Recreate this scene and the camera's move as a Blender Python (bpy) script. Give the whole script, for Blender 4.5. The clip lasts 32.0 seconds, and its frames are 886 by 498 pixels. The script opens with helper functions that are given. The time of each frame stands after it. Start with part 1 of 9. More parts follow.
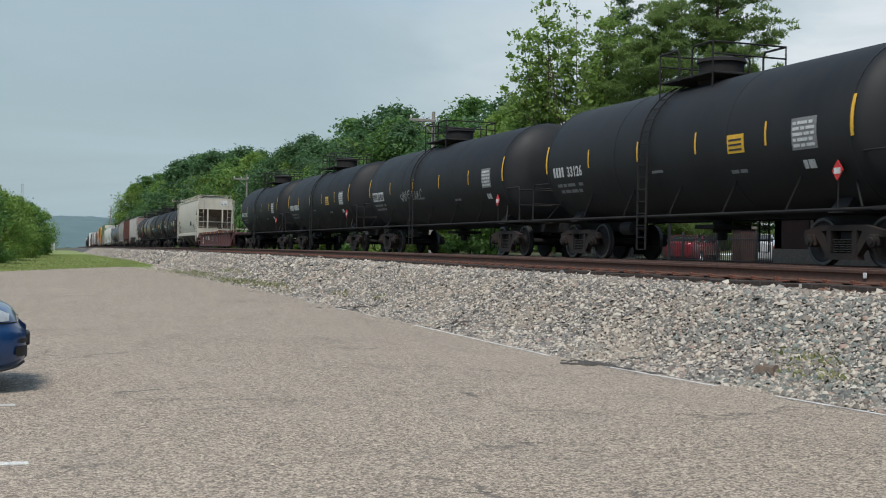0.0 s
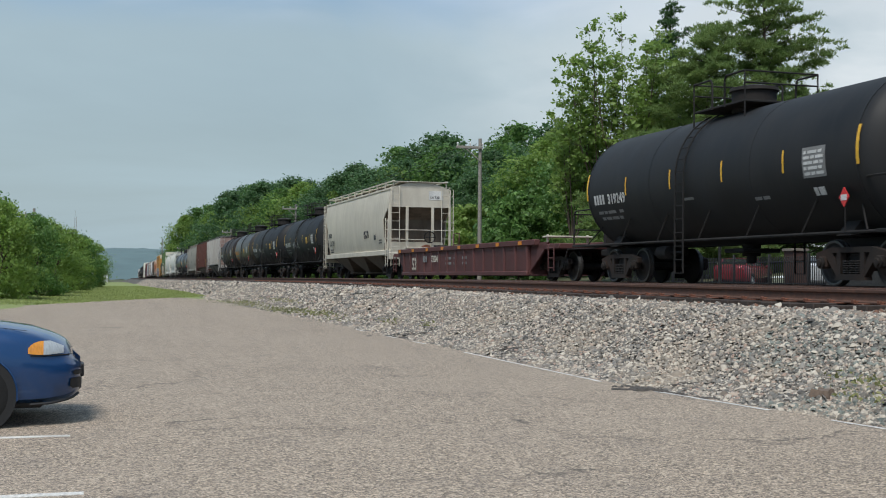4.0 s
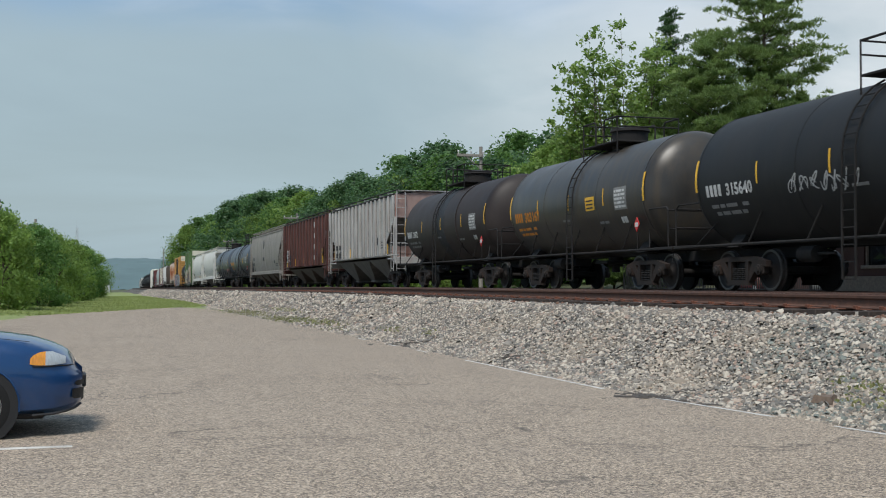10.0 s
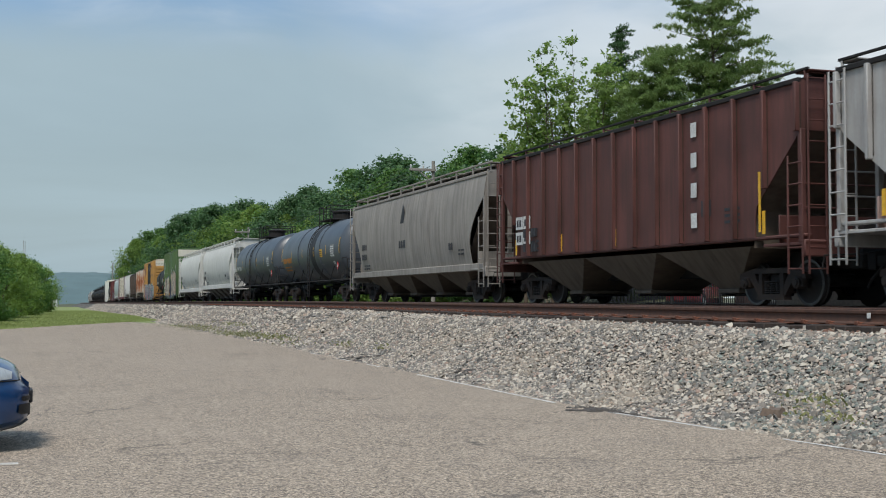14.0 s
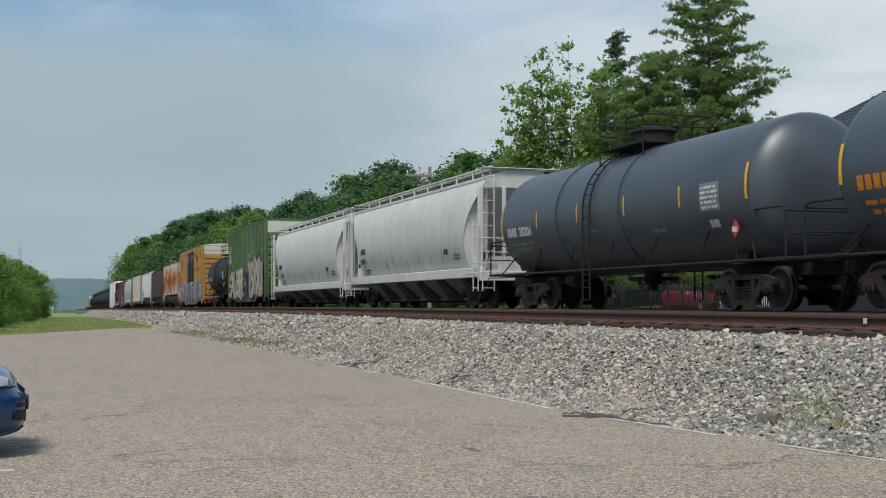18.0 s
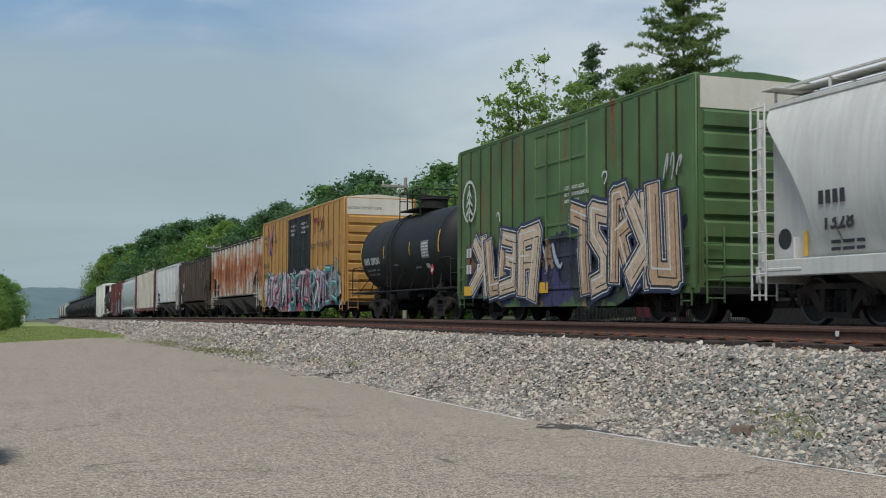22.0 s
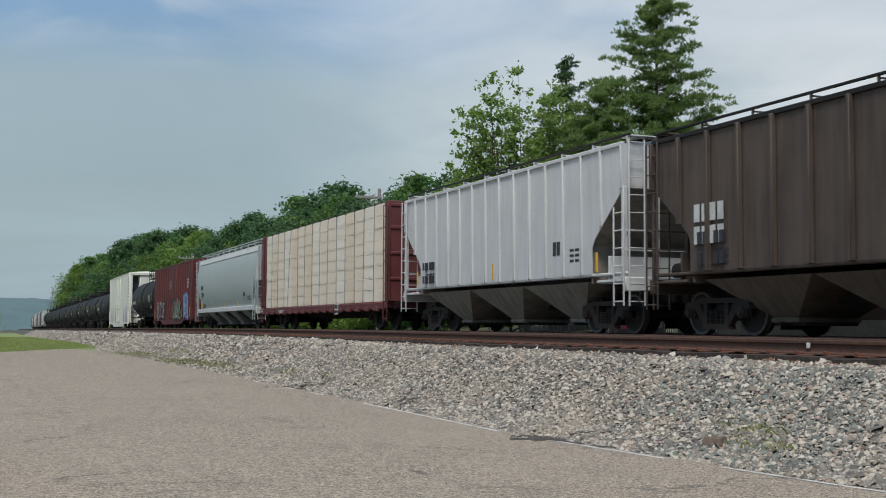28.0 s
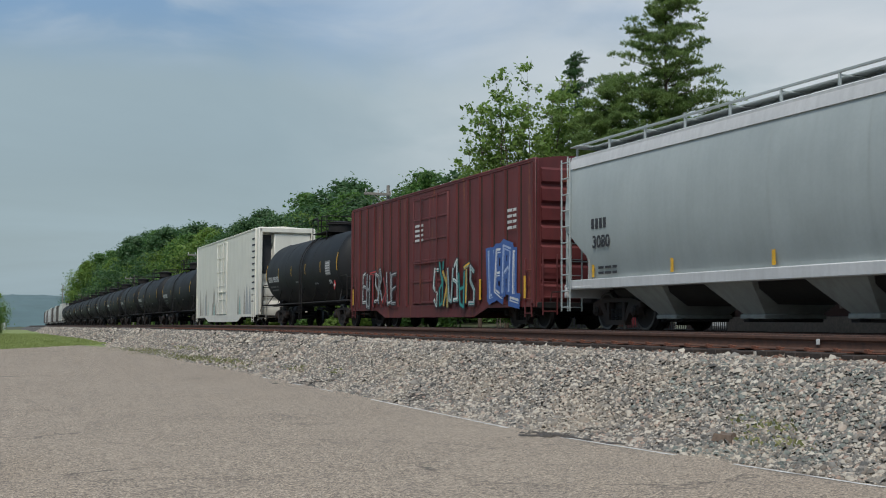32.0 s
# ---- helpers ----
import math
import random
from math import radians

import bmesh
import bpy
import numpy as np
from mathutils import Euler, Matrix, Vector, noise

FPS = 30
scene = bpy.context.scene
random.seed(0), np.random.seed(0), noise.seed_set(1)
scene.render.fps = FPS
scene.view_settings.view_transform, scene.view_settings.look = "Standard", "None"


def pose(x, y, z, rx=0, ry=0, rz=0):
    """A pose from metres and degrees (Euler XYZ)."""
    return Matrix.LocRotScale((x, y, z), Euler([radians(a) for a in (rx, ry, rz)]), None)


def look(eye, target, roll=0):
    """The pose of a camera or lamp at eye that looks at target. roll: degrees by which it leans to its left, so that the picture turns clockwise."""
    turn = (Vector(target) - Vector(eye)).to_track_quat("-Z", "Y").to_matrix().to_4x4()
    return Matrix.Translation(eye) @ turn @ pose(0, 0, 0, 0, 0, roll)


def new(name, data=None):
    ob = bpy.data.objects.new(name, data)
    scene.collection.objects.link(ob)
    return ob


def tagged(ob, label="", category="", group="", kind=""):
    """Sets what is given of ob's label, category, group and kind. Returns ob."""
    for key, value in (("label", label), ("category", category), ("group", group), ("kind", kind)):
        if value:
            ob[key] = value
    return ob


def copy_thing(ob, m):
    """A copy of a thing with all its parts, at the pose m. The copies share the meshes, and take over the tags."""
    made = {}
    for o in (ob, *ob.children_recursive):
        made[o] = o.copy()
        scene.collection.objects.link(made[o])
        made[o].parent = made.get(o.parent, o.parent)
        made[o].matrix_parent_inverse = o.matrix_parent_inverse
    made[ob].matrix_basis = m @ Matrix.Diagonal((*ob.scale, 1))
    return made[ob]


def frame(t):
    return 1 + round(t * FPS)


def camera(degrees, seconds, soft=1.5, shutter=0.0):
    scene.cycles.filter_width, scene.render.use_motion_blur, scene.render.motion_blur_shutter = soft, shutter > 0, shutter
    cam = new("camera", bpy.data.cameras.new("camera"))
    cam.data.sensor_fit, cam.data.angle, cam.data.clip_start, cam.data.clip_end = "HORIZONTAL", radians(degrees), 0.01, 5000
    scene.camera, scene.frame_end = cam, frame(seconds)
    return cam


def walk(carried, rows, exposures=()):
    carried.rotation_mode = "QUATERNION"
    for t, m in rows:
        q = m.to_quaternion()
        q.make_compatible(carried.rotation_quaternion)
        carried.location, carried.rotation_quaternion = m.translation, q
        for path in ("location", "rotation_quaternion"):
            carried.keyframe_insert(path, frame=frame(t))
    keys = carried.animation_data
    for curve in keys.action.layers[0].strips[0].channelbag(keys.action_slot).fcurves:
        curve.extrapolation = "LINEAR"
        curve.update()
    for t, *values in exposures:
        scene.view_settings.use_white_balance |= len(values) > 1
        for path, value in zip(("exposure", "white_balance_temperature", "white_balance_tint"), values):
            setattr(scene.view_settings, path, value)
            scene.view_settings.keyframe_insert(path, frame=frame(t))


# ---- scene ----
# The place: a car park beside a double-track line; a long freight train rolls by on the far track.
# x: away from the car park across the tracks, y: along the tracks, z: up. Asphalt at z = 0.
SECONDS = 32.0
EYE = (0.0, 0.0, 1.42)
cam = camera(40.94, SECONDS, soft=1.05, shutter=0.08)
# seconds, heading (degrees right of +y), tilt up, roll
VIEW = [
    (0.0, 19.42, -0.07, 1.22), (0.5, 20.53, 0.28, 1.28), (1.0, 21.92, 1.79, 1.35), (1.5, 19.43, 0.97, 1.22),
    (2.0, 18.11, 1.14, 1.11), (2.5, 17.06, 0.99, 0.97), (4.5, 17.08, 1.21, 0.18), (5.0, 16.95, 0.94, -0.09),
    (5.5, 16.86, 1.00, -0.28), (6.0, 16.79, 0.93, -0.36), (6.5, 16.85, 1.02, -0.46), (7.0, 16.85, 1.02, -0.56),
    (7.5, 16.55, 1.24, -0.52), (8.0, 16.57, 1.37, -0.31), (8.5, 16.74, 1.64, -0.14), (9.0, 17.02, 1.60, -0.05),
    (9.5, 17.15, 1.54, 0.02), (10.0, 17.00, 1.59, 0.06), (10.5, 16.96, 1.63, 0.16), (11.0, 17.09, 1.53, 0.29),
    (11.5, 17.44, 1.45, 0.29), (12.0, 17.92, 1.35, 0.16), (12.5, 18.22, 1.60, 0.15), (13.0, 18.75, 1.93, 0.13),
    (13.5, 18.99, 2.08, 0.01), (14.0, 19.30, 2.28, 0.05), (14.5, 19.52, 2.34, 0.01), (16.5, 19.71, 2.67, 0.03),
    (17.0, 19.66, 2.61, 0.05), (17.5, 19.65, 2.56, -0.01), (18.0, 19.47, 2.56, -0.01), (18.5, 19.88, 2.63, 0.16),
    (19.0, 20.32, 2.90, 0.40), (19.5, 20.33, 2.82, 0.39), (20.0, 20.48, 2.80, 0.35), (20.5, 20.53, 2.78, 0.37),
    (21.0, 20.57, 3.00, 0.40), (21.5, 20.60, 2.96, 0.35), (22.0, 20.66, 3.09, 0.25), (22.5, 20.67, 3.18, 0.22),
    (23.0, 21.05, 3.24, 0.34), (23.5, 21.23, 3.39, 0.34), (24.0, 21.28, 3.35, 0.09), (24.5, 21.34, 3.22, -0.05),
    (25.0, 21.47, 3.27, -0.06), (25.5, 21.62, 3.51, 0.04), (26.0, 22.04, 3.60, 0.28), (26.5, 22.04, 3.64, 0.31),
    (28.5, 21.90, 3.64, 0.31), (29.0, 21.86, 3.77, 0.20), (29.5, 21.60, 3.72, 0.18), (30.0, 21.66, 3.73, 0.14),
    (30.5, 21.82, 3.54, 0.24), (31.0, 21.58, 3.64, 0.32), (31.5, 21.61, 3.60, 0.35), (32.0, 21.50, 3.47, 0.31),
]

def heading(yaw, pitch, roll):
    f = Vector((math.sin(radians(yaw)) * math.cos(radians(pitch)), math.cos(radians(yaw)) * math.cos(radians(pitch)), math.sin(radians(pitch))))
    m = f.to_track_quat("-Z", "Y").to_matrix().to_4x4()
    return Matrix.Translation(EYE) @ m @ pose(0, 0, 0, 0, 0, roll)


walk(cam, [(t, heading(yaw, pitch, roll)) for t, yaw, pitch, roll in VIEW], exposures=[(0.0, 0.16), (9.0, 0.13), (18.0, 0.06), (20.5, -0.08), (22.5, 0.0), (25.5, 0.05), (29.0, -0.06), (SECONDS, -0.11)])

# ---- plan ----
TRACK_X = 15.2        # centre line of the far track, on which the train runs
RAIL_Z = 1.25         # top of the far track's rails
NEAR_X = 10.75        # centre line of the empty near track
NEAR_Z = 1.27
GAUGE = 1.435
SPEED = 12.24         # metres a second, towards -y


def bend(y):
    """How far the line has curved to the right, by place along it."""
    d = y - 100.0
    return 0.00825 * (d + np.sqrt(d * d + 225.0)) + 2.5e-5 * np.maximum(0.0, d) ** 2


def dip(y):
    """How far the line and the ground beside it have fallen, by place along it."""
    d = y - 45.0
    return 0.00285 * (d + np.sqrt(d * d + 400.0))


def dip_tilt(y):
    return -math.degrees(math.atan((dip(y + 1.0) - dip(y - 1.0)) / 2))


def bend_turn(y):
    """The line's heading there, in degrees of turn about z."""
    return -math.degrees(math.atan((bend(y + 1.0) - bend(y - 1.0)) / 2))


# ---- light ----
SUN_AZ, SUN_EL = 216.0, 58.0
world = bpy.data.worlds.new("sky")
scene.world = world
world.use_nodes = True


def build_sky():
    nt = world.node_tree
    nt.nodes.clear()
    n, l = nt.nodes, nt.links
    out = n.new("ShaderNodeOutputWorld")
    bg = n.new("ShaderNodeBackground")
    sky = n.new("ShaderNodeTexSky")
    sky.sky_type, sky.sun_disc = "NISHITA", False
    sky.sun_elevation, sky.sun_rotation = radians(SUN_EL), radians(SUN_AZ)
    sky.air_density, sky.dust_density, sky.ozone_density = 1.2, 2.5, 1.5
    scale = n.new("ShaderNodeVectorMath")
    scale.operation = "SCALE"
    scale.inputs["Scale"].default_value = 0.085
    l.new(sky.outputs[0], scale.inputs[0])
    # veils of cloud: two sizes of noise over the sky's dome
    tc = n.new("ShaderNodeTexCoord")
    sep = n.new("ShaderNodeSeparateXYZ")
    l.new(tc.outputs["Generated"], sep.inputs[0])
    addz = n.new("ShaderNodeMath")
    addz.operation = "ADD"
    addz.inputs[1].default_value = 0.22
    l.new(sep.outputs["Z"], addz.inputs[0])
    div = n.new("ShaderNodeVectorMath")
    div.operation = "DIVIDE"
    comb = n.new("ShaderNodeCombineXYZ")
    for k in ("X", "Y", "Z"):
        l.new(addz.outputs[0], comb.inputs[k])
    l.new(tc.outputs["Generated"], div.inputs[0])
    l.new(comb.outputs[0], div.inputs[1])
    noise_a = n.new("ShaderNodeTexNoise")
    noise_a.inputs["Scale"].default_value = 0.75
    noise_a.inputs["Detail"].default_value = 6.0
    noise_a.inputs["Roughness"].default_value = 0.55
    noise_a.inputs["Distortion"].default_value = 0.6
    l.new(div.outputs[0], noise_a.inputs["Vector"])
    ramp = n.new("ShaderNodeValToRGB")
    ramp.color_ramp.elements[0].position = 0.30
    ramp.color_ramp.elements[0].color = (0.62, 0.62, 0.62, 1)
    ramp.color_ramp.elements[1].position = 0.72
    ramp.color_ramp.elements[1].color = (1, 1, 1, 1)
    l.new(noise_a.outputs["Fac"], ramp.inputs[0])
    # the veil of cloud is thicker and whiter across the line
    side = n.new("ShaderNodeVectorMath")
    side.operation = "DOT_PRODUCT"
    side.inputs[1].default_value = (math.sin(radians(50)) * math.cos(radians(19)), math.cos(radians(50)) * math.cos(radians(19)), math.sin(radians(19)))
    l.new(tc.outputs["Generated"], side.inputs[0])
    glow = n.new("ShaderNodeMapRange")
    glow.inputs["From Min"].default_value = 0.80
    glow.inputs["From Max"].default_value = 1.0
    glow.inputs["To Min"].default_value = 0.0
    glow.inputs["To Max"].default_value = 1.0
    l.new(side.outputs["Value"], glow.inputs["Value"])
    # low haze, and clearer blue above a ragged edge
    wob = n.new("ShaderNodeMath")
    wob.operation = "MULTIPLY_ADD"
    wob.inputs[1].default_value = 0.20
    l.new(noise_a.outputs["Fac"], wob.inputs[0])
    l.new(sep.outputs["Z"], wob.inputs[2])
    height = n.new("ShaderNodeMapRange")
    height.interpolation_type = "SMOOTHSTEP"
    height.inputs["From Min"].default_value = 0.28
    height.inputs["From Max"].default_value = 0.37
    l.new(wob.outputs[0], height.inputs["Value"])
    veil = n.new("ShaderNodeMix")
    veil.data_type = "RGBA"
    veil.inputs[6].default_value = (0.52, 0.675, 0.755, 1)
    veil.inputs[7].default_value = (0.33, 0.54, 0.81, 1)
    l.new(height.outputs["Result"], veil.inputs[0])
    cloud = n.new("ShaderNodeMix")
    cloud.data_type = "RGBA"
    l.new(veil.outputs[2], cloud.inputs[6])
    cloud.inputs[7].default_value = (1.2, 1.25, 1.28, 1)
    # broken white cloud in the clearer part
    noise_b = n.new("ShaderNodeTexNoise")
    noise_b.inputs["Scale"].default_value = 2.3
    noise_b.inputs["Detail"].default_value = 7.0
    noise_b.inputs["Distortion"].default_value = 0.5
    l.new(div.outputs[0], noise_b.inputs["Vector"])
    ragged = n.new("ShaderNodeMapRange")
    ragged.inputs["From Min"].default_value = 0.36
    ragged.inputs["From Max"].default_value = 0.60
    ragged.inputs["To Min"].default_value = 0.45
    l.new(noise_b.outputs["Fac"], ragged.inputs["Value"])
    thick = n.new("ShaderNodeMath")
    thick.operation = "MULTIPLY"
    l.new(ragged.outputs["Result"], thick.inputs[0])
    l.new(glow.outputs["Result"], thick.inputs[1])
    l.new(thick.outputs[0], cloud.inputs[0])
    puff = n.new("ShaderNodeMapRange")
    puff.interpolation_type = "SMOOTHSTEP"
    puff.inputs["From Min"].default_value = 0.46
    puff.inputs["From Max"].default_value = 0.68
    puff.inputs["To Max"].default_value = 0.75
    l.new(noise_b.outputs["Fac"], puff.inputs["Value"])
    gate = n.new("ShaderNodeMath")
    gate.operation = "MULTIPLY"
    l.new(puff.outputs["Result"], gate.inputs[0])
    l.new(height.outputs["Result"], gate.inputs[1])
    white = n.new("ShaderNodeMix")
    white.data_type = "RGBA"
    l.new(gate.outputs[0], white.inputs[0])
    l.new(cloud.outputs[2], white.inputs[6])
    white.inputs[7].default_value = (0.74, 0.86, 0.96, 1)
    mix = n.new("ShaderNodeMix")
    mix.data_type = "RGBA"
    l.new(ramp.outputs["Color"], mix.inputs[0])
    l.new(scale.outputs[0], mix.inputs[6])
    l.new(white.outputs[2], mix.inputs[7])
    l.new(mix.outputs[2], bg.inputs["Color"])
    bg.inputs["Strength"].default_value = 0.76
    l.new(bg.outputs[0], out.inputs["Surface"])


build_sky()
sun = new("sun", bpy.data.lights.new("sun", "SUN"))
sun.data.energy, sun.data.angle, sun.data.color = 2.75, radians(20), (1.0, 0.968, 0.91)
sun.matrix_world = look((0, 0, 60), (-math.sin(radians(SUN_AZ)) * 60, -math.cos(radians(SUN_AZ)) * 60, 60 - 60 * math.tan(radians(SUN_EL))))


# ---- materials ----
def nodes_of(name):
    m = bpy.data.materials.new(name)
    m.use_nodes = True
    nt = m.node_tree
    return m, nt, nt.nodes["Principled BSDF"]


def noise_node(nt, scale, detail=4.0, rough=0.55, stretch=None, coord="Object", distortion=0.0):
    tc = nt.nodes.new("ShaderNodeTexCoord")
    mp = nt.nodes.new("ShaderNodeMapping")
    mp.inputs["Scale"].default_value = stretch or (1, 1, 1)
    nz = nt.nodes.new("ShaderNodeTexNoise")
    nz.inputs["Scale"].default_value = scale
    nz.inputs["Detail"].default_value = detail
    nz.inputs["Roughness"].default_value = rough
    nz.inputs["Distortion"].default_value = distortion
    nt.links.new(tc.outputs[coord], mp.inputs["Vector"])
    nt.links.new(mp.outputs[0], nz.inputs["Vector"])
    return nz


def ramp_node(nt, source, a, b, lo=0.0, hi=1.0):
    r = nt.nodes.new("ShaderNodeMapRange")
    r.inputs["From Min"].default_value, r.inputs["From Max"].default_value = a, b
    r.inputs["To Min"].default_value, r.inputs["To Max"].default_value = lo, hi
    nt.links.new(source, r.inputs["Value"])
    return r.outputs["Result"]


def math_node(nt, op, a, b=None):
    m = nt.nodes.new("ShaderNodeMath")
    m.operation = op
    for i, s in enumerate((a, b)):
        if s is None:
            continue
        if isinstance(s, (int, float)):
            m.inputs[i].default_value = s
        else:
            nt.links.new(s, m.inputs[i])
    return m.outputs[0]


def mix_node(nt, fac, a, b, blend="MIX"):
    m = nt.nodes.new("ShaderNodeMix")
    m.data_type, m.blend_type = "RGBA", blend
    for i, s in ((0, fac), (6, a), (7, b)):
        if isinstance(s, (int, float)):
            m.inputs[i].default_value = s
        elif isinstance(s, tuple):
            m.inputs[i].default_value = (*s[:3], 1)
        else:
            nt.links.new(s, m.inputs[i])
    return m.outputs[2]


def bump_node(nt, bsdf, height, strength=0.3, distance=0.01):
    b = nt.nodes.new("ShaderNodeBump")
    b.inputs["Strength"].default_value, b.inputs["Distance"].default_value = strength, distance
    nt.links.new(height, b.inputs["Height"])
    nt.links.new(b.outputs[0], bsdf.inputs["Normal"])


def plain(name, color, rough=0.6, metal=0.0, grain=18.0, vary=0.25, bump=0.15, dirt=None, dirt_amount=0.4):
    """A worn surface: colour varied at two sizes, a little relief, dirt in patches."""
    m, nt, bsdf = nodes_of(name)
    fine = noise_node(nt, grain, 5.0).outputs["Fac"]
    wide = noise_node(nt, grain * 0.08, 3.0).outputs["Fac"]
    dark = tuple(c * (1 - vary) for c in color)
    lite = tuple(min(1, c * (1 + vary)) for c in color)
    col = mix_node(nt, ramp_node(nt, fine, 0.3, 0.7), dark, lite)
    col = mix_node(nt, ramp_node(nt, wide, 0.45, 0.75, 0, dirt_amount), col, dirt or tuple(c * 0.6 for c in color))
    nt.links.new(col, bsdf.inputs["Base Color"])
    nt.links.new(ramp_node(nt, fine, 0.2, 0.8, max(0, rough - 0.1), min(1, rough + 0.12)), bsdf.inputs["Roughness"])
    bsdf.inputs["Metallic"].default_value = metal
    bump_node(nt, bsdf, fine, bump)
    return m


def paint(name, color, rough=0.5, dirt=(0.08, 0.065, 0.05), streak=0.35, rust=0.0, rust_color=(0.20, 0.055, 0.02), fade=0.12, tag=None, palette=None, metal=0.0, crinkle=0.0, shine=0.5):
    """Railcar paint: faded patches, vertical streaks of dirt, rust runs; tag=(y0, y1, z0, z1, size): a sprayed mural."""
    m, nt, bsdf = nodes_of(name)
    wide = noise_node(nt, 0.7, 4.0).outputs["Fac"]
    fine = noise_node(nt, 14.0, 6.0).outputs["Fac"]
    run = noise_node(nt, 2.2, 6.0, 0.6, (1.0, 2.6, 0.22)).outputs["Fac"]
    col = mix_node(nt, ramp_node(nt, wide, 0.3, 0.7), tuple(c * (1 - fade) for c in color), tuple(min(0.9, c * (1 + fade) + 0.01) for c in color))
    col = mix_node(nt, ramp_node(nt, fine, 0.35, 0.75, 0.0, 0.14), col, dirt)
    col = mix_node(nt, ramp_node(nt, run, 0.42, 0.72, 0.0, streak), col, dirt)
    if rust:
        spot = noise_node(nt, 1.1, 8.0, 0.62, (1.0, 2.4, 0.22), distortion=0.3).outputs["Fac"]
        f = ramp_node(nt, spot, 0.62 - 0.24 * rust, 0.70 - 0.2 * rust, 0.0, 0.95)
        rc = mix_node(nt, ramp_node(nt, fine, 0.3, 0.7), tuple(c * 0.55 for c in rust_color), tuple(min(1, c * 1.7) for c in rust_color))
        col = mix_node(nt, f, col, rc)
    if tag:
        y0, y1, z0, z1, size = tag
        tc = nt.nodes.new("ShaderNodeTexCoord")
        sep = nt.nodes.new("ShaderNodeSeparateXYZ")
        nt.links.new(tc.outputs["Object"], sep.inputs[0])
        wob = noise_node(nt, 1.6, 2.0).outputs["Fac"]
        wz = math_node(nt, "ADD", sep.outputs["Z"], ramp_node(nt, wob, 0.2, 0.8, -0.45, 0.45))
        wy = math_node(nt, "ADD", sep.outputs["Y"], ramp_node(nt, wob, 0.2, 0.8, 0.5, -0.5))
        inside = math_node(nt, "MULTIPLY", math_node(nt, "MULTIPLY", math_node(nt, "GREATER_THAN", wz, z0), math_node(nt, "LESS_THAN", wz, z1)),
                           math_node(nt, "MULTIPLY", math_node(nt, "GREATER_THAN", wy, y0), math_node(nt, "LESS_THAN", wy, y1)))
        mp = nt.nodes.new("ShaderNodeMapping")
        mp.inputs["Scale"].default_value = (0.0, 1.0 / size, 0.55 / size)
        mp.inputs["Rotation"].default_value = (0.35, 0, 0)
        warp = noise_node(nt, 2.0 / size, 2.0)
        nt.links.new(tc.outputs["Object"], mp.inputs["Vector"])
        wv = nt.nodes.new("ShaderNodeVectorMath")
        wv.operation = "MULTIPLY_ADD"
        nt.links.new(warp.outputs["Color"], wv.inputs[0])
        wv.inputs[1].default_value = (0, 1.1, 1.1)
        nt.links.new(mp.outputs[0], wv.inputs[2])
        cell = nt.nodes.new("ShaderNodeTexVoronoi")
        cell.feature = "F1"
        cell.inputs["Scale"].default_value = 1.0
        nt.links.new(wv.outputs[0], cell.inputs["Vector"])
        edge = nt.nodes.new("ShaderNodeTexVoronoi")
        edge.feature = "DISTANCE_TO_EDGE"
        edge.inputs["Scale"].default_value = 1.0
        nt.links.new(wv.outputs[0], edge.inputs["Vector"])
        sepc = nt.nodes.new("ShaderNodeSeparateColor")
        nt.links.new(cell.outputs["Color"], sepc.inputs[0])
        cr = nt.nodes.new("ShaderNodeValToRGB")
        cr.color_ramp.interpolation = "CONSTANT"
        els = cr.color_ramp.elements
        while len(els) < len(palette):
            els.new(0.5)
        for i, c in enumerate(palette):
            els[i].position, els[i].color = i / len(palette), (*c, 1)
        nt.links.new(sepc.outputs[0], cr.inputs[0])
        pc = mix_node(nt, ramp_node(nt, edge.outputs["Distance"], 0.035, 0.06), (0.015, 0.017, 0.03), cr.outputs["Color"])
        pc = mix_node(nt, ramp_node(nt, run, 0.45, 0.75, 0.0, 0.25), pc, dirt)
        col = mix_node(nt, inside, col, pc)
    nt.links.new(col, bsdf.inputs["Base Color"])
    nt.links.new(ramp_node(nt, wide, 0.2, 0.8, rough - 0.1, rough + 0.15), bsdf.inputs["Roughness"])
    bsdf.inputs["Metallic"].default_value = metal
    bsdf.inputs["Specular IOR Level"].default_value = shine
    if crinkle:
        fold = noise_node(nt, 3.4, 5.0, 0.6, (1.0, 0.8, 1.4), distortion=2.6).outputs["Fac"]
        bump_node(nt, bsdf, fold, crinkle, 0.06)
    else:
        bump_node(nt, bsdf, fine, 0.08, 0.004)
    return m


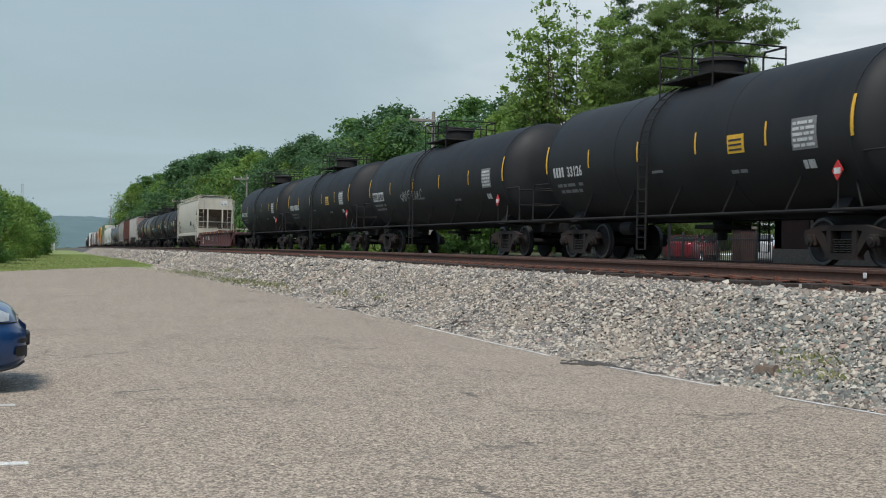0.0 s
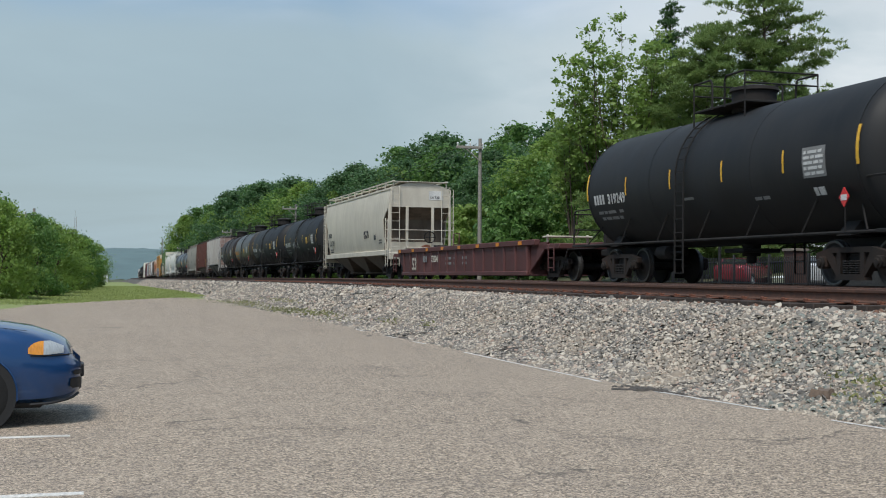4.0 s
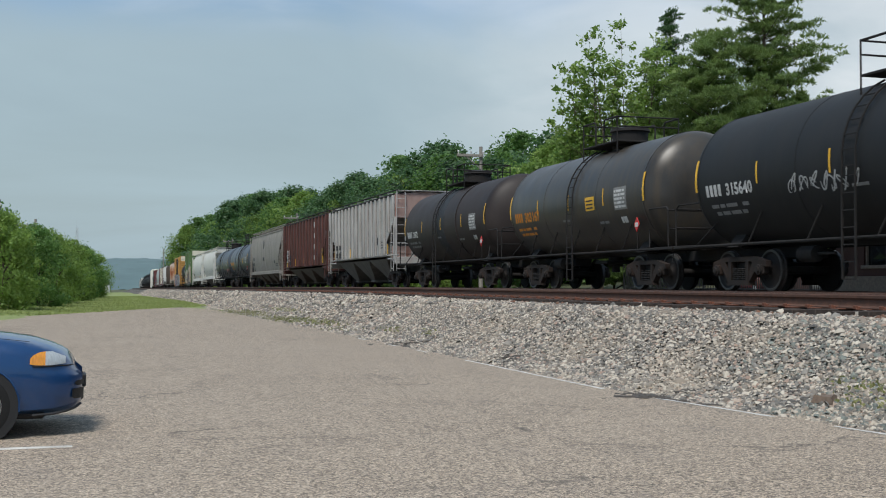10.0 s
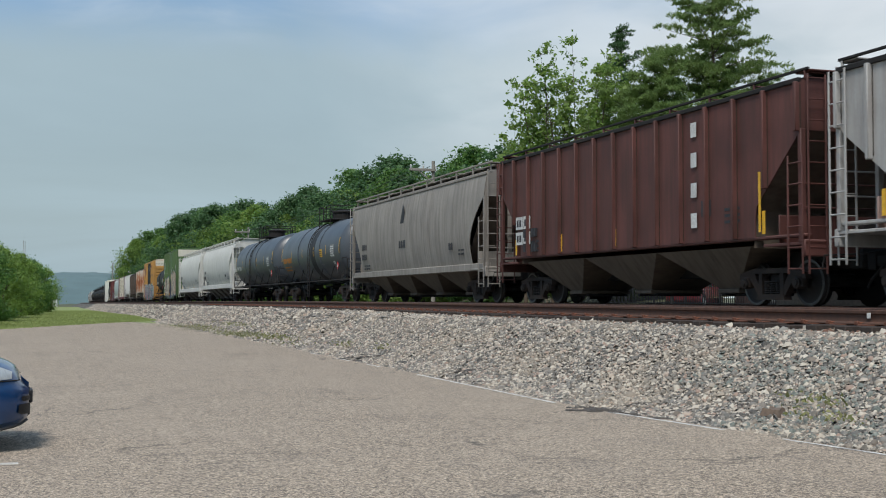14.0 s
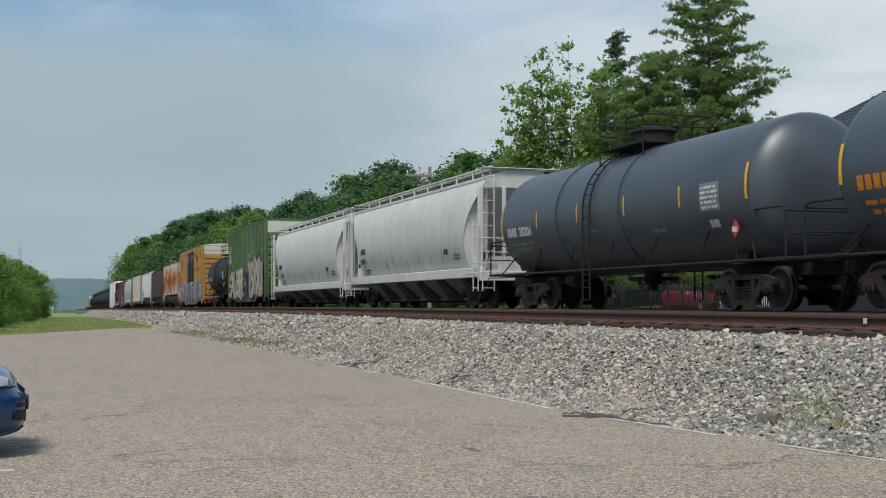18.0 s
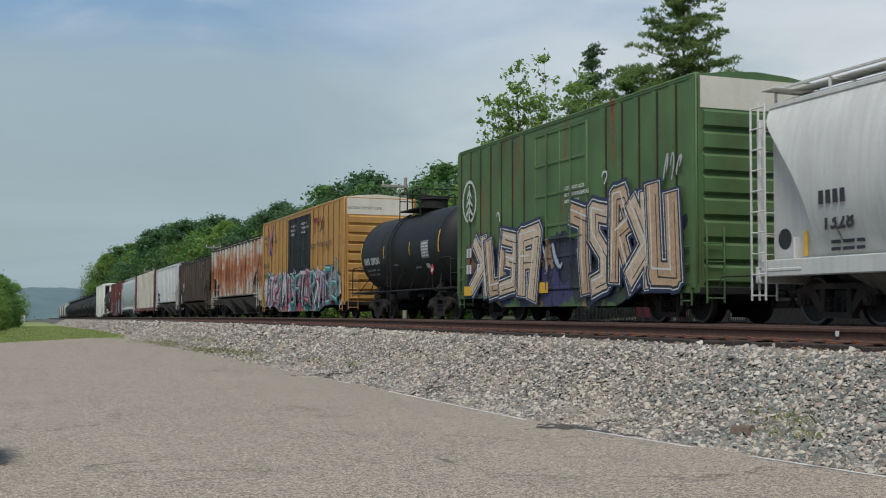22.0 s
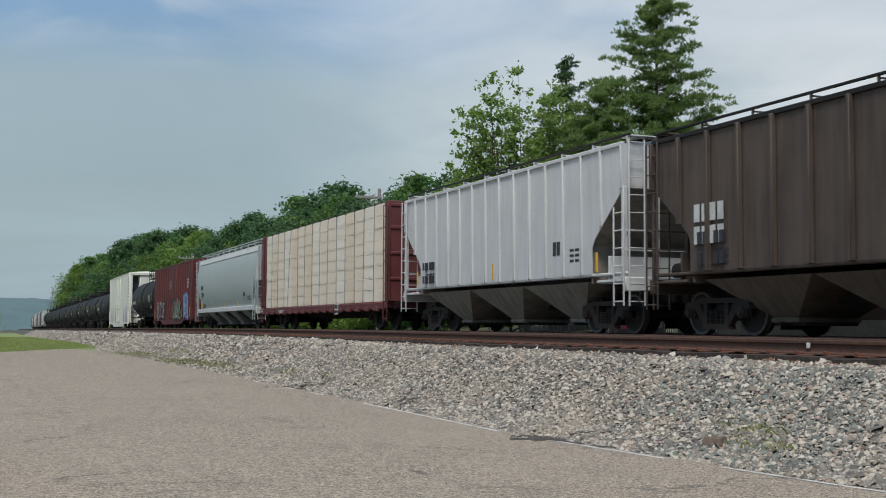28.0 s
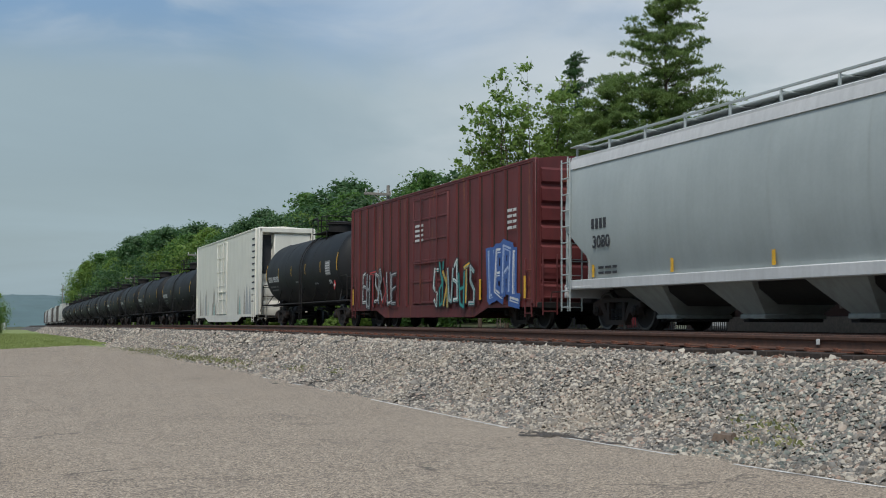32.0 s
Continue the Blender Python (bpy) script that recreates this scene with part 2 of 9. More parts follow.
def rusted_paint(name, color):
    """Pale paint under long rust runs that start below the roof and end raggedly."""
    m, nt, bsdf = nodes_of(name)
    fine = noise_node(nt, 11.0, 6.0, 0.65).outputs["Fac"]
    wide = noise_node(nt, 0.55, 3.0).outputs["Fac"]
    run = noise_node(nt, 1.0, 5.0, 0.65, (1.0, 3.6, 0.55), distortion=0.25).outputs["Fac"]
    thin = noise_node(nt, 1.0, 4.0, 0.6, (1.0, 11.0, 0.6)).outputs["Fac"]
    tc = nt.nodes.new("ShaderNodeTexCoord")
    sep = nt.nodes.new("ShaderNodeSeparateXYZ")
    nt.links.new(tc.outputs["Object"], sep.inputs[0])
    col = mix_node(nt, ramp_node(nt, fine, 0.3, 0.75, 0.0, 0.35), color, (0.36, 0.32, 0.26))
    col = mix_node(nt, ramp_node(nt, thin, 0.5, 0.75, 0.0, 0.45), col, (0.33, 0.22, 0.15))
    # runs thin out away from a wavering height
    mid = math_node(nt, "ABSOLUTE", math_node(nt, "SUBTRACT", sep.outputs["Z"], ramp_node(nt, wide, 0.3, 0.7, 2.6, 3.3)))
    amount = math_node(nt, "SUBTRACT", math_node(nt, "ADD", run, math_node(nt, "MULTIPLY", thin, 0.45)), math_node(nt, "MULTIPLY", mid, 0.14))
    amount = math_node(nt, "ADD", amount, math_node(nt, "MULTIPLY", fine, 0.12))
    orange = mix_node(nt, ramp_node(nt, fine, 0.3, 0.7), (0.27, 0.078, 0.022), (0.45, 0.155, 0.045))
    col = mix_node(nt, ramp_node(nt, amount, 0.58, 0.70, 0.0, 0.88), col, orange)
    col = mix_node(nt, ramp_node(nt, amount, 0.74, 0.84, 0.0, 0.8), col, (0.20, 0.055, 0.022))
    nt.links.new(col, bsdf.inputs["Base Color"])
    bsdf.inputs["Roughness"].default_value = 0.8
    bump_node(nt, bsdf, fine, 0.12, 0.004)
    return m


# ---- mesh building ----
class Shape:
    """Collects vertices and faces of one mesh."""

    def __init__(self):
        self.v, self.f = [], []

    def add(self, verts, faces):
        k = len(self.v)
        self.v.extend([tuple(p) for p in verts])
        self.f.extend([tuple(i + k for i in q) for q in faces])
        return self

    def box(self, x0, x1, y0, y1, z0, z1):
        return self.add([(x0, y0, z0), (x1, y0, z0), (x1, y1, z0), (x0, y1, z0), (x0, y0, z1), (x1, y0, z1), (x1, y1, z1), (x0, y1, z1)],
                        [(0, 3, 2, 1), (4, 5, 6, 7), (0, 1, 5, 4), (1, 2, 6, 5), (2, 3, 7, 6), (3, 0, 4, 7)])

    def cbox(self, x0, x1, y0, y1, z0, z1, b=0.02):
        """A box with its edges cut off by b."""
        b = min(b, (x1 - x0) / 2.01, (y1 - y0) / 2.01, (z1 - z0) / 2.01)
        k = len(self.v)
        idx = {}
        for sx in (0, 1):
            for sy in (0, 1):
                for sz in (0, 1):
                    x, y, z = (x0, x1)[sx], (y0, y1)[sy], (z0, z1)[sz]
                    dx, dy, dz = (b, -b)[sx], (b, -b)[sy], (b, -b)[sz]
                    for a, p in enumerate(((x, y + dy, z + dz), (x + dx, y, z + dz), (x + dx, y + dy, z))):
                        idx[sx, sy, sz, a] = len(self.v)
                        self.v.append(p)
        c = lambda q: self.f.append(tuple(q))
        for s in (0, 1):
            q = [idx[s, 0, 0, 0], idx[s, 1, 0, 0], idx[s, 1, 1, 0], idx[s, 0, 1, 0]]
            c(q if s else q[::-1])
            q = [idx[0, s, 0, 1], idx[1, s, 0, 1], idx[1, s, 1, 1], idx[0, s, 1, 1]]
            c(q[::-1] if s else q)
            q = [idx[0, 0, s, 2], idx[1, 0, s, 2], idx[1, 1, s, 2], idx[0, 1, s, 2]]
            c(q if s else q[::-1])
        for s in (0, 1):
            for u in (0, 1):
                c([idx[s, u, 0, 0], idx[s, u, 0, 1], idx[s, u, 1, 1], idx[s, u, 1, 0]])
                c([idx[s, 0, u, 0], idx[s, 0, u, 2], idx[s, 1, u, 2], idx[s, 1, u, 0]])
                c([idx[0, s, u, 1], idx[0, s, u, 2], idx[1, s, u, 2], idx[1, s, u, 1]])
                for w in (0, 1):
                    c([idx[s, u, w, 0], idx[s, u, w, 1], idx[s, u, w, 2]])
        return self

    def cyl(self, p0, p1, r, n=12, r1=None, caps=True):
        p0, p1 = Vector(p0), Vector(p1)
        d = (p1 - p0).normalized()
        a = d.orthogonal().normalized()
        b = d.cross(a)
        r1 = r if r1 is None else r1
        vs = []
        for p, q in ((p0, r), (p1, r1)):
            for i in range(n):
                t = 2 * math.pi * i / n
                vs.append(p + q * (math.cos(t) * a + math.sin(t) * b))
        fs = [(i, (i + 1) % n, n + (i + 1) % n, n + i) for i in range(n)]
        if caps:
            fs += [tuple(range(n - 1, -1, -1)), tuple(range(n, 2 * n))]
        return self.add(vs, fs)

    def tube(self, pts, r, n=6):
        pts = [Vector(p) for p in pts]
        vs, fs = [], []
        a = None
        for i, p in enumerate(pts):
            d = (pts[min(i + 1, len(pts) - 1)] - pts[max(i - 1, 0)]).normalized()
            if a is None:
                a = d.orthogonal().normalized()
            else:
                a = (a - d * a.dot(d)).normalized()
            b = d.cross(a)
            for k in range(n):
                t = 2 * math.pi * k / n
                vs.append(p + r * (math.cos(t) * a + math.sin(t) * b))
        for i in range(len(pts) - 1):
            for k in range(n):
                fs.append((i * n + k, i * n + (k + 1) % n, (i + 1) * n + (k + 1) % n, (i + 1) * n + k))
        fs += [tuple(range(n - 1, -1, -1)), tuple(range((len(pts) - 1) * n, len(pts) * n))]
        return self.add(vs, fs)

    def prism(self, poly, axis, a0, a1):
        """A polygon, in the two other axes in order, drawn out along axis."""
        n = len(poly)
        def put(p, a):
            return {"x": (a, p[0], p[1]), "y": (p[0], a, p[1]), "z": (p[0], p[1], a)}[axis]
        vs = [put(p, a0) for p in poly] + [put(p, a1) for p in poly]
        fs = [(i, (i + 1) % n, n + (i + 1) % n, n + i) for i in range(n)] + [tuple(range(n - 1, -1, -1)), tuple(range(n, 2 * n))]
        return self.add(vs, fs)

    def lathe(self, prof, axis="y", n=32, c=(0, 0, 0), caps=True):
        """prof: (place along the axis, radius)."""
        vs, fs = [], []
        for h, r in prof:
            for i in range(n):
                t = 2 * math.pi * i / n
                u, w = r * math.cos(t), r * math.sin(t)
                p = {"y": (u, h, w), "x": (h, u, w), "z": (u, w, h)}[axis]
                vs.append((p[0] + c[0], p[1] + c[1], p[2] + c[2]))
        for k in range(len(prof) - 1):
            for i in range(n):
                fs.append((k * n + i, k * n + (i + 1) % n, (k + 1) * n + (i + 1) % n, (k + 1) * n + i))
        if caps:
            fs += [tuple(range(n)), tuple(range((len(prof) - 1) * n + n - 1, (len(prof) - 1) * n - 1, -1))]
        return self.add(vs, fs)

    def sheet(self, rows, thick=None):
        """A grid of points, row by row."""
        m, n = len(rows), len(rows[0])
        vs = [p for r in rows for p in r]
        fs = [(i * n + j, i * n + j + 1, (i + 1) * n + j + 1, (i + 1) * n + j) for i in range(m - 1) for j in range(n - 1)]
        return self.add(vs, fs)

    def mesh(self, name, material, smooth=40):
        me = bpy.data.meshes.new(name)
        me.from_pydata(self.v, [], self.f)
        bm = bmesh.new()
        bm.from_mesh(me)
        bmesh.ops.recalc_face_normals(bm, faces=bm.faces)
        bm.to_mesh(me)
        bm.free()
        if smooth:
            me.polygons.foreach_set("use_smooth", [True] * len(me.polygons))
            me.set_sharp_from_angle(angle=radians(smooth))
        me.materials.append(material)
        return me


def part(name, shape, material, parent=None, label="", smooth=40, at=None):
    """Links a shape, or a mesh that is there already, as one mesh object under a thing or a part."""
    me = shape.mesh(name, material, smooth) if isinstance(shape, Shape) else shape
    ob = new(name, me)
    ob.parent = parent
    if at is not None:
        ob.matrix_basis = at if isinstance(at, Matrix) else Matrix.Translation(at)
    if label:
        tagged(ob, label)
    return ob


def thing(name, label, category, group="", at=(0, 0, 0)):
    ob = new(name)
    ob.empty_display_size = 0.3
    ob.location = at
    return tagged(ob, label, category, group)


MESHES = {}


def shared(key, make, material, smooth=40):
    if key not in MESHES:
        MESHES[key] = make().mesh(key, material, smooth)
    return MESHES[key]


def lettering(text, size, material, bold=0.0):
    """Flat letters of the built-in font as a mesh, in the xy plane, from the left base line."""
    cu = bpy.data.curves.new("letters", "FONT")
    cu.body, cu.size, cu.resolution_u, cu.offset = text, size, 2, bold
    ob = new("letters", cu)
    bpy.context.view_layer.update()
    me = bpy.data.meshes.new_from_object(ob.evaluated_get(bpy.context.evaluated_depsgraph_get()))
    bpy.data.objects.remove(ob)
    bpy.data.curves.remove(cu)
    me.materials.clear()
    me.materials.append(material)
    return me


# ---- surfaces of the setting ----
def make_asphalt():
    m, nt, bsdf = nodes_of("asphalt")
    tiny = noise_node(nt, 55.0, 3.0, 0.7).outputs["Fac"]
    grit = nt.nodes.new("ShaderNodeTexVoronoi")
    grit.inputs["Scale"].default_value = 48.0
    tc = nt.nodes.new("ShaderNodeTexCoord")
    nt.links.new(tc.outputs["Object"], grit.inputs["Vector"])
    sepc = nt.nodes.new("ShaderNodeSeparateColor")
    nt.links.new(grit.outputs["Color"], sepc.inputs[0])
    wide = noise_node(nt, 0.22, 5.0, 0.6).outputs["Fac"]
    mid = noise_node(nt, 1.6, 5.0, 0.6, (1.0, 0.45, 1.0)).outputs["Fac"]
    col = mix_node(nt, sepc.outputs[0], (0.056, 0.042, 0.031), (0.755, 0.595, 0.437))
    fleck = nt.nodes.new("ShaderNodeTexVoronoi")
    fleck.inputs["Scale"].default_value = 85.0
    nt.links.new(tc.outputs["Object"], fleck.inputs["Vector"])
    sepf = nt.nodes.new("ShaderNodeSeparateColor")
    nt.links.new(fleck.outputs["Color"], sepf.inputs[0])
    col = mix_node(nt, ramp_node(nt, sepf.outputs[1], 0.72, 0.8, 0.0, 0.7), col, (0.69, 0.57, 0.455))
    col = mix_node(nt, ramp_node(nt, sepf.outputs[2], 0.75, 0.82, 0.0, 0.7), col, (0.075, 0.062, 0.052))
    col = mix_node(nt, ramp_node(nt, tiny, 0.25, 0.6), (0.09, 0.077, 0.064), col)
    col = mix_node(nt, ramp_node(nt, wide, 0.35, 0.7, 0.0, 0.25), col, (0.42, 0.345, 0.268))
    col = mix_node(nt, ramp_node(nt, mid, 0.55, 0.8, 0.0, 0.4), col, (0.13, 0.115, 0.105))
    crack = nt.nodes.new("ShaderNodeTexVoronoi")
    crack.feature = "DISTANCE_TO_EDGE"
    crack.inputs["Scale"].default_value = 0.42
    warp = noise_node(nt, 1.3, 5.0, 0.7)
    wv = nt.nodes.new("ShaderNodeVectorMath")
    wv.operation = "MULTIPLY_ADD"
    nt.links.new(warp.outputs["Color"], wv.inputs[0])
    wv.inputs[1].default_value = (1.3, 1.3, 0)
    nt.links.new(tc.outputs["Object"], wv.inputs[2])
    nt.links.new(wv.outputs[0], crack.inputs["Vector"])
    line = math_node(nt, "MULTIPLY", ramp_node(nt, crack.outputs["Distance"], 0.004, 0.012, 1.0, 0.0), ramp_node(nt, noise_node(nt, 0.5, 3.0).outputs["Fac"], 0.48, 0.62, 0.0, 0.75))
    col = mix_node(nt, line, col, (0.06, 0.052, 0.047))
    stain = noise_node(nt, 0.75, 2.0, 0.5, (1.0, 0.35, 1.0)).outputs["Fac"]
    col = mix_node(nt, ramp_node(nt, stain, 0.66, 0.74, 0.0, 0.35), col, (0.09, 0.08, 0.072))
    nt.links.new(col, bsdf.inputs["Base Color"])
    bsdf.inputs["Roughness"].default_value = 0.92
    bump_node(nt, bsdf, sepc.outputs[0], 0.7, 0.010)
    return m


def make_stone():
    m, nt, bsdf = nodes_of("ballast_stone")
    geo = nt.nodes.new("ShaderNodeNewGeometry")
    ramp = nt.nodes.new("ShaderNodeValToRGB")
    els = ramp.color_ramp.elements
    tones = [(0.0, (0.045, 0.043, 0.04)), (0.16, (0.12, 0.115, 0.105)), (0.36, (0.25, 0.232, 0.205)), (0.52, (0.15, 0.12, 0.095)), (0.64, (0.38, 0.33, 0.27)), (0.86, (0.59, 0.53, 0.44)), (0.97, (0.32, 0.22, 0.17))]
    while len(els) < len(tones):
        els.new(0.5)
    for e, (p, c) in zip(els, tones):
        e.position, e.color = p, (*c, 1)
    nt.links.new(geo.outputs["Random Per Island"], ramp.inputs[0])
    n = noise_node(nt, 30.0, 4.0).outputs["Fac"]
    dust = noise_node(nt, 0.9, 4.0).outputs["Fac"]
    col = mix_node(nt, ramp_node(nt, n, 0.35, 0.7, 0.0, 0.3), ramp.outputs["Color"], (0.26, 0.24, 0.21))
    col = mix_node(nt, ramp_node(nt, dust, 0.48, 0.72, 0.0, 0.4), col, (0.44, 0.36, 0.265))
    nt.links.new(col, bsdf.inputs["Base Color"])
    bsdf.inputs["Roughness"].default_value = 0.85
    bump_node(nt, bsdf, n, 0.3, 0.01)
    return m


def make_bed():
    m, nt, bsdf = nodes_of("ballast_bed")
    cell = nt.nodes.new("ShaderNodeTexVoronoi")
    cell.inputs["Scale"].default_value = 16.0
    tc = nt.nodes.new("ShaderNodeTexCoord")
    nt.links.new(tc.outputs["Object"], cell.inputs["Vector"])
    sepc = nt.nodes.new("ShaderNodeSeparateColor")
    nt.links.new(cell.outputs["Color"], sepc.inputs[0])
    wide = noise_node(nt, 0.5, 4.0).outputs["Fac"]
    # kept dark: the shade in the gaps between stones is put into this colour
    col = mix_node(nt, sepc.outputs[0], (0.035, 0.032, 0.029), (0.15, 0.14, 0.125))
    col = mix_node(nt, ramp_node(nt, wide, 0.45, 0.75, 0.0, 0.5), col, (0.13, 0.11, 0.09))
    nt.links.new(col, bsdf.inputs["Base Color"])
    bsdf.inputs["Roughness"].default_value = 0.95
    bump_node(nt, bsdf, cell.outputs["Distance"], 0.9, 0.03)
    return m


def make_leaf(name, dark, lite, trans=0.35):
    m, nt, bsdf = nodes_of(name)
    geo = nt.nodes.new("ShaderNodeNewGeometry")
    wide = noise_node(nt, 0.35, 3.0).outputs["Fac"]
    col = mix_node(nt, geo.outputs["Random Per Island"], dark, lite)
    col = mix_node(nt, ramp_node(nt, wide, 0.35, 0.7, 0.0, 0.55), col, tuple(c * 0.55 for c in dark))
    nt.links.new(col, bsdf.inputs["Base Color"])
    bsdf.inputs["Roughness"].default_value = 0.55
    tr = nt.nodes.new("ShaderNodeBsdfTranslucent")
    nt.links.new(mix_node(nt, 0.5, col, tuple(c * 1.3 for c in lite)), tr.inputs["Color"])
    mx = nt.nodes.new("ShaderNodeMixShader")
    mx.inputs[0].default_value = trans
    nt.links.new(bsdf.outputs[0], mx.inputs[1])
    nt.links.new(tr.outputs[0], mx.inputs[2])
    nt.links.new(mx.outputs[0], nt.nodes["Material Output"].inputs["Surface"])
    return m


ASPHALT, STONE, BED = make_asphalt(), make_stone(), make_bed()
GRASS = plain("grass", (0.20, 0.245, 0.075), 0.9, grain=6.0, vary=0.4, bump=0.6, dirt=(0.27, 0.265, 0.11), dirt_amount=0.6)
SOIL = plain("far_ground", (0.075, 0.085, 0.04), 0.95, grain=2.0, vary=0.4, dirt=(0.16, 0.13, 0.09))
LINE = plain("worn_white_paint", (0.62, 0.60, 0.56), 0.8, grain=40.0, vary=0.3, dirt=(0.25, 0.22, 0.2), dirt_amount=0.8)
RAIL = plain("rusty_rail", (0.085, 0.041, 0.027), 0.8, grain=9.0, vary=0.35, dirt=(0.06, 0.035, 0.028), dirt_amount=0.6)
RAIL_TOP = plain("worn_rail_head", (0.10, 0.08, 0.07), 0.5, 0.3, grain=12.0, vary=0.2)
TIE = plain("old_sleeper", (0.042, 0.031, 0.026), 0.95, grain=14.0, vary=0.4, bump=0.5, dirt=(0.075, 0.05, 0.04))
RUST = plain("rusty_steel", (0.16, 0.06, 0.035), 0.85, grain=20.0, vary=0.4, bump=0.3)
WEED = make_leaf("weed_leaf", (0.14, 0.16, 0.055), (0.28, 0.27, 0.11), 0.3)
CRUMB = plain("broken_asphalt", (0.07, 0.062, 0.055), 0.95, grain=25.0, vary=0.4, bump=0.6, dirt=(0.16, 0.14, 0.12))


def lot_edge(y):
    """Where the asphalt ends, by place along the line."""
    return float(np.interp(y, [0, 6, 8.7, 11, 14, 21, 29, 58], [9.0, 7.9, 7.4, 7.1, 6.75, 6.8, 6.8, 6.6]))


BANK_X = [6.7, 7.0, 7.5, 8.0, 8.5, 8.9, 9.25, 12.2, 13.0, 17.4, 18.4]
BANK_Z = [-0.02, 0.02, 0.12, 0.36, 0.66, 0.88, 0.96, 1.03, 1.02, 1.06, 1.0]


def ballast_height(x, y):
    """Height of the ballast's surface across the line; its foot follows the asphalt's edge."""
    e = lot_edge(y) - 6.7
    x = x - e * max(0.0, min(1.0, (9.25 - x) / 2.2))
    return float(np.interp(x, BANK_X, BANK_Z))


def make_ground():
    sh = Shape().sheet([[(x, y, -0.35 - min(4.5, dip(y))) for x in (-3000, 0, 3000)] for y in [-3000, 0] + list(range(40, 900, 40)) + [4500]])
    tagged(part("ground", sh, SOIL, smooth=0), "flat grassy ground reaching to the horizon", "ground", kind="structure")
    # car park
    sh = Shape()
    edge = []
    random.seed(3)
    for i in range(150):
        y = -14 + i * 0.5
        edge.append((lot_edge(y) + 0.05 * math.sin(y * 0.9) * math.sin(y * 0.37) + 0.035 * random.uniform(-1, 1), y))
    outline = [(-45, -14)] + edge + [(6.3, 63), (5.3, 67), (3.2, 63.5), (1.0, 59), (-2.0, 51.5), (-45, 30)]
    sh.prism(outline, "z", -0.3, 0.0)
    tagged(part("pavement", sh, ASPHALT, smooth=0), "worn pinkish grey asphalt of a car park", "asphalt", kind="structure")
    # grass bank beyond the car park
    rows = []
    for i in range(30):
        y = 40 + (i / 29) ** 1.6 * 260
        rows.append([(x, y, -0.06 + 0.16 * min(1, max(0, (y - 58) / 30)) + 0.30 * min(1, max(0, (-1 - x) / 8)) + 0.05 * math.sin(x * 1.3 + y * 0.4) - max(0.0, dip(y) - dip(52))) for x in [-120, -60, -30, -16, -8, -4, -1, 1, 3, 4.5, 5.6, 6.6 + bend(y), 7.4 + bend(y)]])
    tagged(part("grass_bank", Shape().sheet(rows), GRASS), "mown yellowish green grass bank beside the railway", "grass", kind="structure")
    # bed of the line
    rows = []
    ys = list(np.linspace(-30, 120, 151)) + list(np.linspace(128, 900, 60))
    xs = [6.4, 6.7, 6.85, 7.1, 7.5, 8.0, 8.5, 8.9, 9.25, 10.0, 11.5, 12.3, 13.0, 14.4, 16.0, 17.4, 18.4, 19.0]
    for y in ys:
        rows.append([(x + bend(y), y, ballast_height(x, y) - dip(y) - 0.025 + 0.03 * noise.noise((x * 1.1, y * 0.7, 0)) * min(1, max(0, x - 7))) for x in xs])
    tagged(part("ballast_bed", Shape().sheet(rows), BED), "grey crushed stone bank under the two tracks, darkened for shaded gaps", "ballast", kind="structure")
    # ground behind the line: paved strip of the station
    tagged(part("platform", Shape().box(18.6, 24.2, -30, 48, 0.2, 1.06), plain("platform_concrete", (0.21, 0.2, 0.185), 0.9, grain=10.0), smooth=0), "pale concrete platform along the far track", "platform", kind="structure")
    sh = Shape().box(24.3, 120, -60, 75, 0.2, 0.9)
    tagged(part("station_yard", sh, plain("yard_asphalt", (0.10, 0.098, 0.095), 0.92, grain=12.0), smooth=0), "grey asphalt yard behind the station fence", "asphalt", kind="structure")
    rows = []
    for i in range(40):
        y = 48 + i * 16
        rows.append([(x + bend(y), y, z - dip(y) + 0.1 * math.sin(x + y)) for x, z in ((18.6, 0.8), (22, 0.9), (28, 1.2), (36, 1.8), (60, 4.0), (160, 6.0))])
    tagged(part("woodland_floor", Shape().sheet(rows), SOIL), "weedy ground below the trees along the line", "ground", kind="structure")


def rail_profile():
    return [(-0.075, -0.185), (0.075, -0.185), (0.075, -0.172), (0.016, -0.150), (0.009, -0.13), (0.009, -0.065), (0.036, -0.045), (0.037, -0.012), (0.028, 0.0),
            (-0.028, 0.0), (-0.037, -0.012), (-0.036, -0.045), (-0.009, -0.065), (-0.009, -0.13), (-0.016, -0.150), (-0.075, -0.172)]


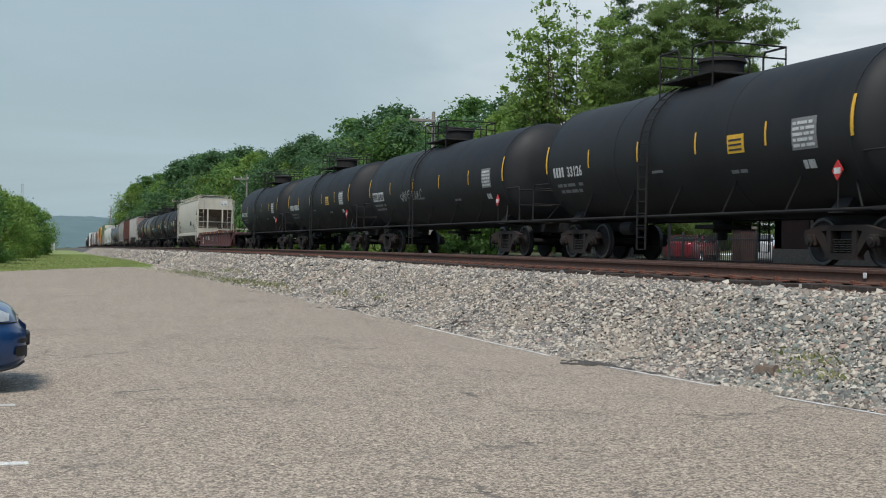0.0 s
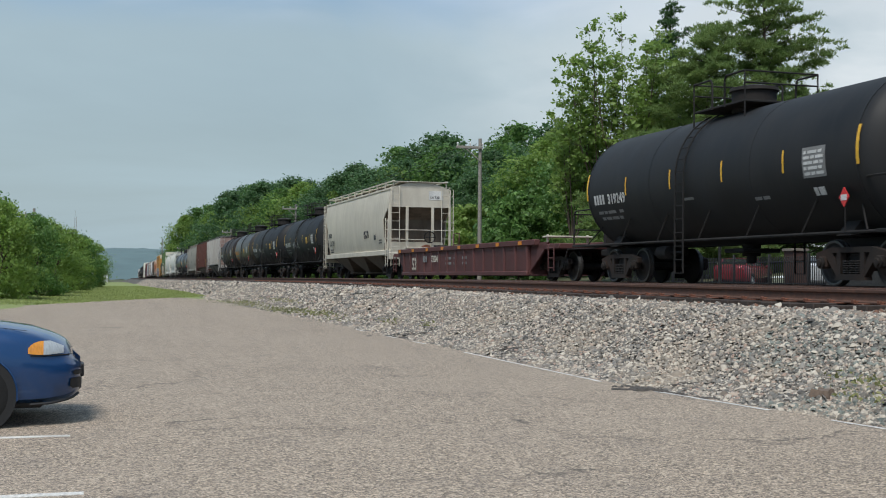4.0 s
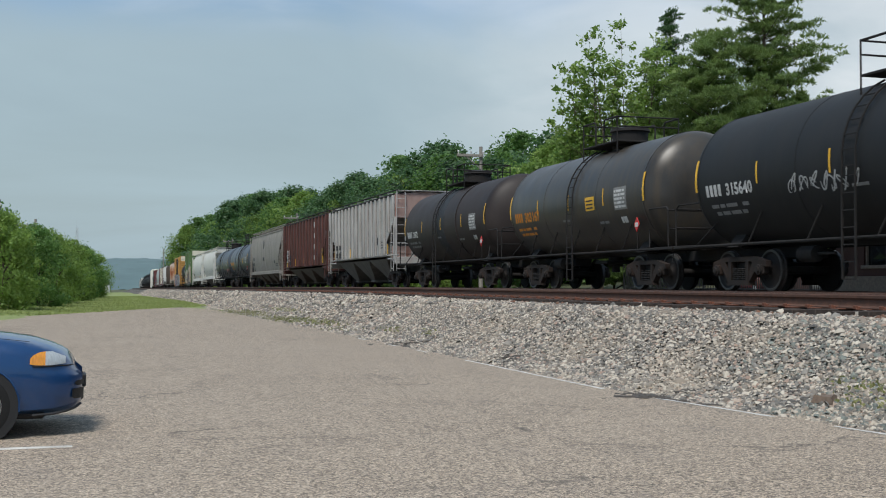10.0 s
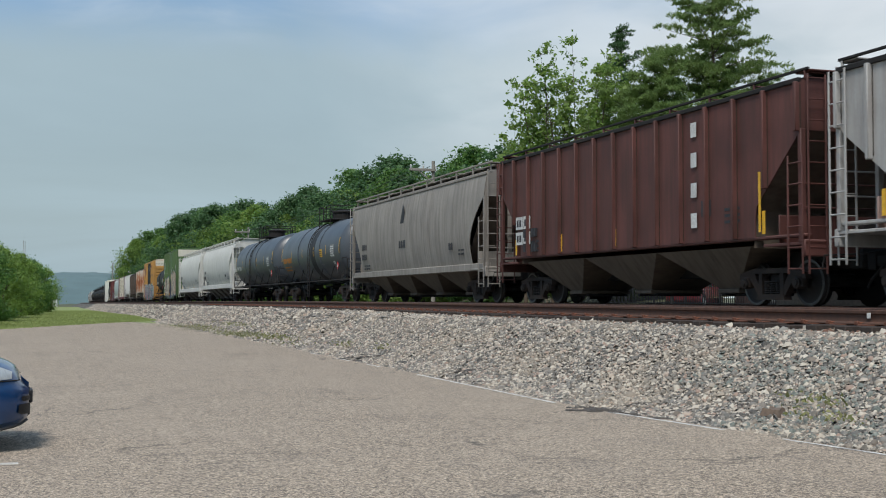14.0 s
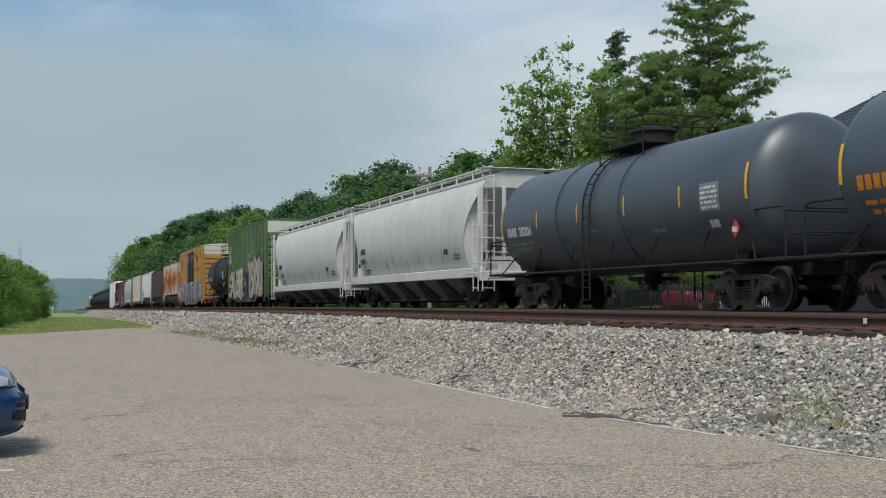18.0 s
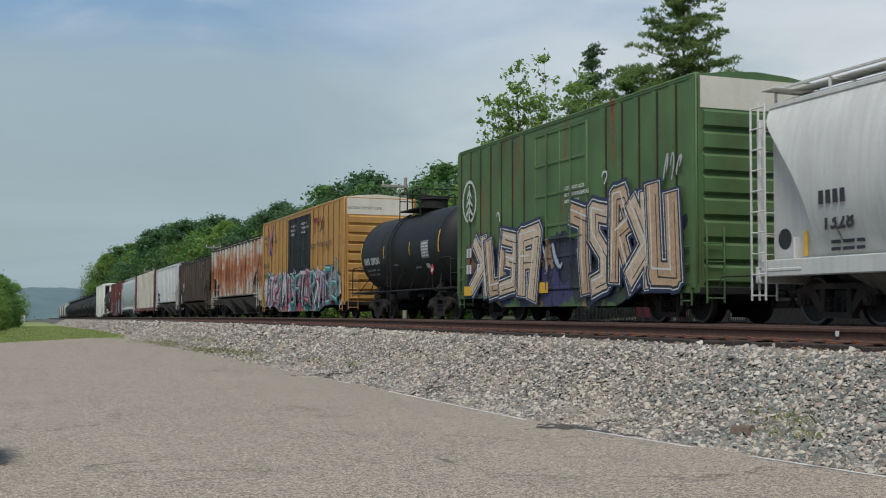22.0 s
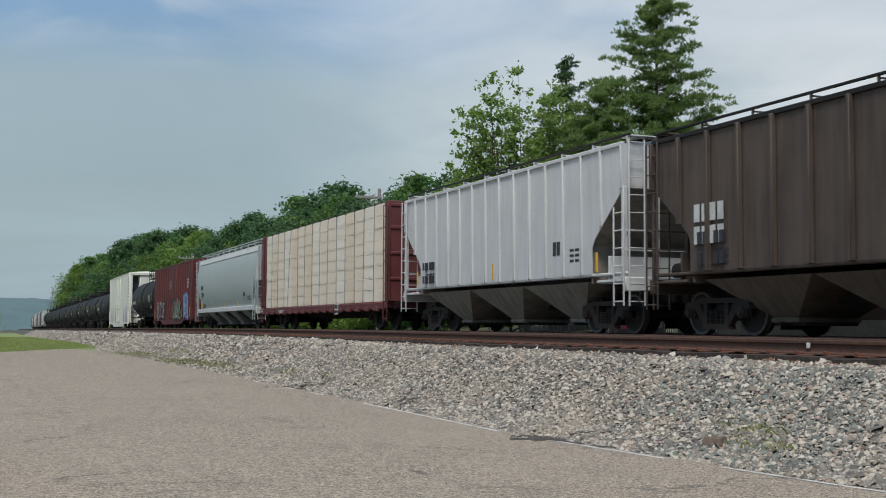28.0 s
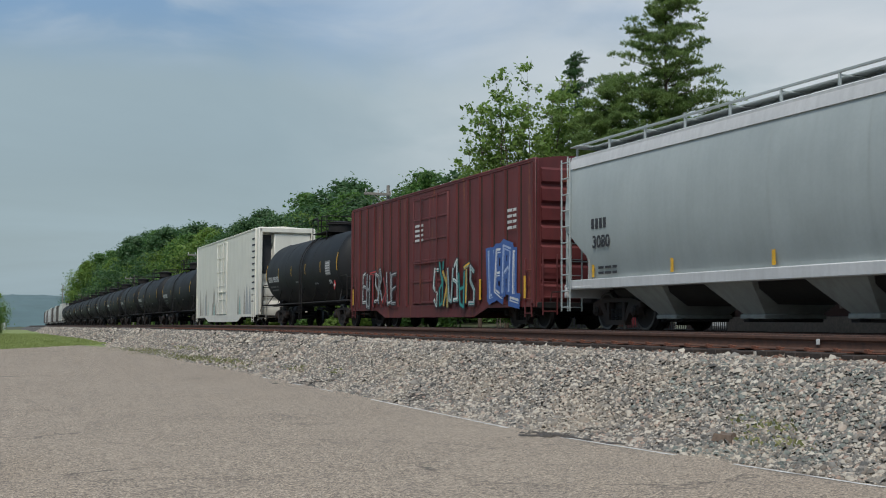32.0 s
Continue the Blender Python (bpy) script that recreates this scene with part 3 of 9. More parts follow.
def make_track(name, x, z, label):
    track = thing(name, label, "track", at=(x, 0, z))
    tagged(track, kind="structure")
    tie = shared("tie", lambda: Shape().cbox(-1.3, 1.3, -0.11, 0.11, -0.38, -0.20, 0.012), TIE)
    plate = shared("tie_plate", lambda: Shape().cbox(-0.18, 0.18, -0.10, 0.10, -0.20, -0.183, 0.004), RUST)
    clip = shared("rail_anchor", lambda: Shape().cbox(-0.105, 0.105, -0.025, 0.025, -0.205, -0.155, 0.008).cbox(-0.125, -0.085, -0.035, 0.035, -0.195, -0.14, 0.008), RUST)
    for s in (-1, 1):
        ys = [-40] + list(range(0, 200, 8)) + list(range(200, 901, 20))
        ring = rail_profile()
        sh = Shape().sheet([[(px + s * (GAUGE / 2 + 0.037) + bend(y), y, pz - dip(y)) for px, pz in ring + ring[:1]] for y in ys])
        part("rail", sh, RAIL, track, smooth=30)
        sh = Shape()
        for za in (0.0, 0.003):
            sh.sheet([[(s * (GAUGE / 2 + 0.037) + e * 0.027 + bend(y), y, za - dip(y)) for e in (-1, 1)] for y in ys])
        part("rail_head", sh, RAIL_TOP, track, "worn brown running surface", smooth=0)
    random.seed(7)
    near = x < 12
    for i in range(120 if near else 60):
        y = 4 + i * 0.55
        r = random.uniform(-0.02, 0.02)
        part("sleeper", tie, None, track, at=(r + bend(y), y + random.uniform(-0.03, 0.03), random.uniform(-0.01, 0.01) - dip(y)))
        for s in ((-1, 1) if near else (-1,)):
            part("tie_plate", plate, None, track, at=(s * (GAUGE / 2 + 0.037) + bend(y), y, -dip(y)))
        if near:
            part("rail_anchor", clip, None, track, at=(-(GAUGE / 2 + 0.037) - 0.02 + bend(y), y + 0.17 + random.uniform(-0.02, 0.02), -dip(y)))
    sh = Shape()
    for i in range(700):
        y = 4 + (120 if near else 60) * 0.55 + i * 0.55
        sh.box(-1.3 + bend(y), 1.3 + bend(y), y - 0.11, y + 0.11, -0.38 - dip(y), -0.2 - dip(y))
    tagged(part("far_sleepers", sh, TIE, track, smooth=0), kind="stuff")
    return track


def stones(name, count, area, size, seed, material, label, squash=0.75, sink=0.25, bias=1.0):
    """Many small broken stones on the ballast bank, joined."""
    rng = np.random.default_rng(seed)
    x0, x1, y0, y1 = area
    base = np.array([(1, 0, -0.2), (-1, 0.1, -0.2), (0.1, 1, -0.15), (0, -1, -0.1), (0.35, 0.3, 0.9), (-0.45, -0.2, 0.8), (0.5, -0.55, 0.55), (-0.4, 0.6, 0.45)])
    tri = np.array([(0, 2, 4), (2, 7, 4), (7, 5, 4), (7, 1, 5), (2, 1, 7), (1, 3, 5), (5, 3, 6), (5, 6, 4), (6, 0, 4), (3, 0, 6)])
    px = rng.uniform(x0, x1, count)
    py = y0 + (y1 - y0) * rng.uniform(0, 1, count) ** bias
    sz = size * np.exp(rng.normal(0, 0.32, count))
    e = np.interp(py, [0, 6, 8.7, 11, 14, 21, 29, 58], [9.0, 7.9, 7.4, 7.1, 6.75, 6.8, 6.8, 6.6]) - 6.7
    px = np.where(px < 9.25, 9.25 - (9.25 - px) * (2.55 - e) / 2.55, px)
    pz = np.interp(px - e * np.clip((9.25 - px) / 2.2, 0, 1), BANK_X, BANK_Z)
    verts = np.repeat(base[None], count, 0) * (1 + rng.uniform(-0.35, 0.35, (count, 8, 3)))
    verts[:, :, 2] *= squash
    verts *= sz[:, None, None] * rng.uniform(0.75, 1.3, (count, 1, 3))
    a, b = rng.uniform(0, 6.28, count), rng.normal(0, 0.45, count)
    ca, sa, cb, sb = np.cos(a), np.sin(a), np.cos(b), np.sin(b)
    x, y, z = verts[:, :, 0].copy(), verts[:, :, 1].copy(), verts[:, :, 2].copy()
    x, z = x * cb[:, None] - z * sb[:, None], x * sb[:, None] + z * cb[:, None]
    x, y = x * ca[:, None] - y * sa[:, None], x * sa[:, None] + y * ca[:, None]
    px, pz = px + bend(py), pz - dip(py)
    verts = np.stack([x + px[:, None], y + py[:, None], z + pz[:, None] + sink * sz[:, None] + rng.uniform(-0.006, 0.020, (count, 1))], -1).reshape(-1, 3)
    faces = (tri[None] + 8 * np.arange(count)[:, None, None]).reshape(-1, 3)
    me = bpy.data.meshes.new(name)
    me.vertices.add(len(verts))
    me.vertices.foreach_set("co", verts.ravel())
    me.loops.add(faces.size)
    me.loops.foreach_set("vertex_index", faces.ravel())
    me.polygons.add(len(faces))
    me.polygons.foreach_set("loop_start", np.arange(0, faces.size, 3))
    me.update(calc_edges=True)
    me.materials.append(material)
    return tagged(new(name, me), label, "ballast", kind="stuff")


RUSTSTONE = plain("rust_stained_stone", (0.17, 0.085, 0.055), 0.9, grain=25.0, vary=0.5, dirt=(0.07, 0.045, 0.035), dirt_amount=0.6)
make_ground()
make_track("near_track", NEAR_X, NEAR_Z, "empty track with rusty rails on wooden sleepers")
make_track("far_track", TRACK_X, RAIL_Z, "track that carries the freight train")
stones("ballast_stones", 112000, (6.72, 9.6, 7.5, 32), 0.0215, 11, STONE, "loose grey crushed stones of the near bank", bias=1.5)
GREENSTONE = plain("stained_stone", (0.19, 0.205, 0.18), 0.85, grain=25.0, vary=0.5, dirt=(0.06, 0.075, 0.07), dirt_amount=0.6)
stones("stained_stones", 800, (6.75, 8.0, 9.4, 11.4), 0.0215, 15, GREENSTONE, "greenish stained stones at the bank's foot", sink=0.55)
stones("rusty_stones", 5200, (9.3, 9.95, 7.5, 60), 0.026, 16, RUSTSTONE, "stones stained brown by rust beside the rail", bias=1.6)
stones("greenish_stones", 1700, (7.9, 9.1, 9.0, 13.5), 0.0215, 17, GREENSTONE, "greenish stained stones high on the bank", sink=0.35)
stones("ballast_stones_middle", 34000, (6.75, 9.6, 30, 75), 0.034, 12, STONE, "loose grey crushed stones further along the bank", bias=1.3)
stones("ballast_stones_far", 15000, (6.9, 9.7, 70, 220), 0.05, 13, STONE, "pale crushed stones far along the bank", bias=1.6)
stones("track_stones", 12000, (9.5, 13.6, 9, 60), 0.04, 14, STONE, "crushed stones between the rails", bias=1.5)


# ---- the train ----
BLACK = paint("tank_black", (0.0082, 0.0092, 0.0108), 0.62, dirt=(0.022, 0.0205, 0.0195), streak=0.45, fade=0.3, shine=0.36)
BROWNBLACK = paint("tank_brown_black", (0.027, 0.0205, 0.0195), 0.55, dirt=(0.045, 0.032, 0.027), streak=0.4, fade=0.3, shine=0.3)
GREYTANK = paint("tank_dark_grey", (0.035, 0.034, 0.033), 0.36, dirt=(0.075, 0.058, 0.038), streak=0.7, fade=0.3, shine=0.4)
BLUEBLACK = paint("tank_blue_black", (0.055, 0.067, 0.083), 0.40, dirt=(0.065, 0.068, 0.072), streak=0.3, fade=0.2, shine=0.65)
SPILL = paint("hatch_spill", (0.020, 0.022, 0.025), 0.6, dirt=(0.05, 0.052, 0.055), streak=0.8, fade=0.4, shine=0.3)
UNDER = plain("grimy_steel", (0.010, 0.009, 0.0088), 0.85, grain=14.0, vary=0.4, dirt=(0.035, 0.026, 0.022))
TRUCK = plain("truck_cast_steel", (0.020, 0.0145, 0.012), 0.85, grain=12.0, vary=0.4, dirt=(0.065, 0.033, 0.021), dirt_amount=0.6)
WHEEL = plain("wheel_steel", (0.014, 0.012, 0.0115), 0.75, 0.1, grain=10.0, vary=0.3, dirt=(0.05, 0.035, 0.03))
TREAD = plain("polished_tread", (0.10, 0.097, 0.094), 0.42, 0.7, grain=20.0, vary=0.15)
YELLOW = plain("yellow_reflector", (0.75, 0.42, 0.03), 0.5, grain=10.0, vary=0.15, dirt_amount=0.2)
WHITE = plain("white_stencil", (0.62, 0.62, 0.60), 0.6, grain=30.0, vary=0.2, dirt=(0.2, 0.19, 0.18))
FADED = plain("faded_stencil", (0.22, 0.22, 0.215), 0.7, grain=30.0, vary=0.25)
SCRAWL = plain("pale_spray", (0.42, 0.42, 0.41), 0.7, grain=30.0, vary=0.3)
DARKMARK = plain("dark_stencil", (0.03, 0.03, 0.035), 0.6, grain=20.0)
ORANGE = plain("orange_mark", (0.62, 0.22, 0.02), 0.55, grain=12.0, vary=0.2)
REDMARK = plain("red_placard", (0.55, 0.03, 0.03), 0.5, grain=20.0)
BEIGE = paint("hopper_beige", (0.56, 0.52, 0.435), 0.6, dirt=(0.33, 0.275, 0.21), streak=0.35, fade=0.1)
TAUPE = paint("hopper_taupe", (0.30, 0.275, 0.245), 0.65, dirt=(0.11, 0.09, 0.075), streak=0.6, fade=0.15)
LIGHTGREY = paint("hopper_light_grey", (0.42, 0.415, 0.40), 0.6, dirt=(0.20, 0.15, 0.13), streak=0.5, fade=0.12)
MAROON = paint("hopper_maroon", (0.105, 0.034, 0.027), 0.65, dirt=(0.045, 0.024, 0.019), streak=0.6, fade=0.3)
OFFWHITE = paint("hopper_white", (0.63, 0.62, 0.585), 0.7, dirt=(0.36, 0.33, 0.285), streak=0.34, fade=0.07)
CREAM = paint("end_cream", (0.66, 0.62, 0.52), 0.65, dirt=(0.40, 0.34, 0.25), streak=0.3, fade=0.06)
RUSTY = rusted_paint("hopper_rusty_white", (0.53, 0.50, 0.44))
PINKRUST = paint("faded_pinkish_end", (0.36, 0.25, 0.22), 0.7, dirt=(0.20, 0.10, 0.075), streak=0.5, fade=0.2, rust=0.3)
BROWN = paint("hopper_brown", (0.062, 0.045, 0.036), 0.7, dirt=(0.12, 0.085, 0.065), streak=0.7, fade=0.35)
PALE = paint("hopper_pale_grey", (0.60, 0.60, 0.595), 0.55, dirt=(0.3, 0.29, 0.28), streak=0.25, fade=0.06)
COOLGREY = paint("hopper_cool_grey", (0.40, 0.44, 0.43), 0.45, dirt=(0.24, 0.26, 0.25), streak=0.15, fade=0.08)
REDBOX = paint("boxcar_red", (0.135, 0.022, 0.022), 0.6, dirt=(0.055, 0.018, 0.018), streak=0.5, fade=0.2, rust=0.1)
GREENBOX = paint("boxcar_green", (0.075, 0.152, 0.052), 0.6, dirt=(0.10, 0.075, 0.03), streak=0.35, fade=0.25, rust=0.12, tag=(-6.2, 6.2, 0.4, 2.2, 0.62), palette=[(0.022, 0.024, 0.05), (0.05, 0.045, 0.13), (0.03, 0.04, 0.045), (0.30, 0.20, 0.12), (0.025, 0.03, 0.06), (0.04, 0.07, 0.04), (0.20, 0.10, 0.05)])
YELLOWBOX = paint("boxcar_yellow", (0.47, 0.25, 0.065), 0.55, dirt=(0.22, 0.11, 0.03), streak=0.3, fade=0.1, tag=(-7.6, 7.4, 0.3, 1.95, 0.5), palette=[(0.62, 0.45, 0.55), (0.5, 0.08, 0.14), (0.03, 0.3, 0.3), (0.65, 0.62, 0.66), (0.45, 0.38, 0.58), (0.55, 0.3, 0.4), (0.08, 0.4, 0.36)])
SCUFF = plain("scraped_paint", (0.40, 0.36, 0.30), 0.8, grain=9.0, vary=0.35, dirt=(0.6, 0.57, 0.5))
SCUFF_TEAL = plain("scraped_teal", (0.36, 0.50, 0.46), 0.8, grain=9.0, vary=0.3, dirt=(0.6, 0.6, 0.55))
REEFER = paint("reefer_white", (0.77, 0.75, 0.665), 0.6, dirt=(0.48, 0.43, 0.35), streak=0.25, fade=0.05)
DOORBLACK = paint("door_black", (0.005, 0.0055, 0.007), 0.6, dirt=(0.018, 0.017, 0.018), streak=0.3, tag=(-7.6, 7.4, 0.3, 1.6, 0.4), palette=[(0.45, 0.42, 0.42), (0.03, 0.2, 0.2), (0.4, 0.1, 0.2), (0.3, 0.3, 0.3)])
WELLRED = paint("well_maroon", (0.095, 0.028, 0.026), 0.65, dirt=(0.045, 0.024, 0.02), streak=0.4, fade=0.2)
BULKRED = paint("bulkhead_red", (0.115, 0.02, 0.02), 0.6, dirt=(0.08, 0.03, 0.025), streak=0.4)
WRAP = paint("lumber_wrap", (0.85, 0.715, 0.575), 0.42, dirt=(0.72, 0.58, 0.45), streak=0.3, fade=0.06, crinkle=0.32)
WRAP_TAN = paint("lumber_wrap_tan", (0.81, 0.655, 0.495), 0.4, dirt=(0.68, 0.53, 0.39), streak=0.3, fade=0.08, crinkle=0.3)
WRAP_WHITE = paint("lumber_wrap_white", (0.88, 0.77, 0.645), 0.38, dirt=(0.76, 0.63, 0.51), streak=0.25, fade=0.05, crinkle=0.36)
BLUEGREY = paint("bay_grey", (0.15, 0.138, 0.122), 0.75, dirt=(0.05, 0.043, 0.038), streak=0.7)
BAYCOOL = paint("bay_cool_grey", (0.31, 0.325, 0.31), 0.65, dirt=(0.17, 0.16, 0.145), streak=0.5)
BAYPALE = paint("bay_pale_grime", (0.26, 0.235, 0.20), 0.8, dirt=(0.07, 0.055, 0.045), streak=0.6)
SEAMGREY = plain("grey_scuff", (0.20, 0.185, 0.165), 0.85, grain=16.0, vary=0.4)
# near-black brown for strips that imitate shade beside the side posts
POST_SHADE = plain("dark_post_shade", (0.035, 0.028, 0.02), 0.9, grain=20.0)
BAYBROWN = paint("bay_brown", (0.13, 0.10, 0.074), 0.8, dirt=(0.05, 0.036, 0.028), streak=0.7)


def sideframe_shape():
    sh = Shape()
    x0, x1 = -0.07, 0.07
    sh.prism([(-1.12, 0.53), (-1.10, 0.66), (-0.62, 0.76), (0.62, 0.76), (1.10, 0.66), (1.12, 0.53), (0.80, 0.60), (0.50, 0.655), (-0.50, 0.655), (-0.80, 0.60)], "x", x0, x1)
    for e in (-1, 1):
        sh.prism([(e * 0.80, 0.60), (e * 0.58, 0.65), (e * 0.30, 0.20), (e * 0.42, 0.17)], "x", x0, x1)
        sh.prism([(e * 0.30, 0.66), (e * 0.42, 0.66), (e * 0.42, 0.19), (e * 0.30, 0.19)], "x", x0 - 0.01, x1 + 0.01)
        sh.cbox(x0 - 0.02, x1 + 0.02, e * 0.89 - 0.13, e * 0.89 + 0.13, 0.36, 0.60, 0.03)
    return sh.prism([(-0.46, 0.12), (0.46, 0.12), (0.42, 0.24), (-0.42, 0.24)], "x", x0 - 0.02, x1 + 0.02)


def bearing_shape():
    return Shape().lathe([(-0.05, 0.03), (-0.05, 0.115), (0.13, 0.115), (0.14, 0.075), (0.17, 0.07), (0.175, 0.02)], "x", 14)


def spring_shape():
    prof = [(0.24 + 0.022 * i, 0.085 if i % 2 else 0.062) for i in range(13)]
    return Shape().lathe(prof, "z", 8)


def wheel_mesh(side):
    prof = [(0.66, 0.10), (0.665, 0.39), (0.655, 0.475), (0.69, 0.482), (0.705, 0.458), (0.79, 0.455), (0.795, 0.42), (0.79, 0.40), (0.755, 0.36), (0.735, 0.22), (0.77, 0.13), (0.80, 0.10)]
    me = Shape().lathe([(side * h, r) for h, r in prof], "x", 32).mesh("wheel", WHEEL, 30)
    me.materials.append(TREAD)
    for p in me.polygons:
        r = math.hypot(p.center.y, p.center.z)
        if r > 0.405 and 0.70 < abs(p.center.x) < 0.80:
            p.material_index = 1
    return me


def axle_shape():
    return Shape().lathe([(-0.80, 0.075), (-0.66, 0.10), (-0.6, 0.085), (0.6, 0.085), (0.66, 0.10), (0.80, 0.075)], "x", 12)


def bolster_shape():
    return Shape().cbox(-0.93, 0.93, -0.20, 0.20, 0.46, 0.66, 0.03).cyl((0, 0, 0.62), (0, 0, 0.80), 0.2, 14).cbox(-0.8, -0.55, -0.12, 0.12, 0.66, 0.74, 0.02).cbox(0.55, 0.8, -0.12, 0.12, 0.66, 0.74, 0.02)


def brake_shape():
    sh = Shape().cbox(-0.85, 0.85, -0.04, 0.04, 0.34, 0.42, 0.01)
    for s in (-1, 1):
        sh.cbox(s * 0.75 - 0.05, s * 0.75 + 0.05, -0.01, 0.07, 0.30, 0.60, 0.01)
    return sh


SPINNING = {-1: [], 1: []}      # wheels and axles of the leading and trailing axle of each truck


def truck(parent, y, plain_one=False):
    t = part("truck", shared("truck_bolster", bolster_shape, UNDER), None, parent, "grimy cast steel two-axle truck", at=(0, y, 0))
    for s in (-1, 1):
        if ("wheel", s) not in MESHES:
            MESHES["wheel", s] = wheel_mesh(s)
    turned = pose(0, 0, 0, 0, 0, 180)
    for s in (-1, 1):
        part("sideframe", shared("sideframe", sideframe_shape, TRUCK, 30), None, t, at=(s * 0.98, 0, 0))
        if not plain_one:
            for k in (-0.19, 0.0, 0.19):
                part("spring", shared("spring", spring_shape, UNDER), None, t, at=(s * 0.99, k, 0))
            part("brake_beam", shared("brake_beam", brake_shape, UNDER), None, t, at=Matrix.Translation((0, s * 0.36, 0)) @ (turned if s < 0 else Matrix()))
        for e in (-1, 1):
            if not plain_one:
                part("bearing_cap", shared("bearing_cap", bearing_shape, TRUCK), None, t, at=Matrix.Translation((s * 0.98, e * 0.89, 0.457)) @ (turned if s < 0 else Matrix()))
            SPINNING[e].append(part("wheel", MESHES["wheel", s], None, t, at=(0, e * 0.89, 0.457)))
    for e in (-1, 1):
        SPINNING[e].append(part("axle", shared("axle", axle_shape, UNDER), None, t, at=(0, e * 0.89, 0.457)))
    return t


def coupler_shape():
    return (Shape().cbox(-0.10, 0.10, -0.55, 0.1, 0.76, 0.96, 0.03)
            .prism([(-0.20, -0.52), (-0.14, -0.82), (0.02, -0.86), (0.05, -0.66), (0.17, -0.68), (0.21, -0.60), (0.14, -0.48)], "z", 0.70, 1.02)
            .tube([(0.28, -0.1, 0.75), (0.30, -0.4, 0.5), (0.2, -0.62, 0.36), (0.06, -0.74, 0.45)], 0.03, 6)
            .tube([(-0.2, -0.45, 1.05), (-0.6, -0.42, 0.98), (-1.35, -0.25, 0.95), (-1.4, -0.25, 0.7)], 0.016, 5))


def couplers(parent, y0, y1, gap=0.9):
    """y0, y1: ends of the car's frame, at which the draft gear stands."""
    me = shared("coupler", coupler_shape, UNDER)
    part("coupler", me, None, parent, "grimy knuckle coupler with air hose", at=(0, y0, 0))
    part("coupler", me, None, parent, "grimy knuckle coupler with air hose", at=Matrix.Translation((0, y1, 0)) @ pose(0, 0, 0, 0, 0, 180))


def ladder_shape(x, y0, y1, z0, z1, step=0.42, r=0.016, axis="y"):
    """A ladder in the plane x, from y0 to y1 (or across, with axis x: x is then y)."""
    sh = Shape()
    q = (lambda a, z: (x, a, z)) if axis == "y" else (lambda a, z: (a, x, z))
    for a in (y0, y1):
        p = q(a, z0)
        sh.cbox(p[0] - 0.015, p[0] + 0.015, p[1] - 0.02, p[1] + 0.02, z0, z1, 0.005)
    z = z0 + 0.1
    while z < z1:
        sh.cyl(q(y0, z), q(y1, z), r, 6)
        z += step
    return sh


def bars(name, parent, material, x, ya, z, height, widths, gap=0.04, flip=1, proud=0.004, label="", wrap=None):
    """A row of plain bars that stands for lettering on a side at x; reads from far to near (+y to -y)."""
    sh = Shape()
    y = ya
    for w in widths:
        if w > 0:
            if wrap:
                zc, rad = wrap
                rows = []
                for k in range(4):
                    zz = z + height * k / 3
                    xx = -math.sqrt(max(0.01, (rad + proud) ** 2 - (zz - zc) ** 2))
                    rows.append([(xx, y, zz), (xx, y - w, zz)])
                sh.sheet(rows)
            else:
                sh.box(x - proud, x, y - w, y, z, z + height)
        y -= abs(w) + gap
    return tagged(part(name, sh, material, parent, label, smooth=60 if wrap else 0), kind="stuff" if len(widths) > 1 else "")


def swirl(rng, n=30):
    """A smooth looping curve in the unit square."""
    fx, fz = rng.uniform(0.45, 0.95), rng.uniform(0.45, 1.15)
    px, pz = rng.uniform(0, 1), rng.uniform(-0.3, 0.0)
    ax, az = rng.uniform(0.26, 0.44), rng.uniform(0.38, 0.5)
    return [(0.5 + ax * math.sin(6.283 * (fx * i / n + px)), 0.5 + az * math.sin(6.283 * (fz * i / n + pz))) for i in range(n + 1)]


def sprayed(parent, x_of, y0, y1, z0, z1, fill, edge, seed, n=4, width=0.16, label="abstract sprayed swirls", shine=None, lift=0.0):
    """Loose sprayed swirls on a side, from y1 down to y0; x_of(z): the side's outer face (negative)."""
    step = (y1 - y0) / n
    for mat, w, off in ((edge, width * 1.5, 0.003), (fill, width, 0.006), (shine, width * 0.28, 0.009)):
        if mat is None:
            continue
        r2 = random.Random(seed + 1)
        for k in range(n):
            sh = Shape()
            pts = swirl(r2)
            slant = r2.uniform(-0.15, 0.15)
            top, low = r2.uniform(0.85, 1.05), r2.uniform(-0.05, 0.12)
            shift = 0.22 * width if mat is shine else 0.0
            fine = [Vector((y1 - step * (k + 0.02 + 0.96 * (px + slant * pz)) - shift, z0 + (z1 - z0) * (low + (top - low) * pz) + shift, 0)) for px, pz in pts]
            rows = []
            for i, q in enumerate(fine):
                d = (fine[min(i + 1, len(fine) - 1)] - fine[max(i - 1, 0)]).normalized()
                end = min(1.0, 0.35 + 0.25 * min(i, len(fine) - 1 - i))
                nrm = Vector((-d.y, d.x, 0)) * (w / 2) * end * (0.8 + 0.4 * abs(math.sin(i * 0.35 + k)))
                a, b = q + nrm, q - nrm
                o = off + lift + 0.0006 * (k % 3)
                rows.append([(x_of(a.y) - o, a.x, a.y), (x_of(b.y) - o, b.x, b.y)])
            part("sprayed_swirl", sh.sheet(rows), mat, parent, label, smooth=0)


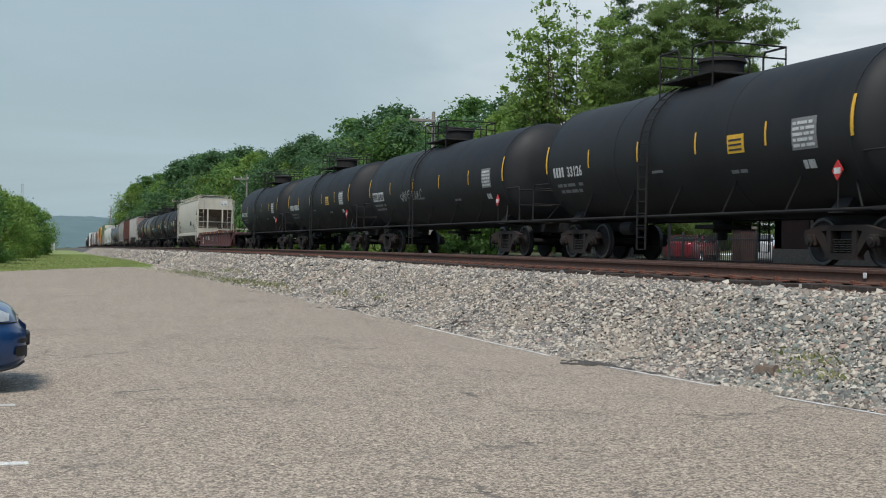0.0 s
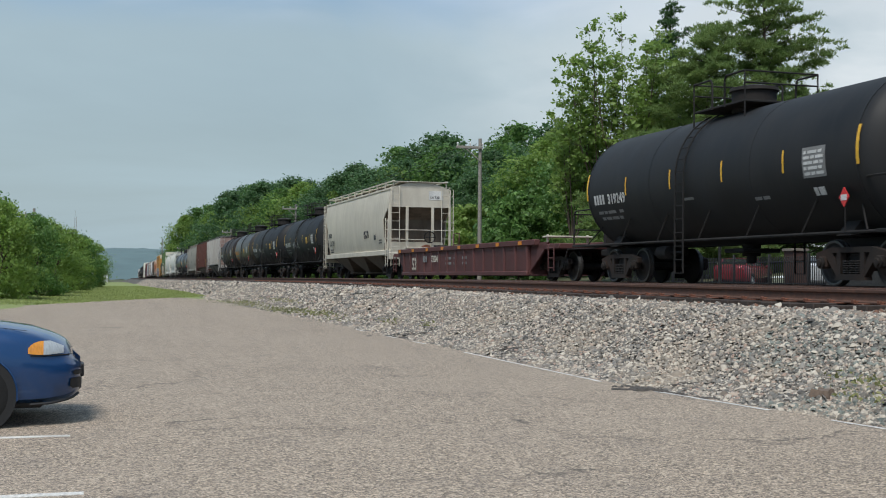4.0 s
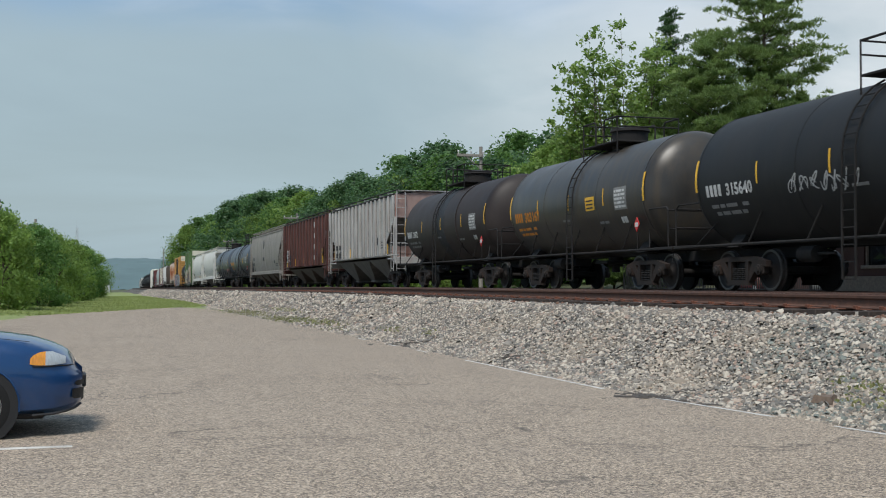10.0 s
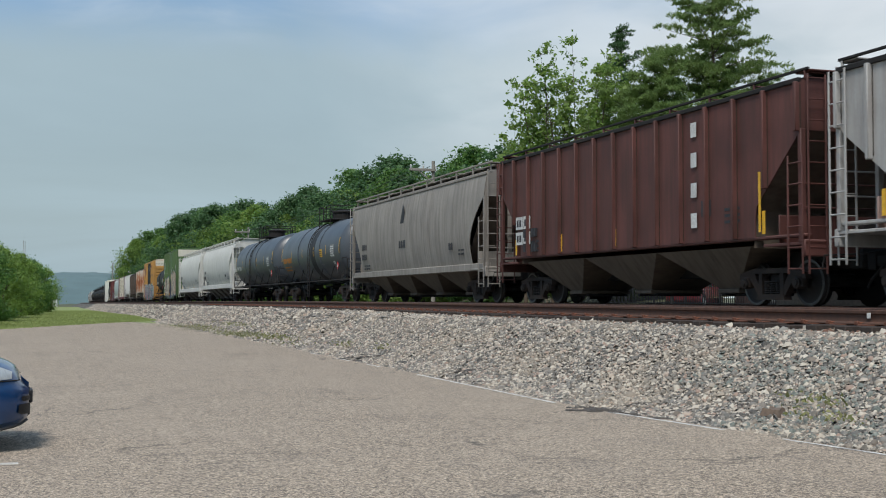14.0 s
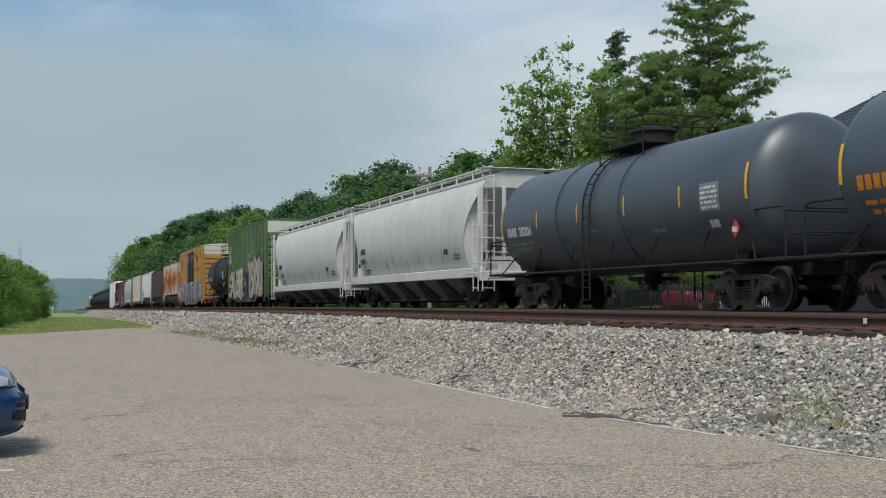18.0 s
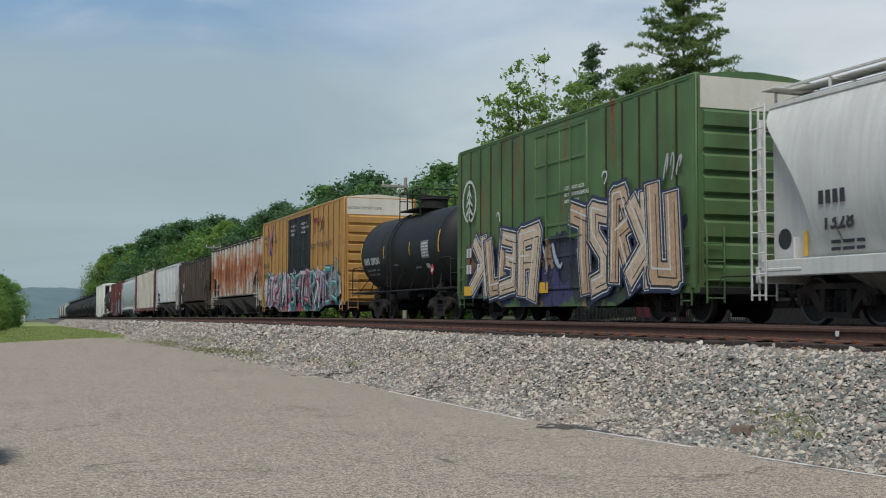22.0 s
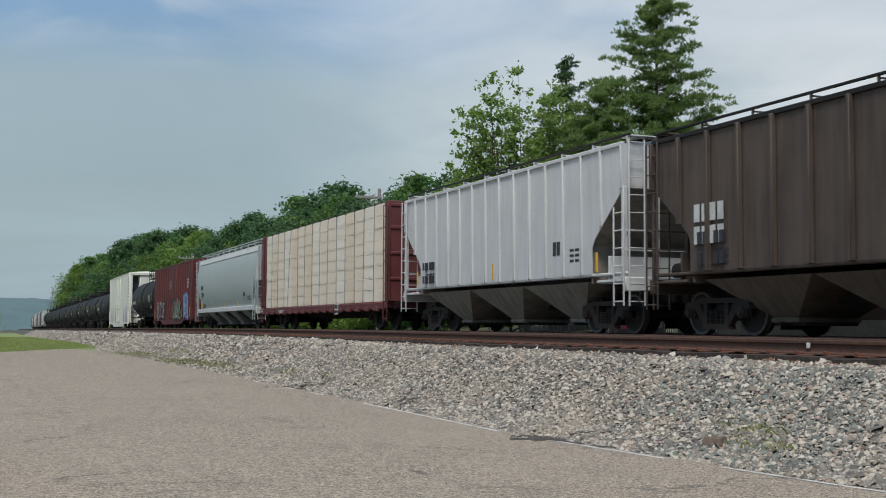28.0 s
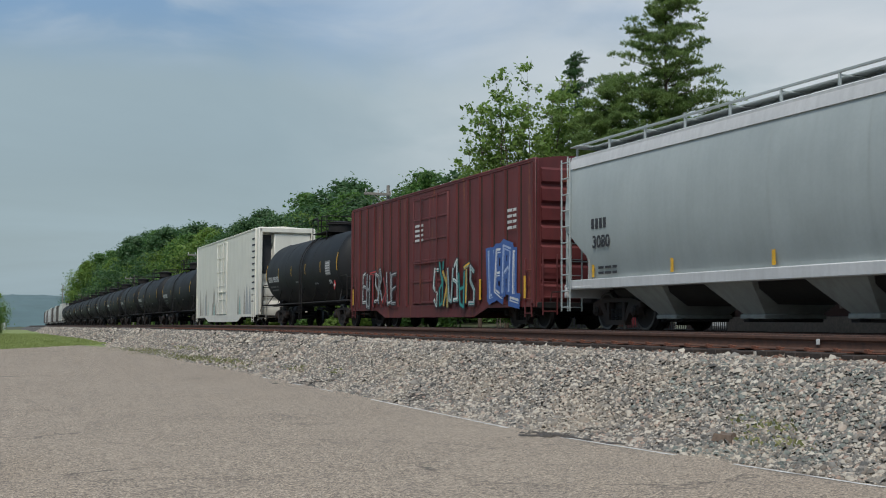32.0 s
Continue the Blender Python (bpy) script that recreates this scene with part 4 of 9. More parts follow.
def mural(parent, x_of, y0, y1, z0, z1, fills, edge, shine, seed, n, label):
    """An abstract sprayed mural: overlapping rounded shapes with dark rims, and thin swirls over them."""
    rng = random.Random(seed)
    step = (y1 - y0) / n
    for k in range(n):
        yc = y1 - step * (k + 0.5) + rng.uniform(-0.15, 0.15) * step
        rz = (z1 - z0) * rng.uniform(0.34, 0.52)
        zc = rng.uniform(z0 + rz * 0.95, max(z0 + rz, z1 - rz))
        ry = step * rng.uniform(0.62, 0.95)
        ph = [rng.uniform(0, 6.28) for _ in range(4)]
        for mat, grow, off in ((edge, 0.07, 0.0), (fills[k % len(fills)], 0.0, 0.0012), (shine, -0.55, 0.0024)):
            ring = []
            for i in range(10):
                a = 6.2832 * (i + 0.35 * math.sin(ph[3] + 2.1 * i)) / 10
                q = 1 + 0.22 * math.sin(2.3 * i + ph[0]) + 0.2 * math.sin(3.9 * i + ph[1])
                e = grow if grow > -0.1 else 0.0
                m = 0.36 if grow < -0.1 else 1.0
                ring.append((yc + (ry * q * m + e) * math.cos(a) + (0.3 * ry if m < 1 else 0), zc + (rz * q * m + e) * math.sin(a) + (0.38 * rz if m < 1 else 0)))
            o = 0.003 + 0.0036 * (k % 4) + off
            cy, cz = sum(p[0] for p in ring) / 10, sum(p[1] for p in ring) / 10
            sh = Shape().add([(x_of(cz) - o, cy, cz)] + [(x_of(z) - o, y, z) for y, z in ring], [(0, 1 + i, 1 + (i + 1) % 10) for i in range(10)])
            part("mural_patch", sh, mat, parent, label, smooth=0)


# strokes of made-up sprayed glyphs, in a unit square
GLYPHS = [
    [[(0.15, 0.0), (0.20, 0.95), (0.62, 0.98), (0.82, 0.72), (0.30, 0.50)], [(0.42, 0.48), (0.92, 0.02)]],
    [[(0.05, 0.92), (0.95, 0.98)], [(0.50, 0.95), (0.42, 0.45), (0.55, 0.02)]],
    [[(0.85, 0.95), (0.18, 0.90), (0.12, 0.08), (0.90, 0.04)], [(0.18, 0.50), (0.75, 0.55)]],
    [[(0.10, 0.02), (0.22, 0.98)], [(0.85, 0.98), (0.20, 0.52), (0.90, 0.06)]],
    [[(0.88, 0.88), (0.30, 0.98), (0.18, 0.62), (0.80, 0.42), (0.74, 0.06), (0.10, 0.08)]],
    [[(0.14, 0.02), (0.16, 0.96), (0.84, 0.94), (0.82, 0.04)], [(0.16, 0.45), (0.82, 0.48)]],
    [[(0.12, 0.98), (0.22, 0.10), (0.80, 0.06), (0.92, 0.95)]],
]


def ribbon(sh, pts, width, x):
    """A flat stroke of the given width along points (y, z), with blunt ends and rounded corners, in the plane x."""
    for (a, b), (c, d) in zip(pts[:-1], pts[1:]):
        u = Vector((c - a, d - b)).normalized()
        n = Vector((-u.y, u.x)) * width / 2
        e = u * width * 0.28
        x -= 0.00012
        sh.add([(x, a - e.x + n.x, b - e.y + n.y), (x, c + e.x + n.x * 0.86, d + e.y + n.y * 0.86), (x, c + e.x - n.x, d + e.y - n.y), (x, a - e.x - n.x * 0.86, b - e.y - n.y * 0.86)], [(0, 1, 2, 3)])
    for a, b in pts[1:-1]:
        x -= 0.00012
        sh.add([(x, a + width * 0.5 * math.cos(q), b + width * 0.5 * math.sin(q)) for q in np.linspace(0, 5.6, 9)], [tuple(range(9))])
    return x


def sprayed_glyphs(parent, x, y0, y1, z0, z1, n, seed, fills, layers, label, stroke=0.24, line=None, shine=None):
    """A row of thick outlined glyphs from y1 (far) to y0; layers: (material, growth) from the back to the front."""
    rng = random.Random(seed)
    step = (y1 - y0) / n
    for k in range(n):
        flip, over = rng.random() < 0.6, rng.random() < 0.45
        glyph = [[(1 - px if flip else px, 1 - pz if over else pz) for px, pz in g] for g in GLYPHS[(k * 3 + seed) % len(GLYPHS)]]
        wide = step * rng.uniform(1.1, 1.45)
        slant, lift, tall = rng.uniform(-0.12, 0.18), rng.uniform(-0.04, 0.06), rng.uniform(0.90, 1.08)
        base = y1 - step * k
        put = lambda p: (base - wide * (0.08 + 0.84 * p[0] + slant * (p[1] - 0.5)), z0 + (z1 - z0) * (lift + tall * p[1]))
        w = stroke * min(step, z1 - z0) * rng.uniform(0.85, 1.2)
        strokes = [[put((px + rng.uniform(-0.14, 0.14), pz + rng.uniform(-0.09, 0.09))) for px, pz in g] for g in glyph]
        for j, (mat, grow) in enumerate(list(layers) + [(fills[k % len(fills)], 0.0)]):
            sh = Shape()
            at = x - 0.0075 * k - 0.0018 * j
            for g in strokes:
                at = ribbon(sh, g, w + grow, at)
            part("sprayed_glyph", sh, mat, parent, label, smooth=0)
        top = x - 0.0075 * k - 0.0018 * (len(layers) + 0.9)
        for mat, ww, dy, dz in ((line, 0.035, -0.22 * w, -0.16 * w), (shine, 0.045, 0.25 * w, 0.22 * w)):
            if mat:
                sh, at = Shape(), top
                for g in strokes:
                    at = ribbon(sh, [(a + dy, b + dz) for a, b in g], ww, at)
                part("sprayed_line", sh, mat, parent, smooth=0)
                top -= 0.0008


def arc_strip(sh, zc, rad, y0, y1, z0, z1, n=6, proud=0.006):
    rows = []
    for k in range(n + 1):
        z = z0 + (z1 - z0) * k / n
        x = -math.sqrt(max(0.0, (rad + proud) ** 2 - (z - zc) ** 2))
        rows.append([(x, y1, z), (x, y0, z)])
    return sh.sheet(rows)


def number(parent, text, size, material, y, z, wrap=None, x=None, proud=0.007, bold=0.012):
    """Running number on the near side, from far to near; wrap=(axis height, radius) bends it round a tank."""
    me = lettering(text, size, material, bold)
    for v in me.vertices:
        u, w = v.co.x, v.co.y
        zz = z + w
        xx = -math.sqrt(max(0.01, (wrap[1] + proud) ** 2 - (zz - wrap[0]) ** 2)) if wrap else x - proud
        v.co = (xx, y - u, zz)
    return part("running_number", me, None, parent, "painted running number")


def tank_car(front, rear, label, material, rad=1.58, zc=2.52, hatch=0.5, rings=(), panel=True, yellow=True, marks=WHITE, cage=True, stripes=6, placard=True, mark_widths=(0.16, 0.16, 0.16, 0.16, -0.1, 0.16, 0.16, 0.16, 0.16, 0.16), mark_size=0.26, white_box=False, tagged_side=False, square=None, belly=False, plain_trucks=False, digits="", spill=False):
    """A tank car between front and rear, which are the ends of the shell at time 0."""
    half = (rear - front) / 2
    car = thing("tank_car", label, "tank car", "cars of the freight train", (TRACK_X, (front + rear) / 2, RAIL_Z))
    head = 0.68
    prof = [(-half + head * (1 - math.cos(math.pi / 2 * i / 9)), max(0.03, rad * math.sin(math.pi / 2 * i / 9))) for i in range(10)]
    prof += [(0, rad)] + [(-h, r) for h, r in prof[::-1]]
    shell = part("tank_shell", Shape().lathe(prof, "y", 56, (0, 0, zc)), material, car, smooth=50)
    for y in list(rings) or (-half + head, -half * 0.35, half * 0.35, half - head):
        seams = Shape().lathe([(y - 0.03, rad - 0.01), (y - 0.03, rad + (0.035 if rings else 0.006)), (y + 0.03, rad + (0.035 if rings else 0.006)), (y + 0.03, rad - 0.01)], "y", 56, (0, 0, zc))
        part("shell_band" if rings else "weld_seam", seams, material, shell)
    # frame: stub sills, bolsters, side pipes
    low = zc - rad
    ty = half - 1.55
    for s in (-1, 1):
        part("stub_sill", Shape().cbox(-0.28, 0.28, s * (half - 1.1) - 1.9, s * (half - 1.1) + 1.9, 0.72, 1.06, 0.02), UNDER, car)
        part("saddle", Shape().prism([(-1.2, 0.98), (1.2, 0.98), (0.95, 1.28), (0.80, low + 0.30), (0, low + 0.03), (-0.80, low + 0.30), (-0.95, 1.28)], "y", s * ty - 0.22, s * ty + 0.22), UNDER, car)
        part("end_platform", Shape().cbox(-1.5, 1.5, s * (half + 0.22) - 0.55, s * (half + 0.22) + 0.42, 0.99, 1.06, 0.01), UNDER, car)
        hoop = Shape()
        for e in (-1, 1):
            y = s * (half + 0.55)
            hoop.tube([(e * 1.48, y, 1.05), (e * 1.48, y, 1.95), (e * 1.46, y - s * 0.12, 2.04), (e * 1.44, y - s * 1.0, 2.04), (e * 1.42, y - s * 1.4, 1.98)], 0.022, 6)
            hoop.tube([(e * 1.48, y - s * 1.0, 1.05), (e * 1.2, y - s * 1.55, 1.62)], 0.018, 6)
            hoop.tube([(e * 1.48, y, 1.5), (e * 0.4, y, 1.5)], 0.018, 6)
        hoop.tube([(-1.48, s * (half + 0.55), 1.95), (1.48, s * (half + 0.55), 1.95)], 0.02, 6)
        part("end_handrail", hoop, UNDER, car)
        part("running_pipe", Shape().cyl((s * 1.47, -half - 0.2, 1.02), (s * 1.47, half + 0.2, 1.02), 0.032, 8), UNDER, car, "thin side rail along the tank")
        for k in range(5):
            y = -half * 0.62 + k * half * 0.31
            part("pipe_brace", Shape().tube([(s * 1.47, y, 1.03), (s * 1.34, y - 0.35, zc - rad * 0.5)], 0.022, 5), UNDER, car)
    part("bottom_outlet", Shape().cyl((0, 0.1, low + 0.05), (0, 0.1, low - 0.28), 0.22, 12).cyl((0, 0.1, low - 0.28), (0, 0.1, low - 0.45), 0.12, 10).cbox(-0.5, 0.5, -0.35, 0.5, low - 0.2, low - 0.1, 0.02), UNDER, car)
    if belly:
        part("brake_reservoir", Shape().lathe([(-0.7, 0.05), (-0.66, 0.2), (0.66, 0.2), (0.7, 0.05)], "y", 14, (-0.6, half * 0.25, low - 0.1)), UNDER, car)
    part("brake_cylinder", Shape().lathe([(-0.3, 0.04), (-0.28, 0.17), (0.25, 0.17), (0.3, 0.04)], "y", 12, (-0.75, half * 0.45, 0.78)).cyl((-0.75, half * 0.45 - 0.9, 0.78), (-0.75, half * 0.45, 0.78), 0.03, 6), UNDER, car)
    # centre ladder on both sides
    yl = -half + 2 * half * hatch
    for s in (-1, 1):
        line = [(s * (rad + 0.07), 0.25), (s * (rad + 0.07), zc - 0.35)] + [(s * (rad + 0.07) * math.cos(q), zc + (rad + 0.07) * math.sin(q)) for q in np.linspace(-0.1, 1.15, 8)]
        rungs = Shape()
        for e in (-0.2, 0.2):
            rungs.tube([(px, yl + 0.6 + e, pz) for px, pz in line], 0.024, 4)
        for (xa, za), (xb, zb) in zip(line[:-1], line[1:]):
            for k in range(max(1, round(math.hypot(xb - xa, zb - za) / 0.3))):
                u = k / max(1, round(math.hypot(xb - xa, zb - za) / 0.3))
                rungs.cyl((xa + (xb - xa) * u, yl + 0.4, za + (zb - za) * u), (xa + (xb - xa) * u, yl + 0.8, za + (zb - za) * u), 0.015, 4)
        part("ladder", rungs, UNDER, car, "dark ladder curving up the shell")
    # top: housing, platform, rails
    top = zc + rad
    part("valve_housing", Shape().lathe([(top - 0.1, 0.52), (top + 0.42, 0.52), (top + 0.44, 0.58), (top + 0.52, 0.56), (top + 0.58, 0.3), (top + 0.60, 0.05)], "z", 22, (0, yl, 0)), UNDER, car)
    if spill:
        for k, w in ((-0.32, 0.10), (0.05, 0.28), (0.42, 0.07)):
            part("hatch_spill", Shape().lathe([(yl + k - w, rad - 0.01), (yl + k - w, rad + 0.004), (yl + k + w, rad + 0.004), (yl + k + w, rad - 0.01)], "y", 56, (0, 0, zc)), SPILL, shell, "dark spill stain below the hatch")
    plat = Shape().cbox(-0.95, 0.95, yl - 1.15, yl + 1.15, top + 0.02, top + 0.07, 0.01)
    part("top_platform", plat, UNDER, car)
    if cage:
        for s in (-1, 1):
            rail = Shape()
            for e in (-1, 1):
                rail.tube([(e * 0.95, yl + s * 1.15, top - 0.4), (e * 0.95, yl + s * 1.15, top + 0.72)], 0.02, 6)
                rail.tube([(e * 0.95, yl + s * 1.15, top + 0.72), (e * 0.95, yl + s * 0.35, top + 0.72), (e * 0.95, yl + s * 0.28, top + 0.62), (e * 0.95, yl + s * 0.28, top)], 0.026, 6)
            rail.tube([(-0.95, yl + s * 1.15, top + 0.72), (0.95, yl + s * 1.15, top + 0.72)], 0.02, 6)
            rail.tube([(-0.95, yl + s * 1.15, top + 0.45), (0.95, yl + s * 1.15, top + 0.45)], 0.02, 6)
            part("platform_rail", rail, UNDER, car)
    # marks on the near side
    z = zc - 0.19
    if yellow:
        for k in range(stripes):
            y = -half + head * 0.9 + (2 * half - 1.8 * head) * k / (stripes - 1)
            end = k in (0, stripes - 1)
            part("reflector_stripe", arc_strip(Shape(), zc, rad, y - (0.045 if end else 0.032), y + (0.045 if end else 0.032), z - (0.07 if end else 0.05), z + (0.67 if end else 0.42), 8), YELLOW, car, "yellow reflective stripe", smooth=60)
    z = zc - 0.30
    w = (zc, rad)
    ym = half - head - 0.35
    if white_box:
        for k in (0, 1):
            part("number_board", arc_strip(Shape(), zc, rad, ym - 0.75 - 0.8 * k, ym - 0.03 - 0.8 * k, z - 0.16, z + 0.2, 4, 0.004), WHITE, car, "white painted panel", smooth=60)
            if k and digits:
                number(car, digits, 0.30, DARKMARK, ym - 0.10 - 0.8 * k, z - 0.09, w, proud=0.012)
            else:
                bars("stencil", car, DARKMARK, 0, ym - 0.10 - 0.8 * k, z - 0.10, 0.24, (0.1,) * 4, 0.05, proud=0.012, wrap=w)
    else:
        bars("stencil", car, marks, 0, ym, z - 0.1, mark_size, (0.12,) * 4 if digits else mark_widths, 0.055, wrap=w, label="row of plain painted marks")
        if digits:
            number(car, digits, mark_size * 1.38, marks, ym - 0.85, z - 0.1, w)
    bars("small_stencil", car, FADED if marks == WHITE else marks, 0, ym - 0.1, z - 0.36, 0.08, (0.3, 0.2, 0.45, -0.1, 0.25), 0.06, wrap=w)
    bars("small_stencil", car, FADED if marks == WHITE else marks, 0, ym - 0.2, z - 0.52, 0.08, (0.2, 0.3, 0.4, 0.2), 0.06, wrap=w)
    if panel:
        yp = -half + head + 1.3
        part("data_panel", arc_strip(Shape(), zc, rad, yp - 0.38, yp + 0.38, z - 0.1, z + 0.5, 6, 0.004), FADED, car, "grey stencilled data panel", smooth=60)
        for k in range(5):
            bars("data_line", car, WHITE, 0, yp + 0.33, z - 0.05 + 0.105 * k, 0.06, ((0.2, 0.12, 0.25), (0.1, 0.3, 0.12), (0.3, 0.16, 0.1))[k % 3], 0.04, proud=0.010, wrap=w)
        bars("small_stencil", car, WHITE, 0, yp + 0.15, z - 0.45, 0.16, (0.12, 0.2), 0.03, wrap=w)
    bars("small_stencil", car, FADED, 0, -half * 0.35, z - 0.42, 0.07, (0.3, 0.25), 0.05, wrap=w)
    bars("small_stencil", car, FADED, 0, half * 0.1, z - 0.25, 0.06, (0.5,), 0.05, wrap=w)
    if square:
        yq = -half + 2 * half * square
        part("yellow_placard", arc_strip(Shape(), zc, rad, yq - 0.3, yq + 0.3, z - 0.02, z + 0.36, 5, 0.005), YELLOW, car, "yellow notice plate", smooth=60)
        for k in range(3):
            bars("notice_line", car, DARKMARK, 0, yq + 0.24, z + 0.03 + 0.10 * k, 0.04, (0.46,), 0.0, proud=0.011, wrap=w)
    if placard:
        zz, yy = zc - 0.84, -half + head + 0.42
        x = -1.52
        part("hazard_placard", Shape().add([(x, yy, zz - 0.19), (x, yy - 0.15, zz), (x, yy, zz + 0.19), (x, yy + 0.15, zz), (x + 0.02, yy, zz - 0.19), (x + 0.02, yy - 0.15, zz), (x + 0.02, yy, zz + 0.19), (x + 0.02, yy + 0.15, zz)], [(0, 1, 2, 3), (7, 6, 5, 4), (0, 4, 5, 1), (1, 5, 6, 2), (2, 6, 7, 3), (3, 7, 4, 0)]), REDMARK, car, "red and white diamond placard", smooth=0)
        part("placard_field", Shape().box(x - 0.004, x, yy - 0.09, yy + 0.09, zz - 0.06, zz + 0.05), WHITE, car, smooth=0)
        part("placard_bracket", Shape().cyl((x + 0.03, yy, 1.03), (x + 0.03, yy, zz + 0.15), 0.015, 5), UNDER, car)
    if tagged_side:
        f = lambda zz: -math.sqrt(max(0.01, (rad + 0.006) ** 2 - (zz - zc) ** 2))
        sprayed(car, f, half * 0.05, half * 0.38, z - 0.3, z + 0.15, SCRAWL, None, int(front), 7, 0.035, "pale sprayed scrawl")
        sprayed(car, f, half * 0.10, half * 0.40, z - 0.25, z + 0.05, SCRAWL, None, int(front) + 9, 5, 0.03, "pale sprayed scrawl", lift=0.003)
    for s in (-1, 1):
        truck(car, s * ty, plain_trucks)
    couplers(car, -half - 0.35, half + 0.35)
    return car


def bay_shape(y0, y1, ztop, zlow, wtop=1.42, wlow=0.70):
    yc, hl = (y0 + y1) / 2, 0.36
    v = [(-wtop, y0, ztop), (wtop, y0, ztop), (wtop, y1, ztop), (-wtop, y1, ztop), (-wlow, yc - hl, zlow), (wlow, yc - hl, zlow), (wlow, yc + hl, zlow), (-wlow, yc + hl, zlow)]
    return Shape().add(v, [(0, 1, 2, 3), (7, 6, 5, 4), (0, 4, 5, 1), (1, 5, 6, 2), (2, 6, 7, 3), (3, 7, 4, 0)]).cbox(-wlow - 0.05, wlow + 0.05, yc - hl - 0.05, yc + hl + 0.05, zlow - 0.10, zlow, 0.02)


def hopper_car(front, rear, label, material, curved, eave=4.2, sill=1.33, bays=3, ribs=0, cut=1.35, low_paint=None, bay_paint=None, cap=None, marks=DARKMARK, reflect=None, sill_deep=0.22, details=None, end_drop=0.75, bulge=0.16, digits="", bite=0.0, end_paint=None, gear=None, eave_tall=0.05, bay_fill=1.0, slope_paint=None, rib_out=0.06):
    """A covered hopper between front and rear, the ends of its frame at time 0."""
    half = (rear - front) / 2
    car = thing("covered_hopper_car", label, "hopper car", "cars of the freight train", (TRACK_X, (front + rear) / 2, RAIL_Z))
    bay_paint = bay_paint or material
    W = 1.55
    body = half - 0.12
    ztop = eave

    def side_x(z):
        u = (z - sill) / (ztop - sill)
        if curved:
            return W - bulge * abs(2 * u - 1.0) ** 2.2
        return W - 0.05

    def inset(z):
        """How far the side's edge stands back from the end, by height."""
        u = (ztop - end_drop - z) / (ztop - end_drop - sill)
        if u <= 0:
            return 0.0
        if bite:
            return cut * min(1.0, (ztop - end_drop - z) / bite)
        return cut * (math.sin(min(1, u * 1.25) * math.pi / 2) if curved else min(1, u * 1.0))

    nz = 16 if curved else 14
    zs = [sill + (ztop - sill) * k / nz for k in range(nz + 1)]
    for s in (-1, 1):
        rows = []
        for z in zs:
            e = body - inset(z)
            rows.append([(s * side_x(z), -e + 2 * e * j / 10, z) for j in range(11)])
        back = [[(x - s * 0.02, y, z) for x, y, z in r] for r in rows]
        sh = Shape().sheet(rows).sheet([r[::-1] for r in back])
        sh.sheet([[r[0] for r in rows], [r[0] for r in back]]).sheet([[r[-1] for r in rows], [r[-1] for r in back]])
        side = part("side_sheet", sh, material, car, smooth=50)
        if ribs:
            step = 2 * (body - 0.05) / (ribs - 1)
            for k in range(ribs):
                y = -body + 0.05 + step * k
                z0 = sill
                while z0 < ztop and abs(y) > body - inset(z0) + 0.001:
                    z0 += 0.05
                if ztop - z0 > 0.3:
                    part("side_post", Shape().cbox(min(s * (W - 0.07), s * (W + rib_out)), max(s * (W - 0.07), s * (W + rib_out)), y - 0.045, y + 0.045, z0, ztop - 0.03, 0.012), material, side)
                    # thin dark strip painted as the shade along the post
                    if s < 0 and material is not PALE:
                        part("post_shade_strip", Shape().box(-W + 0.04, -W + 0.046, y - 0.066, y - 0.047, z0 + 0.05, ztop - 0.08), POST_SHADE, side, smooth=0)
        else:
            for k in range(5):
                y = -body * 0.66 + k * body * 0.33
                seam = Shape().sheet([[(s * (side_x(z) + 0.006), y - 0.02, z) for z in zs], [(s * (side_x(z) + 0.006), y + 0.02, z) for z in zs]])
                part("side_seam", seam, material, side)
        part("side_sill", Shape().cbox(s * (W - 0.12) - 0.06, s * (W - 0.12) + 0.13, -half + 0.05, half - 0.05, sill - (0.05 if ribs else sill_deep), sill + 0.02, 0.02), low_paint or material, car)
        part("eave_rail", Shape().cbox(s * (side_x(ztop)) - 0.05, s * side_x(ztop) + 0.045, -body, body, ztop - 0.05, ztop + 0.05, 0.015), cap or material, car)
        if eave_tall > 0.1:
            part("eave_strip", Shape().sheet([[(s * (side_x(z) + o), y, z) for y in (-body, body)] for z, o in ((ztop - eave_tall, 0.0), (ztop - eave_tall, 0.035), (ztop - 0.12, 0.045), (ztop, 0.045))]), cap or material, car, "white band below the roof")
    # roof
    prof = []
    xe = side_x(ztop)
    for k in range(13):
        x = -xe + 2 * xe * k / 12
        prof.append((x, ztop + 0.34 * (1 - (x / xe) ** 2) if curved else ztop + 0.14 * (1 - abs(x / xe) ** 1.5)))
    part("roof", Shape().sheet([[(x, y, z) for x, z in prof] for y in np.linspace(-body, body, 9)]).sheet([[(x, y, z - 0.03) for x, z in prof[::-1]] for y in np.linspace(-body, body, 2)]), cap or material, car)
    # slope sheets and end walls
    for s in (-1, 1):
        zb = ztop - end_drop
        fall = [ztop - (ztop - zb) * k / 6 for k in range(1, 7)]
        end = [(x, z) for x, z in prof] + [(side_x(z) - 0.01, z) for z in fall] + [(0.01 - side_x(z), z) for z in fall[::-1]]
        part("end_wall", Shape().prism([(x, z) for x, z in end], "y", s * body - (0.04 if s > 0 else 0), s * body + (0 if s > 0 else 0.04)), end_paint or material, car)
        y0, y1 = s * (body - 0.03), s * (body - 2.35)
